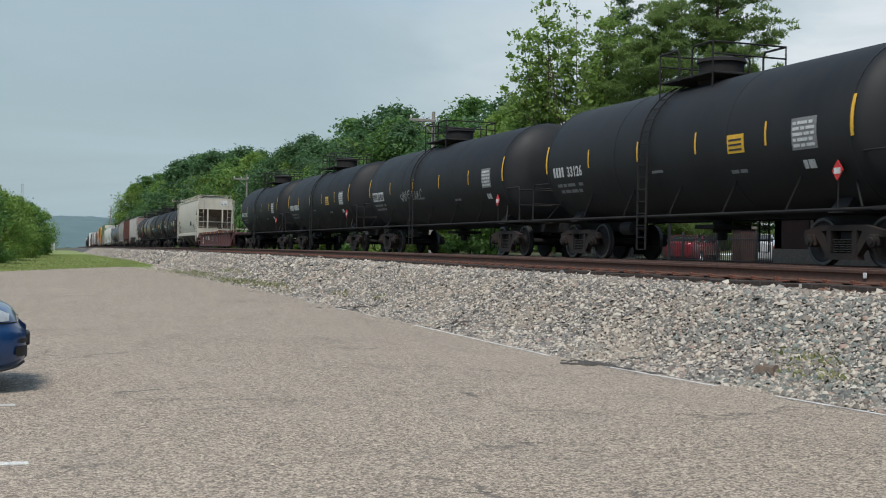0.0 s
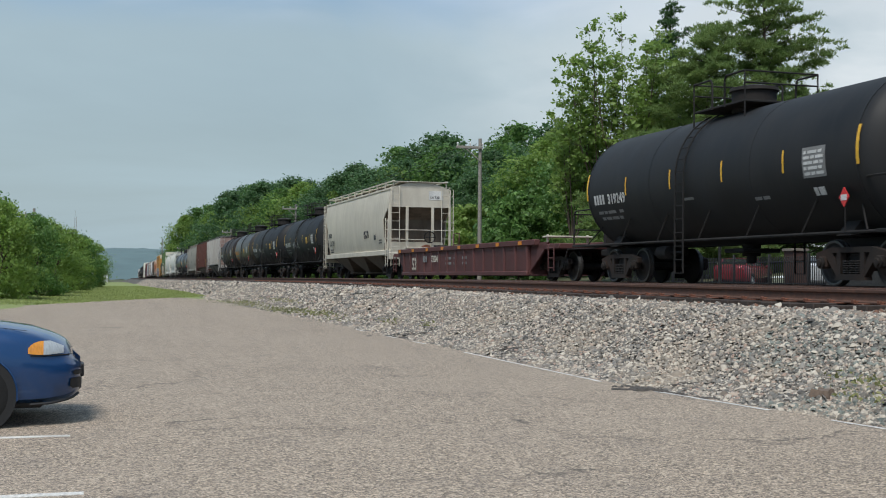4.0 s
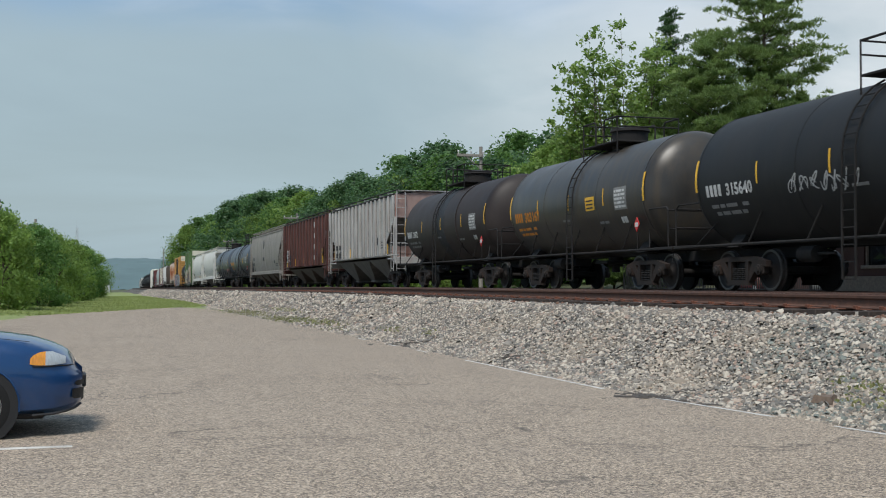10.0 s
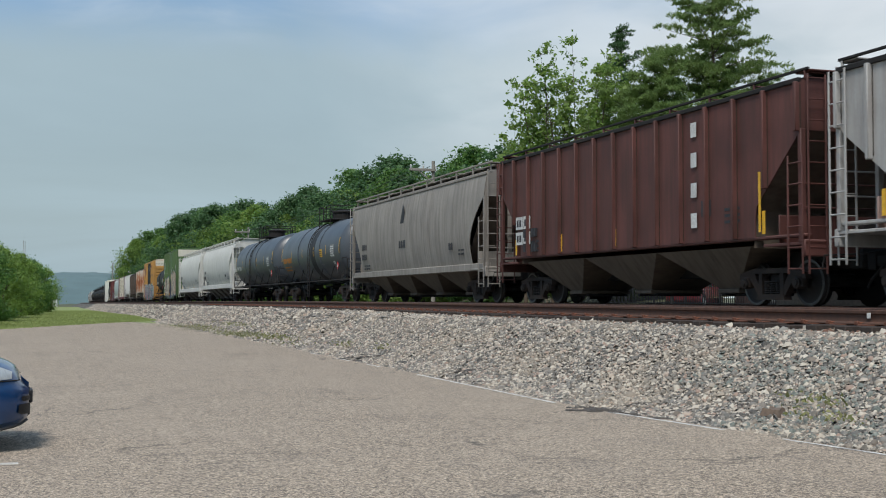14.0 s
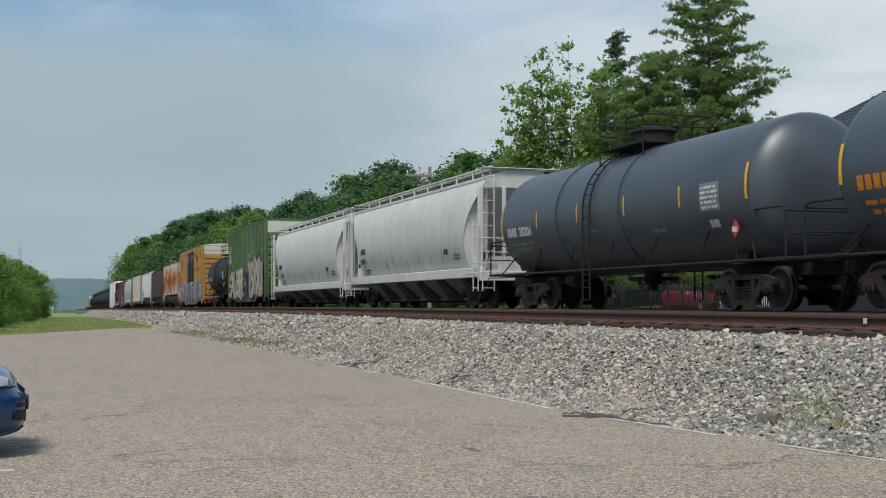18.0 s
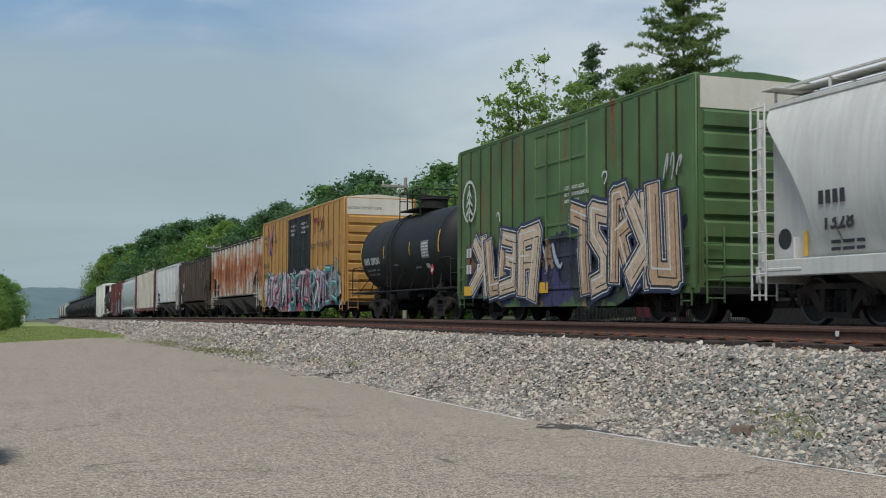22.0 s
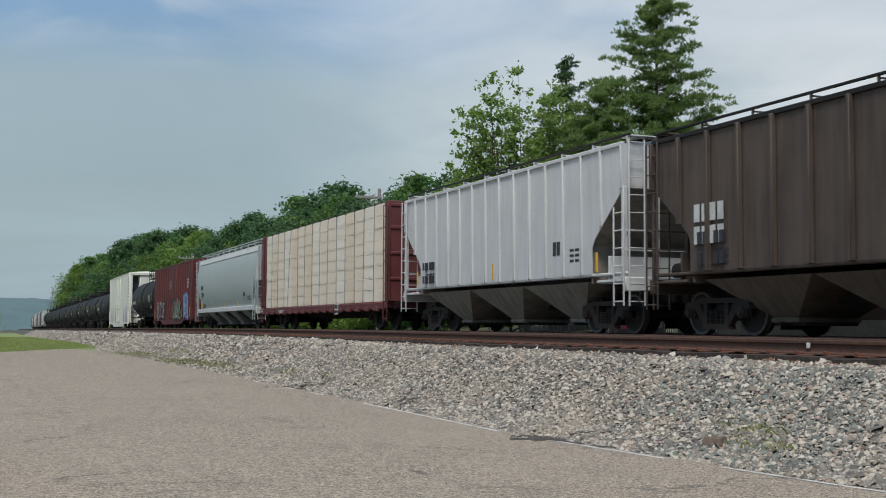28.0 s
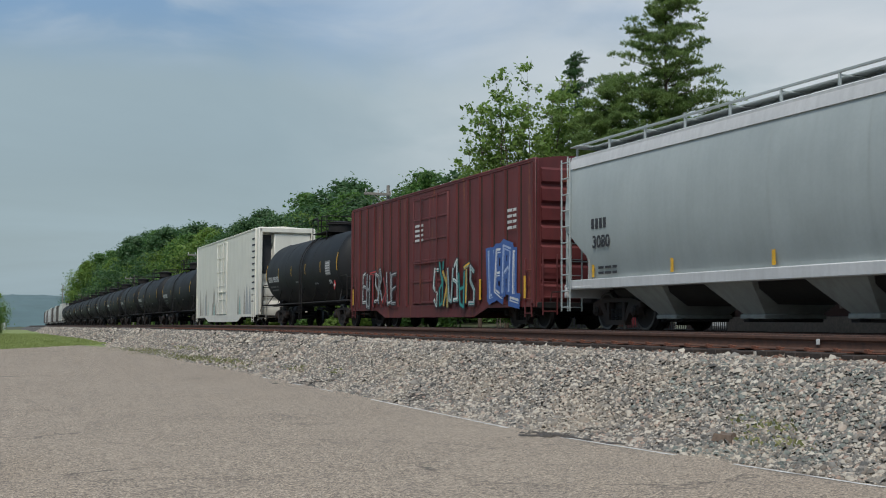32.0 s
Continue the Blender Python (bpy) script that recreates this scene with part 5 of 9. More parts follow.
        if bite:
            line = [(s * (body - inset(z) - 0.05), z) for z in np.linspace(zb + 0.02, sill - 0.2, 13)]
            part("slope_sheet", Shape().sheet([[(x, y, z) for x in (-1.47, 1.47)] for y, z in line]).sheet([[(x, y - s * 0.03, z) for x in (1.47, -1.47)] for y, z in line]), slope_paint or bay_paint, car, smooth=20)
        else:
            wt, wb = min(1.42, side_x(zb) - 0.04), min(1.42, side_x(sill) - 0.06)
            part("slope_sheet", Shape().add([(-wt, y0, zb + 0.02), (wt, y0, zb + 0.02), (wb, y1, sill - 0.25), (-wb, y1, sill - 0.25), (-wt, y0 - s * 0.03, zb - 0.03), (wt, y0 - s * 0.03, zb - 0.03), (wb, y1 - s * 0.03, sill - 0.3), (-wb, y1 - s * 0.03, sill - 0.3)],
                                        [(0, 1, 2, 3), (7, 6, 5, 4), (0, 4, 5, 1), (1, 5, 6, 2), (2, 6, 7, 3), (3, 7, 4, 0)]), slope_paint or bay_paint, car)
        part("shear_plate", Shape().cbox(-1.5, 1.5, s * half - 1.35 if s > 0 else -half + 0.0, s * half if s > 0 else -half + 1.35, sill - 0.2, sill - 0.14, 0.01), low_paint or material, car)
        part("end_sill", Shape().cbox(-1.52, 1.52, s * (half - 0.06) - 0.06, s * (half - 0.06) + 0.06, sill - 0.42, sill - 0.1, 0.02), low_paint or material, car)
        part("end_apron", Shape().cbox(-1.38, 1.38, s * (half - 1.0) - 0.02, s * (half - 1.0) + 0.02, sill - 0.14, sill + 0.42, 0.008), end_paint or material, car)
        for x in (-1.46, -0.62, 0.62, 1.46):
            part("end_post", Shape().cbox(x - 0.06, x + 0.06, s * (half - 0.14) - 0.05, s * (half - 0.14) + 0.05, sill - 0.14, zb + 0.03, 0.01), material, car)
        part("end_grab_rail", Shape().cyl((-1.46, s * (half - 0.05), sill + 0.95), (1.46, s * (half - 0.05), sill + 0.95), 0.018, 6).cyl((-1.46, s * (half - 0.05), sill + 0.5), (0.2, s * (half - 0.05), sill + 0.5), 0.016, 6), material, car)
        part("end_ladder", ladder_shape(s * (half + 0.0), -1.42, -1.02, sill - 0.75, ztop + 0.1, 0.40, 0.012, axis="x"), material, car)
        part("end_ladder", ladder_shape(s * (half + 0.0), 1.02, 1.42, sill - 0.75, ztop + 0.1, 0.40, 0.012, axis="x"), material, car)
        for e in (-1, 1):
            part("side_ladder", ladder_shape(e * (W + 0.03), s * (half - 0.20) - 0.22, s * (half - 0.20) + 0.22, sill - 0.75, sill + (1.5 if e * s > 0 else ztop - sill), 0.40), material, car)
        part("draft_sill", Shape().cbox(-0.3, 0.3, s * (half - 1.2) - 1.3, s * (half - 1.2) + 1.3, 0.72, 1.1, 0.02), UNDER, car)
        truck(car, s * (half - 1.75))
    part("brake_wheel", Shape().lathe([(-0.02, 0.24), (0.02, 0.24), (0.02, 0.28), (-0.02, 0.28), (-0.02, 0.24)], "y", 18, (0.45, -half + 0.02, sill + 0.62), False).cyl((0.2, -half + 0.02, sill + 0.62), (0.7, -half + 0.02, sill + 0.62), 0.02, 6).cyl((0.45, -half + 0.02, sill + 0.37), (0.45, -half + 0.02, sill + 0.87), 0.02, 6), UNDER, car)
    part("brake_cylinder", Shape().lathe([(-0.3, 0.04), (-0.28, 0.2), (0.25, 0.2), (0.3, 0.04)], "y", 12, (0.5, -half + 0.9, sill + 0.1)), gear or UNDER, car)
    # bays
    span = 2 * (body - 1.75)
    for k in range(bays):
        a = -span / 2 + span * k / bays
        trim = span / bays * (1 - bay_fill) / 2 + 0.03
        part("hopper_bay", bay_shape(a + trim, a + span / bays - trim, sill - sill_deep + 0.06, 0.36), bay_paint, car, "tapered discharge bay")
        part("outlet_gate", Shape().cbox(-0.62, 0.62, a + span / bays / 2 - 0.48, a + span / bays / 2 + 0.48, 0.20, 0.27, 0.015).cyl((-0.85, a + span / bays / 2, 0.24), (0.85, a + span / bays / 2, 0.24), 0.03, 8), UNDER, car)
    part("centre_sill", Shape().cbox(-0.2, 0.2, -half + 2, half - 2, 0.62, 0.95, 0.02), UNDER, car)
    if bay_fill < 1:
        # added dark block: imitates shade between the bays and stops the view through
        part("bay_gap_filler", Shape().prism([(-1.3, sill - 0.1), (-1.1, sill - 0.35), (-0.5, 0.55), (0.5, 0.55), (1.1, sill - 0.35), (1.3, sill - 0.1)], "y", -span / 2, span / 2), UNDER, car, "added dark filler that stands for the shade between the bays")
    # running boards
    zr = ztop + (0.20 if ribs else 0.34)
    for s in (-1, 1):
        part("running_board", Shape().cbox(s * 0.72 - 0.22, s * 0.72 + 0.22, -body - 0.1, body + 0.1, zr - 0.03, zr, 0.008), UNDER if not curved else material, car)
        sup = Shape()
        n = max(8, int(body * 1.3))
        for k in range(n + 1):
            y = -body + 2 * body * k / n
            sup.cbox(s * (xe - 0.12) - 0.025, s * (xe - 0.12) + 0.025, y - 0.02, y + 0.02, ztop + 0.02, zr + 0.02, 0.005)
            sup.cbox(min(s * 0.5, s * (xe - 0.1)), max(s * 0.5, s * (xe - 0.1)), y - 0.02, y + 0.02, zr - 0.06, zr - 0.03, 0.005)
        tagged(part("board_bracket", sup, material, car), kind="stuff")
        part("running_board_edge", Shape().cbox(s * (xe - 0.12) - 0.03, s * (xe - 0.12) + 0.03, -body - 0.1, body + 0.1, zr - 0.01, zr + 0.04, 0.008), material if curved else UNDER, car)
    part("roof_hatch", Shape().cbox(-0.32, 0.32, -body + 0.8, body - 0.8, ztop + 0.12, ztop + 0.30, 0.05), cap or material, car, "long trough hatch cover")
    for s in (-1, 1):
        part("end_walk", Shape().cbox(-1.35, 1.35, s * (body - 0.115) - 0.235, s * (body - 0.115) + 0.235, zr - 0.03, zr, 0.008), material, car)
    # lettering, as plain bars, and reflectors
    ym = body - cut - 0.35
    zm = sill + (1.2 if eave_tall > 0.1 else 0.95 if curved else 0.55)
    xm = -side_x(zm + 0.15) - 0.001
    if digits:
        number(car, digits, 0.42, marks, ym, zm - 0.45, x=-side_x(zm - 0.3), proud=0.012)
    for k in ((0,) if digits else (0, 1)):
        bars("stencil", car, marks, xm, ym, zm - 0.42 * k, 0.24, (0.13, 0.13, -0.12, 0.13, 0.13) if ribs else (0.13,) * 4, 0.06, proud=0.006 if not ribs else 0.07, label="row of plain painted marks")
    for k in range(3):
        bars("small_stencil", car, marks, -side_x(sill + 0.3) - 0.001, ym - 0.1, sill + 0.12 + 0.13 * k, 0.06, (0.25, 0.3, 0.2), 0.06, proud=0.006)
        bars("small_stencil", car, marks, -side_x(sill + 0.5) - 0.001, -body + cut + 1.1, sill + 0.35 + 0.13 * k, 0.06, (0.2, 0.3), 0.06, proud=0.006)
    bars("tag_plate", car, DARKMARK, -side_x(sill + 0.7) - 0.001, -body + cut + 2.0, sill + 0.55, 0.34, (0.17, 0.17), 0.04, proud=0.008, label="dark square label")
    if reflect:
        for k in range(reflect):
            y = body - 1.2 - (2 * body - 2.4) * k / (reflect - 1)
            part("reflector", Shape().box(-side_x(sill + 0.3) - 0.014, -side_x(sill + 0.3) - 0.004, y - 0.05, y + 0.05, sill + 0.06, sill + 0.52), YELLOW, car, "yellow reflective stripe", smooth=0)
    couplers(car, -half - 0.1, half + 0.1)
    if details:
        details(car, half, body, sill, ztop, side_x)
    return car


def box_car(front, rear, label, material, eave=5.05, sill=0.66, posts=16, doors=(0.0, 4.3), door_paint=None, leaves=2, end_white=None, end_ribs=8, name="box_car", category="boxcar", details=None, roof_paint=None, rib_depth=0.10):
    """A boxcar between front and rear, its body's ends at time 0. doors: (middle, width)."""
    half = (rear - front) / 2
    car = thing(name, label, category, "cars of the freight train", (TRACK_X, (front + rear) / 2, RAIL_Z))
    W = 1.52
    dm, dw = doors
    for s in (-1, 1):
        walls = [part("side_wall", Shape().box(s * W - 0.03, s * W + 0.03, a, b, sill, eave), material, car, smooth=0) for a, b in ((-half, dm - dw / 2), (dm + dw / 2, half))]
        part("door_header", Shape().box(s * W - 0.03, s * W + 0.03, dm - dw / 2, dm + dw / 2, eave - 0.22, eave), material, car, smooth=0)
        part("door_sill", Shape().box(s * W - 0.03, s * W + 0.03, dm - dw / 2, dm + dw / 2, sill - 0.05, sill + 0.12), material, car, smooth=0)
        if posts:
            step = 2 * half / posts
            for k in range(posts + 1):
                y = -half + 0.06 + (2 * half - 0.12) * k / posts
                if abs(y - dm) < dw / 2 + 0.05:
                    continue
                part("side_post", Shape().prism([(s * W, y - 0.065), (s * (W + rib_depth), y - 0.055), (s * (W + rib_depth), y + 0.055), (s * W, y + 0.065)], "z", sill + 0.02, eave - 0.1), material, walls[0 if y < dm else 1])
                # dark strip beside each post: its shade drawn as colour
                part("post_shade_strip", Shape().box(s * (W + 0.032) - 0.003, s * (W + 0.032) + 0.003, y - 0.15, y - 0.067, sill + 0.1, eave - 0.12), POST_SHADE, walls[0 if y < dm else 1], smooth=0)
        part("side_sill", Shape().prism([(-half, sill + 0.06), (half, sill + 0.06), (half, sill - 0.08), (half * 0.62, sill - 0.08), (half * 0.5, sill - 0.34), (-half * 0.5, sill - 0.34), (-half * 0.62, sill - 0.08), (-half, sill - 0.08)], "x", s * (W + 0.035) - 0.02, s * (W + 0.035) + 0.02), material, car)
        part("eave_rail", Shape().cbox(s * W - 0.05, s * W + 0.075, -half - 0.02, half + 0.02, eave - 0.09, eave + 0.03, 0.02), material, car)
        part("door_track", Shape().cbox(s * W, s * W + 0.10, dm - dw * 0.95, dm + dw * 0.75, sill - 0.02, sill + 0.06, 0.015).cbox(s * W, s * W + 0.10, dm - dw * 0.95, dm + dw * 0.75, eave - 0.28, eave - 0.2, 0.015), door_paint or material, car)
        for k in range(leaves):
            a, b = dm - dw / 2 + dw * k / leaves + 0.02, dm - dw / 2 + dw * (k + 1) / leaves - 0.02
            x = s * (W + 0.01)
            z0, z1 = sill + 0.1, eave - 0.24
            door = part("door", Shape().cbox(x - 0.05, x + 0.05, a, b, z0, z1, 0.015), door_paint or material, car, "sliding plug door")
            fr = Shape()
            for j in range(6):
                z = z0 + 0.04 + (z1 - z0 - 0.08) * j / 5
                fr.cbox(x + s * 0.05 - 0.02, x + s * 0.05 + 0.02, a + 0.03, b - 0.03, z - 0.035, z + 0.035, 0.01)
            for y in (a + 0.05, (a + b) / 2, b - 0.05):
                fr.cbox(x + s * 0.05 - 0.02, x + s * 0.05 + 0.02, y - 0.035, y + 0.035, z0 + 0.04, z1 - 0.04, 0.01)
            part("door_frame", fr, door_paint or material, door)
            rod = Shape()
            for y in (a + (b - a) * 0.27, a + (b - a) * 0.73):
                rod.cyl((x + s * 0.10, y, z0), (x + s * 0.10, y, z1), 0.022, 6)
            rod.cbox(x + s * 0.09 - 0.02, x + s * 0.09 + 0.02, a + 0.2, b - 0.2, z0 + 1.3, z0 + 1.36, 0.01)
            part("lock_rod", rod, door_paint or material, door)
    prof = [(-W - 0.06, eave - 0.02), (-0.8, eave + 0.09), (0, eave + 0.14), (0.8, eave + 0.09), (W + 0.06, eave - 0.02), (W, eave - 0.06), (-W, eave - 0.06)]
    roof = part("roof", Shape().prism(prof, "y", -half, half), roof_paint or material, car, smooth=20)
    rr = Shape()
    for k in range(15):
        y = -half + 0.3 + (2 * half - 0.6) * k / 14
        rr.prism([(x, z + 0.035) for x, z in prof[:5]] + [(prof[4][0], prof[4][1]), (prof[0][0], prof[0][1])], "y", y - 0.05, y + 0.05)
    part("roof_rib", rr, roof_paint or material, roof)
    for s in (-1, 1):
        ea = part("end_wall", Shape().box(-W, W, s * half - 0.04, s * half + 0.04, sill - 0.05, eave), material, car, smooth=0)
        top = eave - (0.75 if end_white else 0.25)
        pitch = (top - sill - 0.5) / (end_ribs - 1)
        for k in range(end_ribs):
            z = sill + 0.3 + (top - sill - 0.5) * k / (end_ribs - 1)
            part("end_rib", Shape().prism([(s * half + s * 0.03, z - 0.5 * pitch + 0.025), (s * half + s * 0.11, z - 0.30 * pitch), (s * half + s * 0.11, z + 0.30 * pitch), (s * half + s * 0.03, z + 0.5 * pitch - 0.025)], "x", -W + 0.12, W - 0.12), material, ea)
        if end_white:
            part("end_board", Shape().box(-W + 0.01, W - 0.01, s * half + s * 0.045 - 0.005, s * half + s * 0.045 + 0.005, eave - 0.72, eave - 0.04), end_white, ea, "white painted band below the roof", smooth=0)
        for x in (-W, W):
            part("corner_post", Shape().cbox(x - 0.06, x + 0.06, s * half - 0.07, s * half + 0.07, sill - 0.1, eave, 0.02), material, car)
            part("corner_ladder", ladder_shape(x + (0.07 if x > 0 else -0.07), s * (half - 0.32) - 0.2, s * (half - 0.32) + 0.2, sill - 0.35, sill + 1.2, 0.38), material, car)
        part("end_ladder", ladder_shape(s * (half + 0.2), -W + 0.1, -W + 0.52, sill - 0.3, sill + 1.3, 0.38, axis="x"), material, car)
        part("end_beam", Shape().cbox(-W, W, s * half - 0.1, s * half + 0.12, sill - 0.12, sill + 0.04, 0.02), UNDER, car)
        part("draft_sill", Shape().cbox(-0.25, 0.25, s * half - 0.7, s * half + 0.45, 0.68, 1.0, 0.02), UNDER, car)
        truck(car, s * (half - 1.9))
    part("underframe", Shape().cbox(-1.3, 1.3, -half, half, sill - 0.02, sill + 0.08, 0.02).cbox(-0.25, 0.25, -half, half, 0.5, 0.75, 0.02), UNDER, car)
    part("brake_wheel", Shape().lathe([(-0.02, 0.24), (0.02, 0.24), (0.02, 0.28), (-0.02, 0.28), (-0.02, 0.24)], "y", 18, (0.75, -half - 0.2, sill + 0.8), False).cyl((0.5, -half - 0.2, sill + 0.8), (1.0, -half - 0.2, sill + 0.8), 0.02, 6), UNDER, car)
    couplers(car, -half - 0.35, half + 0.35)
    if details:
        details(car, half, W, sill, eave)
    return car


def well_car(front, rear, well0, well1):
    """A container well car; well0, well1: ends of its side walls at time 0."""
    half, mid = (rear - front) / 2, (front + rear) / 2
    car = thing("well_car", "empty maroon container well car with orange reflectors", "well car", "cars of the freight train", (TRACK_X, mid, RAIL_Z))
    a, b = well0 - mid, well1 - mid
    W = 1.5
    for s in (-1, 1):
        wall = part("well_side", Shape().box(s * W - 0.02, s * W + 0.02, a, b, 0.22, 1.22), WELLRED, car, smooth=0)
        part("top_chord", Shape().cbox(s * W - 0.1, s * W + 0.1, a - 0.7, b + 0.7, 1.12, 1.30, 0.02), WELLRED, car)
        part("bottom_chord", Shape().cbox(s * W - 0.09, s * W + 0.09, a, b, 0.16, 0.30, 0.02), WELLRED, car)
        n = 15
        for k in range(n):
            y = a + 0.1 + (b - a - 0.2) * k / (n - 1)
            part("side_post", Shape().prism([(s * W, y - 0.09), (s * (W + 0.07), y - 0.05), (s * (W + 0.07), y + 0.05), (s * W, y + 0.09)], "z", 0.28, 1.13), WELLRED, wall)
            if k % 2 == 0:
                part("reflector", Shape().box(s * (W + 0.105) - 0.004, s * (W + 0.105) + 0.004, y + 0.3, y + 0.62, 1.15, 1.27), ORANGE, wall, "orange reflector", smooth=0)
    for k in range(6):
        y = a + 0.6 + (b - a - 1.2) * k / 5
        part("floor_beam", Shape().cbox(-W, W, y - 0.12, y + 0.12, 0.22, 0.38, 0.02), WELLRED, car)
    for s, e in ((-1, a), (1, b)):
        y0, y1 = (-half, e) if s < 0 else (e, half)
        part("end_deck", Shape().cbox(-1.45, 1.45, y0, y1, 0.98, 1.14, 0.02), WELLRED, car)
        part("end_plate", Shape().prism([(-W, 0.2), (W, 0.2), (W, 1.2), (-W, 1.2)], "y", e - 0.03, e + 0.03), WELLRED, car)
        for x in (-1, 1):
            part("side_bracket", Shape().prism([(e - s * 0.1, 0.25), (e - s * 0.1, 1.2), (s * half - s * 0.9, 1.2), (e + s * 0.9, 0.8)], "x", x * 1.42 - 0.03, x * 1.42 + 0.03), WELLRED, car)
            rails = Shape().tube([(x * 1.4, s * (half - 0.1), 1.1), (x * 1.4, s * (half - 0.1), 2.1), (x * 1.4, s * (half - 0.9), 2.1), (x * 1.4, s * (half - 0.9), 1.1)], 0.025, 6)
            rails.cyl((x * 1.4, s * (half - 0.1), 1.6), (x * 1.4, s * (half - 0.9), 1.6), 0.02, 6)
            if x > 0:
                part("end_handrail", rails, WELLRED, car)
        part("end_step", ladder_shape(-1.52, s * (half - 0.5) - 0.22, s * (half - 0.5) + 0.22, 0.3, 1.1, 0.3), WELLRED, car)
        part("grated_step", Shape().cbox(-1.3, 0.2, s * (half - 1.5) - 0.25, s * (half - 1.5) + 0.25, 1.36, 1.41, 0.01).cbox(-1.25, -1.2, s * (half - 1.5) - 0.05, s * (half - 1.5) + 0.05, 1.1, 1.45, 0.01).cbox(0.1, 0.15, s * (half - 1.5) - 0.05, s * (half - 1.5) + 0.05, 1.1, 1.45, 0.01), BEIGE, car, "pale grated crossover step")
        part("brake_stand", Shape().cbox(0.3, 0.9, s * (half - 0.6) - 0.1, s * (half - 0.6) + 0.1, 1.1, 1.55, 0.02), UNDER, car)
        truck(car, s * (half - 1.4))
    me = lettering("53", 0.70, BEIGE, 0.018)
    part("number", me, None, car, "large cream number 53", at=Matrix.Translation((-W - 0.075, b - 1.6, 0.40)) @ pose(0, 0, 0, 90, 0, -90))
    bars("stencil", car, FADED, -W - 0.075, b - 3.3, 0.70, 0.26, (0.14, 0.14, 0.14), 0.06, label="row of plain painted marks")
    number(car, "73204", 0.36, BEIGE, b - 4.5, 0.70, x=-W - 0.075)
    for k in range(2):
        bars("small_stencil", car, FADED, -W - 0.03, b - 6.3, 0.58 + 0.2 * k, 0.09, (0.1, 0.2, 0.3, -0.2, 0.25), 0.07)
        bars("small_stencil", car, FADED, -W - 0.03, b - 8.4, 0.58 + 0.2 * k, 0.09, (0.1, 0.2, 0.1), 0.07)
    couplers(car, -half - 0.1, half + 0.1)
    return car


JOINT = plain("pack_joint", (0.44, 0.35, 0.26), 0.8, grain=20.0)


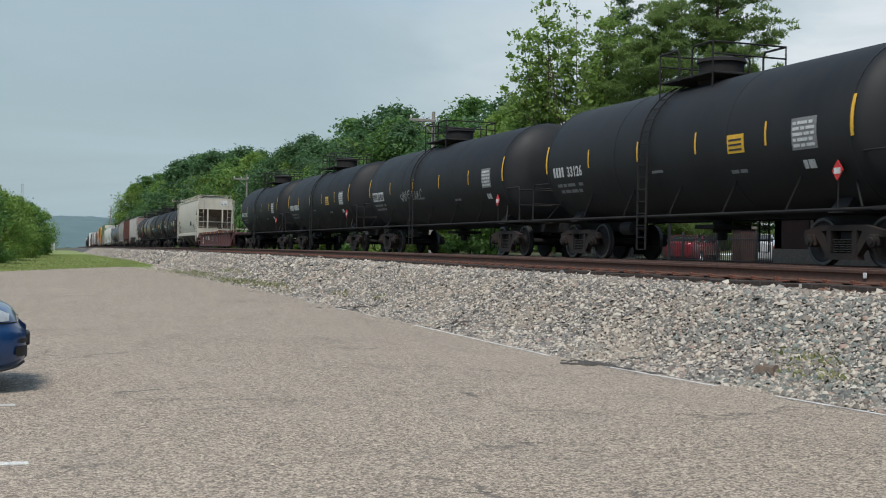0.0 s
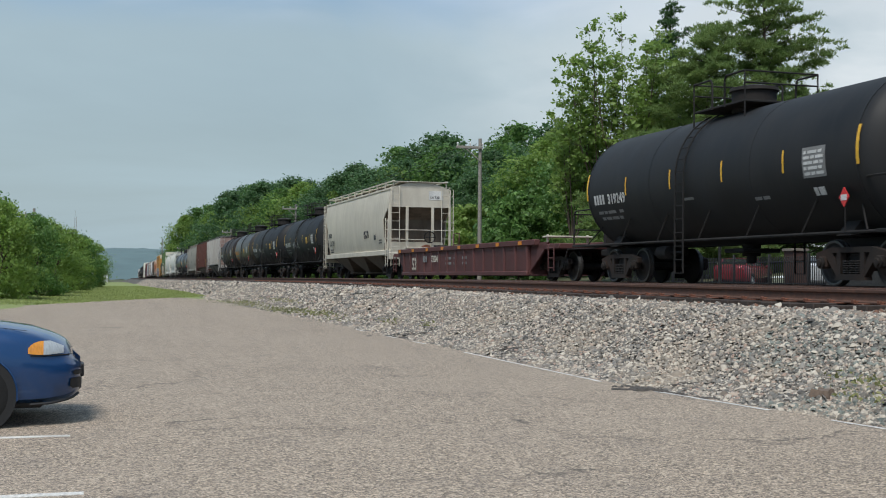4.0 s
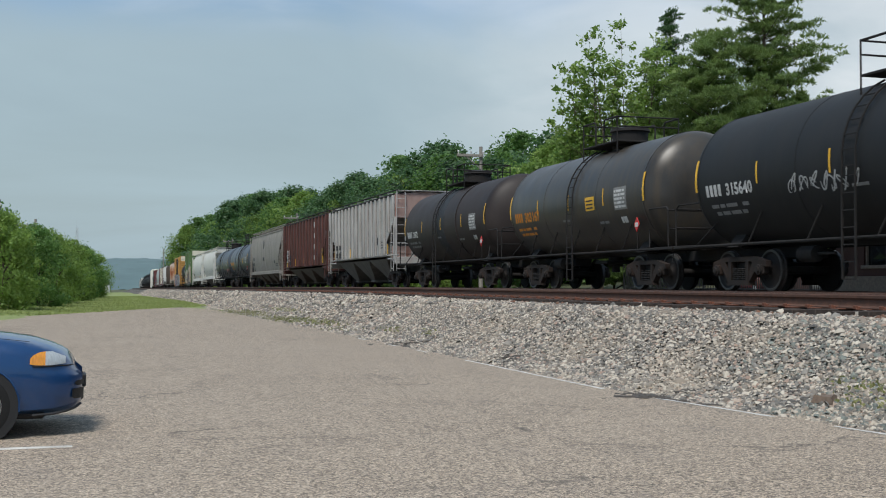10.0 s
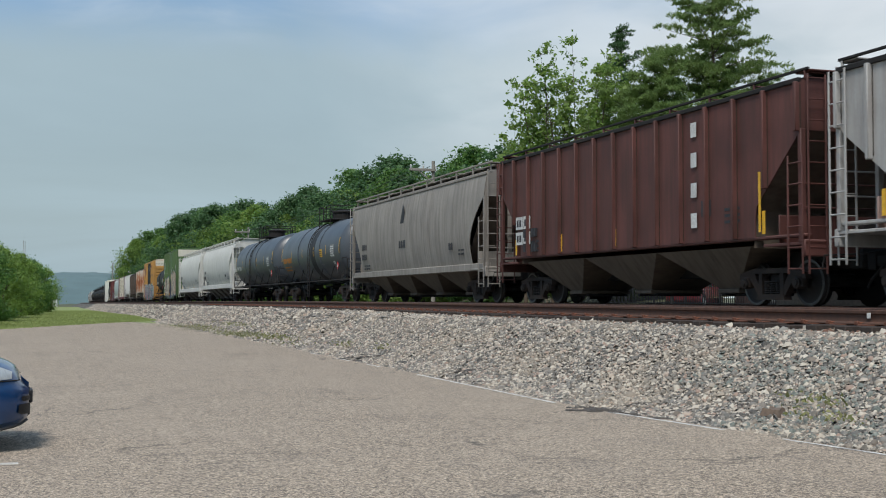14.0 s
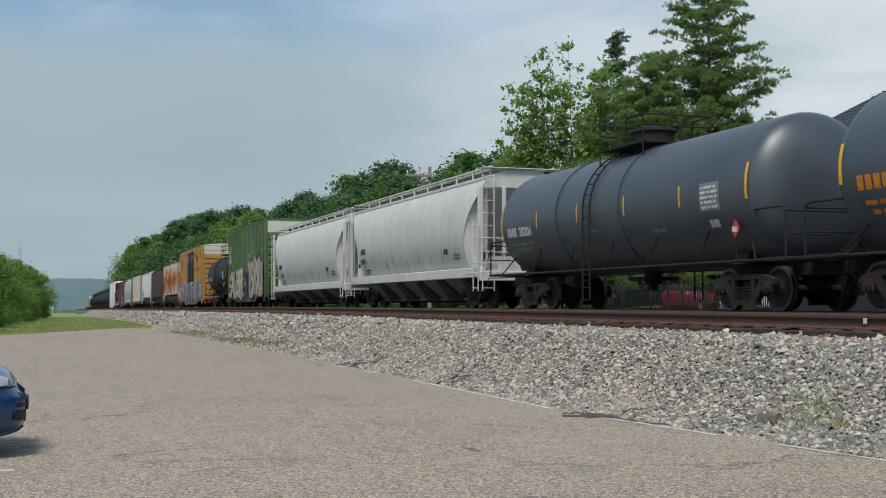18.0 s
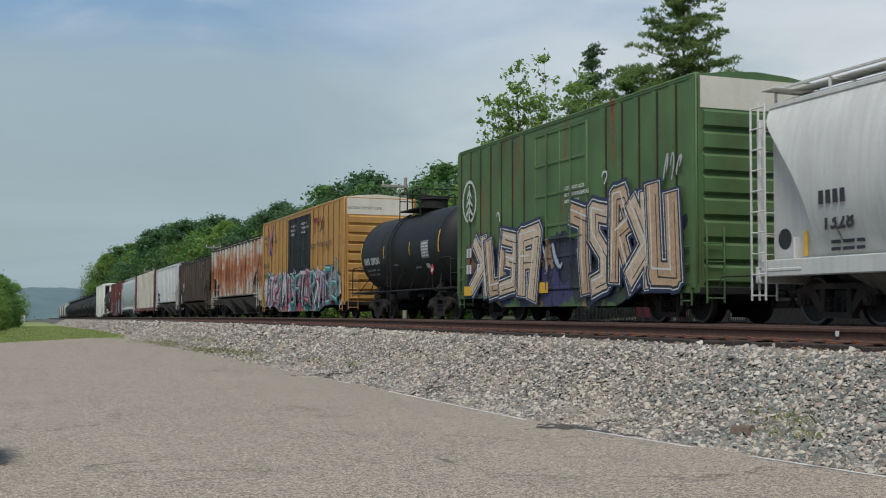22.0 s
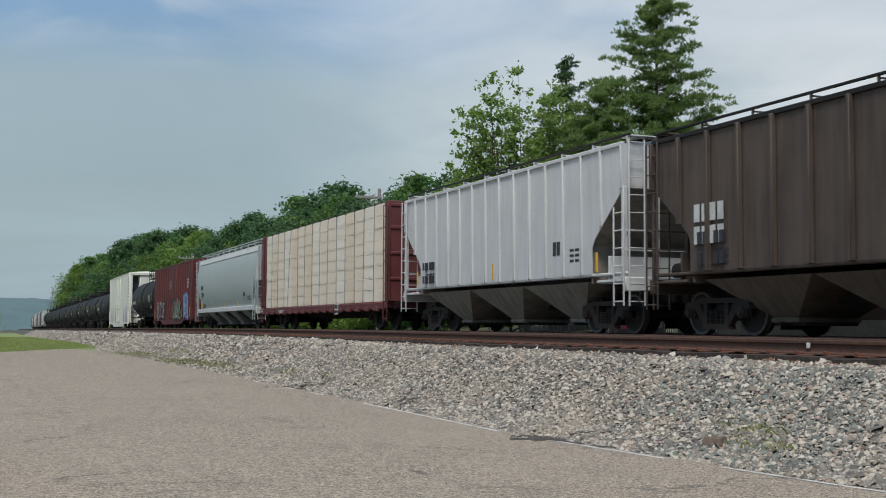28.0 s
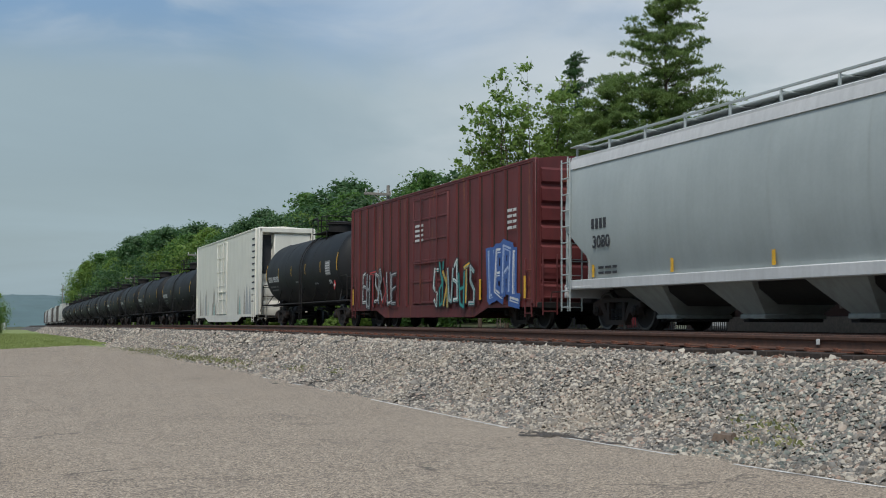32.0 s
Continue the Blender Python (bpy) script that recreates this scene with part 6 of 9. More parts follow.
def bulkhead_flat(front, rear):
    half, mid = (rear - front) / 2, (front + rear) / 2
    car = thing("bulkhead_flatcar", "red centre-beam flatcar with end bulkheads", "flatcar", "cars of the freight train", (TRACK_X, mid, RAIL_Z))
    part("deck", Shape().cbox(-1.5, 1.5, -half, half, 0.78, 1.0, 0.02), BULKRED, car)
    part("centre_sill", Shape().prism([(-half, 0.95), (half, 0.95), (half, 0.6), (half - 4, 0.55), (half - 5, 0.48), (-half + 5, 0.48), (-half + 4, 0.55), (-half, 0.6)], "x", -0.25, 0.25), UNDER, car)
    for s in (-1, 1):
        part("side_sill", Shape().cbox(s * 1.5 - 0.04, s * 1.5 + 0.06, -half, half, 0.73, 0.98, 0.02), BULKRED, car)
        for k in range(16):
            y = -half + 0.9 + (2 * half - 1.8) * k / 15
            part("winch", Shape().cbox(s * 1.55 - 0.06, s * 1.55 + 0.08, y - 0.14, y + 0.14, 0.68, 0.84, 0.02).cyl((s * 1.58, y - 0.2, 0.72), (s * 1.58, y + 0.2, 0.72), 0.05, 8), BULKRED, car)
        bh = part("bulkhead", Shape().cbox(-1.5, 1.5, s * half - 0.22, s * half + 0.22, 1.0, 4.55, 0.03), BULKRED, car, "red steel bulkhead")
        for x in (-1.5, -0.9, -0.3, 0.3, 0.9, 1.5):
            part("bulkhead_post", Shape().cbox(x - 0.06, x + 0.06, s * (half + 0.22) - 0.05, s * (half + 0.22) + 0.06, 1.0, 4.55, 0.02), BULKRED, bh)
        for z in (1.8, 2.7, 3.6, 4.4):
            part("bulkhead_beam", Shape().cbox(-1.5, 1.5, s * (half + 0.22) - 0.04, s * (half + 0.22) + 0.04, z - 0.06, z + 0.06, 0.02), BULKRED, bh)
        part("corner_ladder", ladder_shape(-1.58, s * (half + 0.1) - 0.2, s * (half + 0.1) + 0.2, 0.3, 4.4, 0.4), BULKRED, car)
        truck(car, s * (half - 2.0))
    bars("small_stencil", car, WHITE, -1.562, half - 3.2, 0.74, 0.14, (0.12,) * 6, 0.06)
    part("label_plate", Shape().box(-1.572, -1.564, -3.6, -3.12, 0.60, 1.02), WHITE, car, "white label plate with dark fields", smooth=0)
    bars("label_field", car, DARKMARK, -1.573, -3.15, 0.82, 0.15, (0.18, 0.18), 0.04)
    bars("label_field", car, DARKMARK, -1.573, -3.15, 0.64, 0.13, (0.18, 0.18), 0.04)
    couplers(car, -half - 0.35, half + 0.35)
    # the load
    load = thing("wrapped_lumber_load", "lumber packs in pale cream plastic wrap, stacked on the flatcar", "lumber", "", (TRACK_X, mid, RAIL_Z))
    cols, y0, y1 = 15, -half + 0.25, half - 0.25
    tiers = [1.02 + 3.5 * k / 8 for k in range(9)]
    random.seed(5)

    def bundle(h, seed):
        L = (y1 - y0) / cols - 0.001
        sh = Shape()
        rows = []
        ny, nzz = 16, 8
        for i in range(nzz + 1):
            r = []
            for j in range(ny + 1):
                u, v = j / ny, i / nzz
                e = min(u, 1 - u, v, 1 - v)
                x = -1.445 - 0.005 * min(1, e * 18) + 0.012 * noise.noise((u * 4, v * 1.5, h * 9 + seed)) + 0.007 * noise.noise((u * 9 + v * 5, v * 6 - u * 4, seed))
                r.append((x, (u - 0.5) * L, v * (h - 0.002)))
            rows.append(r)
        sh.sheet(rows)
        back = [[(1.42, y, z) for x, y, z in r] for r in rows]
        sh.sheet([r[::-1] for r in back])
        sh.sheet([rows[0], back[0]]).sheet([rows[-1], back[-1]])
        sh.sheet([[r[0] for r in rows], [r[0] for r in back]]).sheet([[r[-1] for r in rows], [r[-1] for r in back]])
        return sh
    kinds = [[bundle(tiers[t + 1] - tiers[t], 3.7 * q + t).mesh("bundle", (WRAP, WRAP_TAN, WRAP_WHITE)[q], 60) for t in range(8)] for q in range(3)]
    for c in range(cols):
        yc = y0 + (y1 - y0) * (c + 0.5) / cols
        for t in range(8):
            part("wrapped_pack", kinds[(0, 2, 0, 1, 2, 0, 0, 2, 1, 0, 1, 2, 0, 1, 2)[c]][t], None, load, at=(random.uniform(-0.005, 0.005), yc, tiers[t]))
        for t in range(1, 8):
            if random.random() < 0.85:
                L = (y1 - y0) / cols
                a, b = yc - L * random.uniform(0.25, 0.5), yc + L * random.uniform(0.3, 0.5)
                za, zb, w = tiers[t] + random.uniform(-0.05, 0.03), tiers[t] + random.uniform(-0.05, 0.03), random.uniform(0.0015, 0.0035)
                fold = Shape().prism([(a, za), (a + (b - a) * 0.35, za + (zb - za) * 0.3 - w), (b, zb), (a + (b - a) * 0.4, za + (zb - za) * 0.4 + w)], "x", -1.464, -1.450)
                part("pack_joint", fold, JOINT, load, smooth=0)
        if c:
            y = y0 + (y1 - y0) * c / cols
            lean = 0.55 if c == 11 else random.uniform(-0.08, 0.08)
            strap = Shape().prism([(y - 0.008, 4.56), (y + 0.008, 4.56), (y + lean + 0.008, 1.0), (y + lean - 0.008, 1.0)], "x", -1.49, -1.478).box(-1.475, 1.475, y - 0.008, y + 0.008, 4.56, 4.575)
            part("strap", strap, DARKMARK, load, "dark tie-down strap", smooth=0)
            part("strap_corner", Shape().cbox(-1.49, -1.40, y - 0.045, y + 0.045, 4.49, 4.585, 0.02), DARKMARK, load)
    return car, load


CARS = []


def roll(*cars):
    CARS.extend(cars)


def hopper_marks_logo(car, half, body, sill, ztop, side_x):
    """Tall leaf-shaped emblem and four dark marks on the taupe hopper."""
    z = sill + 2.0
    x = -side_x(z) - 0.012
    part("emblem", Shape().add([(x, 0.9, z - 0.3), (x, 0.45, z + 0.55), (x, 0.25, z + 0.2), (x, 0.6, z - 0.75)], [(0, 1, 2, 3)]), DARKMARK, car, "dark leaf-shaped emblem", smooth=0)
    bars("stencil", car, DARKMARK, -side_x(sill + 1.0) - 0.002, 1.0, sill + 0.85, 0.4, (0.2, 0.2, 0.26), 0.07, label="row of plain painted marks")


def hopper_marks_xl(car, half, body, sill, ztop, side_x):
    """White upright marks and white number boards on the maroon hopper."""
    x = -side_x(3) - 0.036
    for k in range(4):
        part("stencil", Shape().box(x - 0.006, x, -3.85, -3.62, ztop - 0.62 - 0.66 * k, ztop - 0.30 - 0.66 * k), WHITE, car, "white painted mark", smooth=0)
    for k in (0, 1):
        for j in (0, 1):
            part("number_board", Shape().box(x - 0.004, x, body - 1.75 - 0.55 * j, body - 1.25 - 0.55 * j, sill + 0.35 + 0.45 * k, sill + 0.72 + 0.45 * k), WHITE, car, "white painted panel", smooth=0)
            bars("stencil", car, DARKMARK, x - 0.004, body - 1.32 - 0.55 * j, sill + 0.43 + 0.45 * k, 0.2, (0.13, 0.13), 0.06)
    part("corner_stripe", Shape().box(x - 0.004, x, -body + 1.25, -body + 1.33, sill + 0.1, sill + 1.3), YELLOW, car, "yellow stripe", smooth=0)


def hopper_marks_brown(car, half, body, sill, ztop, side_x):
    x = -side_x(3) - 0.036
    for k in (0, 1):
        bars("stencil", car, WHITE, x, body - 1.6, sill + 1.0 - 0.45 * k, 0.36, (0.2, 0.2, 0.2, 0.2), 0.07)
    rows = [(x - 0.004, -body + 1.6, sill + 1.5), (x - 0.004, -body + 3.0, sill + 1.5), (x - 0.004, -body + 2.8, sill + 2.6), (x - 0.004, -body + 1.4, sill + 2.6)]
    part("emblem_panel", Shape().add(rows, [(0, 1, 2, 3)]), MAROON, car, "faded slanted emblem panel", smooth=0)
    part("emblem", Shape().tube([(x - 0.02, -body + 2.8, sill + 1.6), (x - 0.02, -body + 1.7, sill + 2.2), (x - 0.02, -body + 2.7, sill + 2.4), (x - 0.02, -body + 1.65, sill + 2.55)], 0.04, 5), FADED, car)


def scrawl(car, half, body, sill, ztop, side_x):
    sh = Shape()
    for k in range(4):
        pts = []
        for i in range(6):
            a = i / 5 * 4.6 + k * 1.7
            z = sill + 0.85 + 0.18 * math.sin(a)
            pts.append((-side_x(z) - 0.01, -2.6 - 0.24 * k - 0.10 * math.cos(a), z))
        sh.tube(pts, 0.022, 4)
    part("sprayed_scrawl", sh, DARKMARK, car, "dark sprayed scrawl")
    board = part("number_board", Shape().cbox(0.42, 1.12, -body - 0.012, -body + 0.01, ztop - 0.5, ztop - 0.08, 0.004), WHITE, car, "white number board on the end wall")
    part("running_number", lettering("121720", 0.16, DARKMARK, 0.004), None, board, at=Matrix.Translation((0.46, -body - 0.016, ztop - 0.44)) @ pose(0, 0, 0, 90, 0, 0))


WHITE_CUT = 1.45


def white_marks(car, half, body, sill, ztop, side_x):
    """Corner plates with round openings, and short dark scuffs along the foot of the white sides."""
    for s in (-1, 1):
        for e in (-1, 1):
            rows = []
            for k in range(13):
                z = sill - 0.02 + (ztop - 0.34 - sill) * k / 12
                u = max(0.0, (ztop - 0.3 - z) / (ztop - 0.3 - sill))
                edge = half - 0.15 - WHITE_CUT * math.sin(min(1, u * 1.25) * math.pi / 2)
                rows.append([(e * (side_x(z) - 0.012), s * edge, z), (e * 1.19, s * max(edge, half - 0.75), z), (e * 1.19, s * (half - 0.16), z)])
            inner = [[(x - e * 0.02, y, z) for x, y, z in r[::-1]] for r in rows]
            plate = part("corner_plate", Shape().sheet(rows).sheet(inner), OFFWHITE, car, "white corner plate with a round opening", smooth=30)
            part("round_opening", Shape().lathe([(e * 1.195 - 0.003, 0.02), (e * 1.195 - 0.003, 0.2), (e * 1.195 + 0.003, 0.2), (e * 1.195 + 0.003, 0.02)], "x", 20, (0, s * (half - 0.5), sill + 0.42)), DARKMARK, plate)
    rng = random.Random(int(ztop * 100 + half * 10))
    for k in range(9):
        y = -body + 2.2 + (2 * body - 4.4) * k / 8 + rng.uniform(-0.3, 0.3)
        z0, z1, lean = sill + rng.uniform(0.1, 0.3), sill + rng.uniform(0.55, 1.0), rng.uniform(-0.12, 0.12)
        rows = []
        for i in range(5):
            z = z0 + (z1 - z0) * i / 4
            w = 0.03 * (1 - 0.7 * abs(i / 2 - 1))
            rows.append([(-side_x(z) - 0.009, y + lean * i / 4 - w, z), (-side_x(z) - 0.009, y + lean * i / 4 + w, z)])
        part("scuff", Shape().sheet(rows), SEAMGREY, car, "dark scuff at a seam", smooth=0)


def yellow_marks(car, half, W, sill, eave):
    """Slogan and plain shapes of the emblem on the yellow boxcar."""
    x = -W - 0.093
    f = lambda z: -W - 0.096
    mural(car, f, -half + 0.5, half - 0.9, sill + 0.0, sill + 1.55, (SPRAY_PINK, SPRAY_LILAC, SPRAY_PINK, SPRAY_WHITE, SPRAY_LILAC), SPRAY_PINK, SPRAY_WHITE, 81, 14, "abstract pink and lilac mural")
    rim = ((SPRAY_NAVY, 0.10),)
    sprayed_glyphs(car, -W - 0.125, -half + 0.6, half - 1.2, sill - 0.02, sill + 1.5, 15, 5, (SPRAY_TEAL, SPRAY_PINK, SPRAY_RED, SPRAY_TEAL, SPRAY_WHITE, SPRAY_LILAC, SPRAY_TEAL), rim, "teal, pink and white sprayed glyphs", 0.20, None, SPRAY_WHITE)
    sprayed(car, lambda z: -W - 0.225, -half + 0.9, half - 1.8, sill + 0.05, sill + 1.3, SPRAY_RED, None, 83, 12, 0.07)
    x = -W - 0.104
    me = lettering("Railcar Pooling Experts", 0.40, DARKMARK)
    part("slogan", me, None, car, "black painted slogan", at=Matrix.Translation((x, -half + 5.55, 3.2)) @ pose(0, 0, 0, 90, 0, -90))
    em = Shape().box(x - 0.004, x, -half + 4.55, -half + 4.75, 3.85, 4.55).box(x - 0.004, x, -half + 3.9, -half + 5.0, 4.35, 4.55)
    part("emblem", em, EMBLEM_BRICK, car, "brick red emblem shape", smooth=0)
    part("emblem", Shape().add([(x - 0.004, -half + 3.8, 4.55), (x - 0.004, -half + 3.65, 4.55), (x - 0.004, -half + 3.1, 3.85), (x - 0.004, -half + 3.25, 3.85)], [(0, 1, 2, 3)]), EMBLEM_BRICK, car, smooth=0)
    part("emblem", Shape().add([(x - 0.005, -half + 3.1, 4.55), (x - 0.005, -half + 3.25, 4.55), (x - 0.005, -half + 3.8, 3.85), (x - 0.005, -half + 3.65, 3.85)], [(0, 1, 2, 3)]), DARKMARK, car, smooth=0)
    y = half - 2.1
    for k, (mat, w0, w1) in enumerate(((CROSS_ORANGE, -0.16, 0.10), (CROSS_BLUE, 0.08, 0.24))):
        for e in (-1, 1):
            o = 0.003 * k + 0.001 * e
            part("cross_emblem", Shape().add([(x - 0.004 - o, y + e * (0.5 + w0), 4.85), (x - 0.004 - o, y + e * (0.5 + w1), 4.85), (x - 0.004 - o, y - e * (0.5 - w1), 3.25), (x - 0.004 - o, y - e * (0.5 - w0), 3.25)], [(0, 1, 2, 3)]), mat, car, "orange and blue crossed emblem", smooth=0)

    def words(text, size, mat, xx, yy, zz, label):
        part("notice", lettering(text, size, mat, 0.004), None, car, label, at=Matrix.Translation((xx, yy, zz)) @ pose(0, 0, 0, 90, 0, -90))
    for k, (a, b) in enumerate((("next", "any"), ("load", "road"))):
        words(a, 0.34, DARKMARK, x - 0.005, half - 0.62, 4.2 - 0.33 * k, "small black slogan")
        words(b, 0.34, DARKMARK, x - 0.005, half - 2.95, 4.2 - 0.33 * k, "small black slogan")
    for k, (a, b) in enumerate((("CLOSE THIS DOOR", "CLOSE AND LOCK"), ("BEFORE CLOSING", "BOTH DOORS BEFORE"), ("MAIN DOOR", "MOVING CAR"))):
        words(a, 0.155, WHITE, -W - 0.09, 1.62, 4.42 - 0.2 * k, "white notice on the door")
        words(b, 0.155, WHITE, -W - 0.09, -0.5, 4.42 - 0.2 * k, "white notice on the door")
    bars("stencil", car, DARKMARK, x, half - 0.6, 2.62, 0.26, (0.17, 0.17, -0.1, 0.17, 0.17), 0.1)
    number(car, "661758", 0.44, DARKMARK, half - 0.6, 2.1, x=x)
    me = lettering("EXCESS HEIGHT CAR", 0.16, DARKMARK)
    part("notice", me, None, car, "small black lettering on the white band", at=Matrix.Translation((-W + 0.08, -half - 0.053, eave - 0.5)) @ pose(0, 0, 0, 90, 0, 0))


def green_marks(car, half, W, sill, eave):
    x = -W - 0.095
    f = lambda z: -W - 0.10
    rim = ((SPRAY_NAVY, 0.36), (SPRAY_WHITE, 0.18), (DARKMARK, 0.12))
    sprayed_glyphs(car, -W - 0.104, half - 5.6, half - 1.2, sill + 0.1, sill + 1.65, 4, 3, (SPRAY_SAND, SPRAY_TAN, SPRAY_SAND), rim, "tan sprayed glyphs with white and navy rims", 0.40, DARKMARK, SPRAY_WHITE)
    sprayed_glyphs(car, -W - 0.104, -half + 0.8, -half + 5.5, sill + 0.15, sill + 1.95, 5, 1, (SPRAY_TAN, SPRAY_SAND), rim, "tan sprayed glyphs with white and navy rims", 0.50, DARKMARK, SPRAY_WHITE)
    sprayed(car, f, -0.9, 1.1, sill + 0.5, sill + 1.5, SPRAY_GREY, SPRAY_BLUE, 73, 2, 0.08)
    sprayed(car, f, -half + 3.6, -half + 4.0, 3.1, 3.7, SPRAY_WHITE, None, 77, 1, 0.05)
    sprayed(car, f, half - 3.4, half - 3.1, 2.75, 3.2, SPRAY_WHITE, None, 78, 1, 0.05)
    sprayed(car, f, -half + 0.4, -half + 1.2, 3.0, 3.7, SPRAY_GREY, None, 74, 3, 0.05)
    x = -W - 0.104
    yc = half - 1.0
    ring = Shape().sheet([[(x, yc + 0.56 * q * math.cos(a), 3.62 + 0.66 * q * math.sin(a)) for q in (0.86, 1.0)] for a in np.linspace(-1.3, 4.5, 33)])
    part("ring_emblem", ring, EMBLEM_WHITE, car, "worn white ring emblem with a fir", smooth=0)
    fir = Shape()
    for z, w in ((3.28, 0.30), (3.56, 0.25), (3.82, 0.18)):
        for e in (-1, 1):
            fir.add([(x, yc + e * 0.05, z), (x, yc + e * w, z - 0.13), (x, yc + e * w, z - 0.05), (x, yc + e * 0.05, z + 0.17)], [(0, 1, 2, 3)])
    fir.add([(x - 0.001, yc - 0.04, 3.02), (x - 0.001, yc + 0.04, 3.02), (x - 0.001, yc + 0.03, 4.12), (x - 0.001, yc - 0.03, 4.12)], [(0, 1, 2, 3)])
    part("fir_emblem", fir, EMBLEM_WHITE, car, smooth=0)
    for k, text in enumerate(("CLOSE AND LOCK", "BOTH DOORS BEFORE", "MOVING CAR")):
        part("notice", lettering(text, 0.13, WHITE, 0.004), None, car, "white notice on the door", at=Matrix.Translation((-W - 0.089, -0.75, 3.35 - 0.17 * k)) @ pose(0, 0, 0, 90, 0, -90))
    bars("stencil", car, WHITE, x, half - 0.8, 1.9, 0.28, (0.15, 0.15), 0.08)
    bars("stencil", car, WHITE, x, half - 0.8, 1.4, 0.28, (0.15, 0.15, -0.3, 0.15, 0.15), 0.08)
    for y in (half - 0.9, 0.5, -half + 0.9):
        part("reflector", Shape().box(x - 0.006, x, y - 0.3, y + 0.3, sill + 0.02, sill + 0.3), YELLOW, car, "yellow reflective patch", smooth=0)


SPRAY_BLUE = plain("spray_blue", (0.05, 0.12, 0.36), 0.5, grain=20.0)
SPRAY_PALEBLUE = plain("spray_pale_blue", (0.38, 0.46, 0.62), 0.5, grain=12.0)
SPRAY_NAVY = plain("spray_navy", (0.022, 0.028, 0.075), 0.5, grain=12.0)
SPRAY_WHITE = plain("spray_white", (0.66, 0.66, 0.63), 0.55, grain=12.0, vary=0.2)
EMBLEM_WHITE = plain("worn_emblem_white", (0.58, 0.58, 0.54), 0.6, grain=25.0, vary=0.3, dirt=(0.25, 0.3, 0.2))
EMBLEM_BRICK = plain("brick_red_emblem", (0.27, 0.055, 0.025), 0.6, grain=14.0)
SPRAY_TAN = plain("spray_tan", (0.52, 0.34, 0.205), 0.5, grain=10.0)
SPRAY_SAND = plain("spray_sand", (0.60, 0.45, 0.31), 0.5, grain=10.0)
SPRAY_BROWN = plain("spray_brown", (0.30, 0.18, 0.10), 0.5, grain=10.0)
CROSS_BLUE = plain("emblem_blue", (0.06, 0.07, 0.22), 0.55, grain=14.0)
CROSS_ORANGE = plain("emblem_orange", (0.55, 0.17, 0.08), 0.55, grain=14.0)
SPRAY_TEAL = plain("spray_teal", (0.03, 0.27, 0.25), 0.5, grain=12.0)
SPRAY_PINK = plain("spray_pink", (0.60, 0.47, 0.53), 0.5, grain=10.0)
SPRAY_LILAC = plain("spray_lilac", (0.36, 0.30, 0.44), 0.5, grain=10.0)
SPRAY_RED = plain("spray_red", (0.42, 0.05, 0.09), 0.5, grain=12.0)
SPRAY_GREY = plain("spray_grey", (0.45, 0.45, 0.45), 0.6, grain=12.0)


def red_marks(car, half, W, sill, eave):
    x = -W - 0.09
    f = lambda z: -W - 0.092
    sprayed_glyphs(car, -W - 0.104, half - 5.4, half - 1.5, sill + 0.1, sill + 1.25, 8, 2, (SPRAY_WHITE, SPRAY_GREY, REDMARK), ((DARKMARK, 0.10),), "pale sprayed glyphs with dark rims", 0.2, DARKMARK)
    sprayed_glyphs(car, -W - 0.104, -half + 3.8, -half + 7.3, sill + 0.05, sill + 1.25, 8, 4, (SPRAY_WHITE, SPRAY_TEAL, YELLOW, SPRAY_GREY), ((DARKMARK, 0.10),), "white, teal and yellow sprayed glyphs", 0.24, SPRAY_TEAL)
    sprayed_glyphs(car, -W - 0.104, -half + 0.9, -half + 3.0, sill + 0.2, sill + 1.6, 4, 6, (SPRAY_PALEBLUE, SPRAY_WHITE), ((SPRAY_BLUE, 0.30),), "pale blue sprayed glyphs on blue", 0.24, SPRAY_BLUE)
    for y in (half - 0.3, half - 3.5, -half + 3.5, -half + 0.5):
        part("reflector", Shape().box(x - 0.006, x, y - 0.06, y + 0.06, sill + 0.15, sill + 0.75), YELLOW, car, "yellow reflective stripe", smooth=0)
    for k in range(4):
        bars("small_stencil", car, WHITE, x, -half + 1.6, 3.2 - 0.16 * k, 0.08, (0.3, 0.3), 0.05)
        bars("small_stencil", car, WHITE, -W - 0.08, 0.9, 3.3 - 0.16 * k, 0.08, (0.4, 0.3), 0.05)


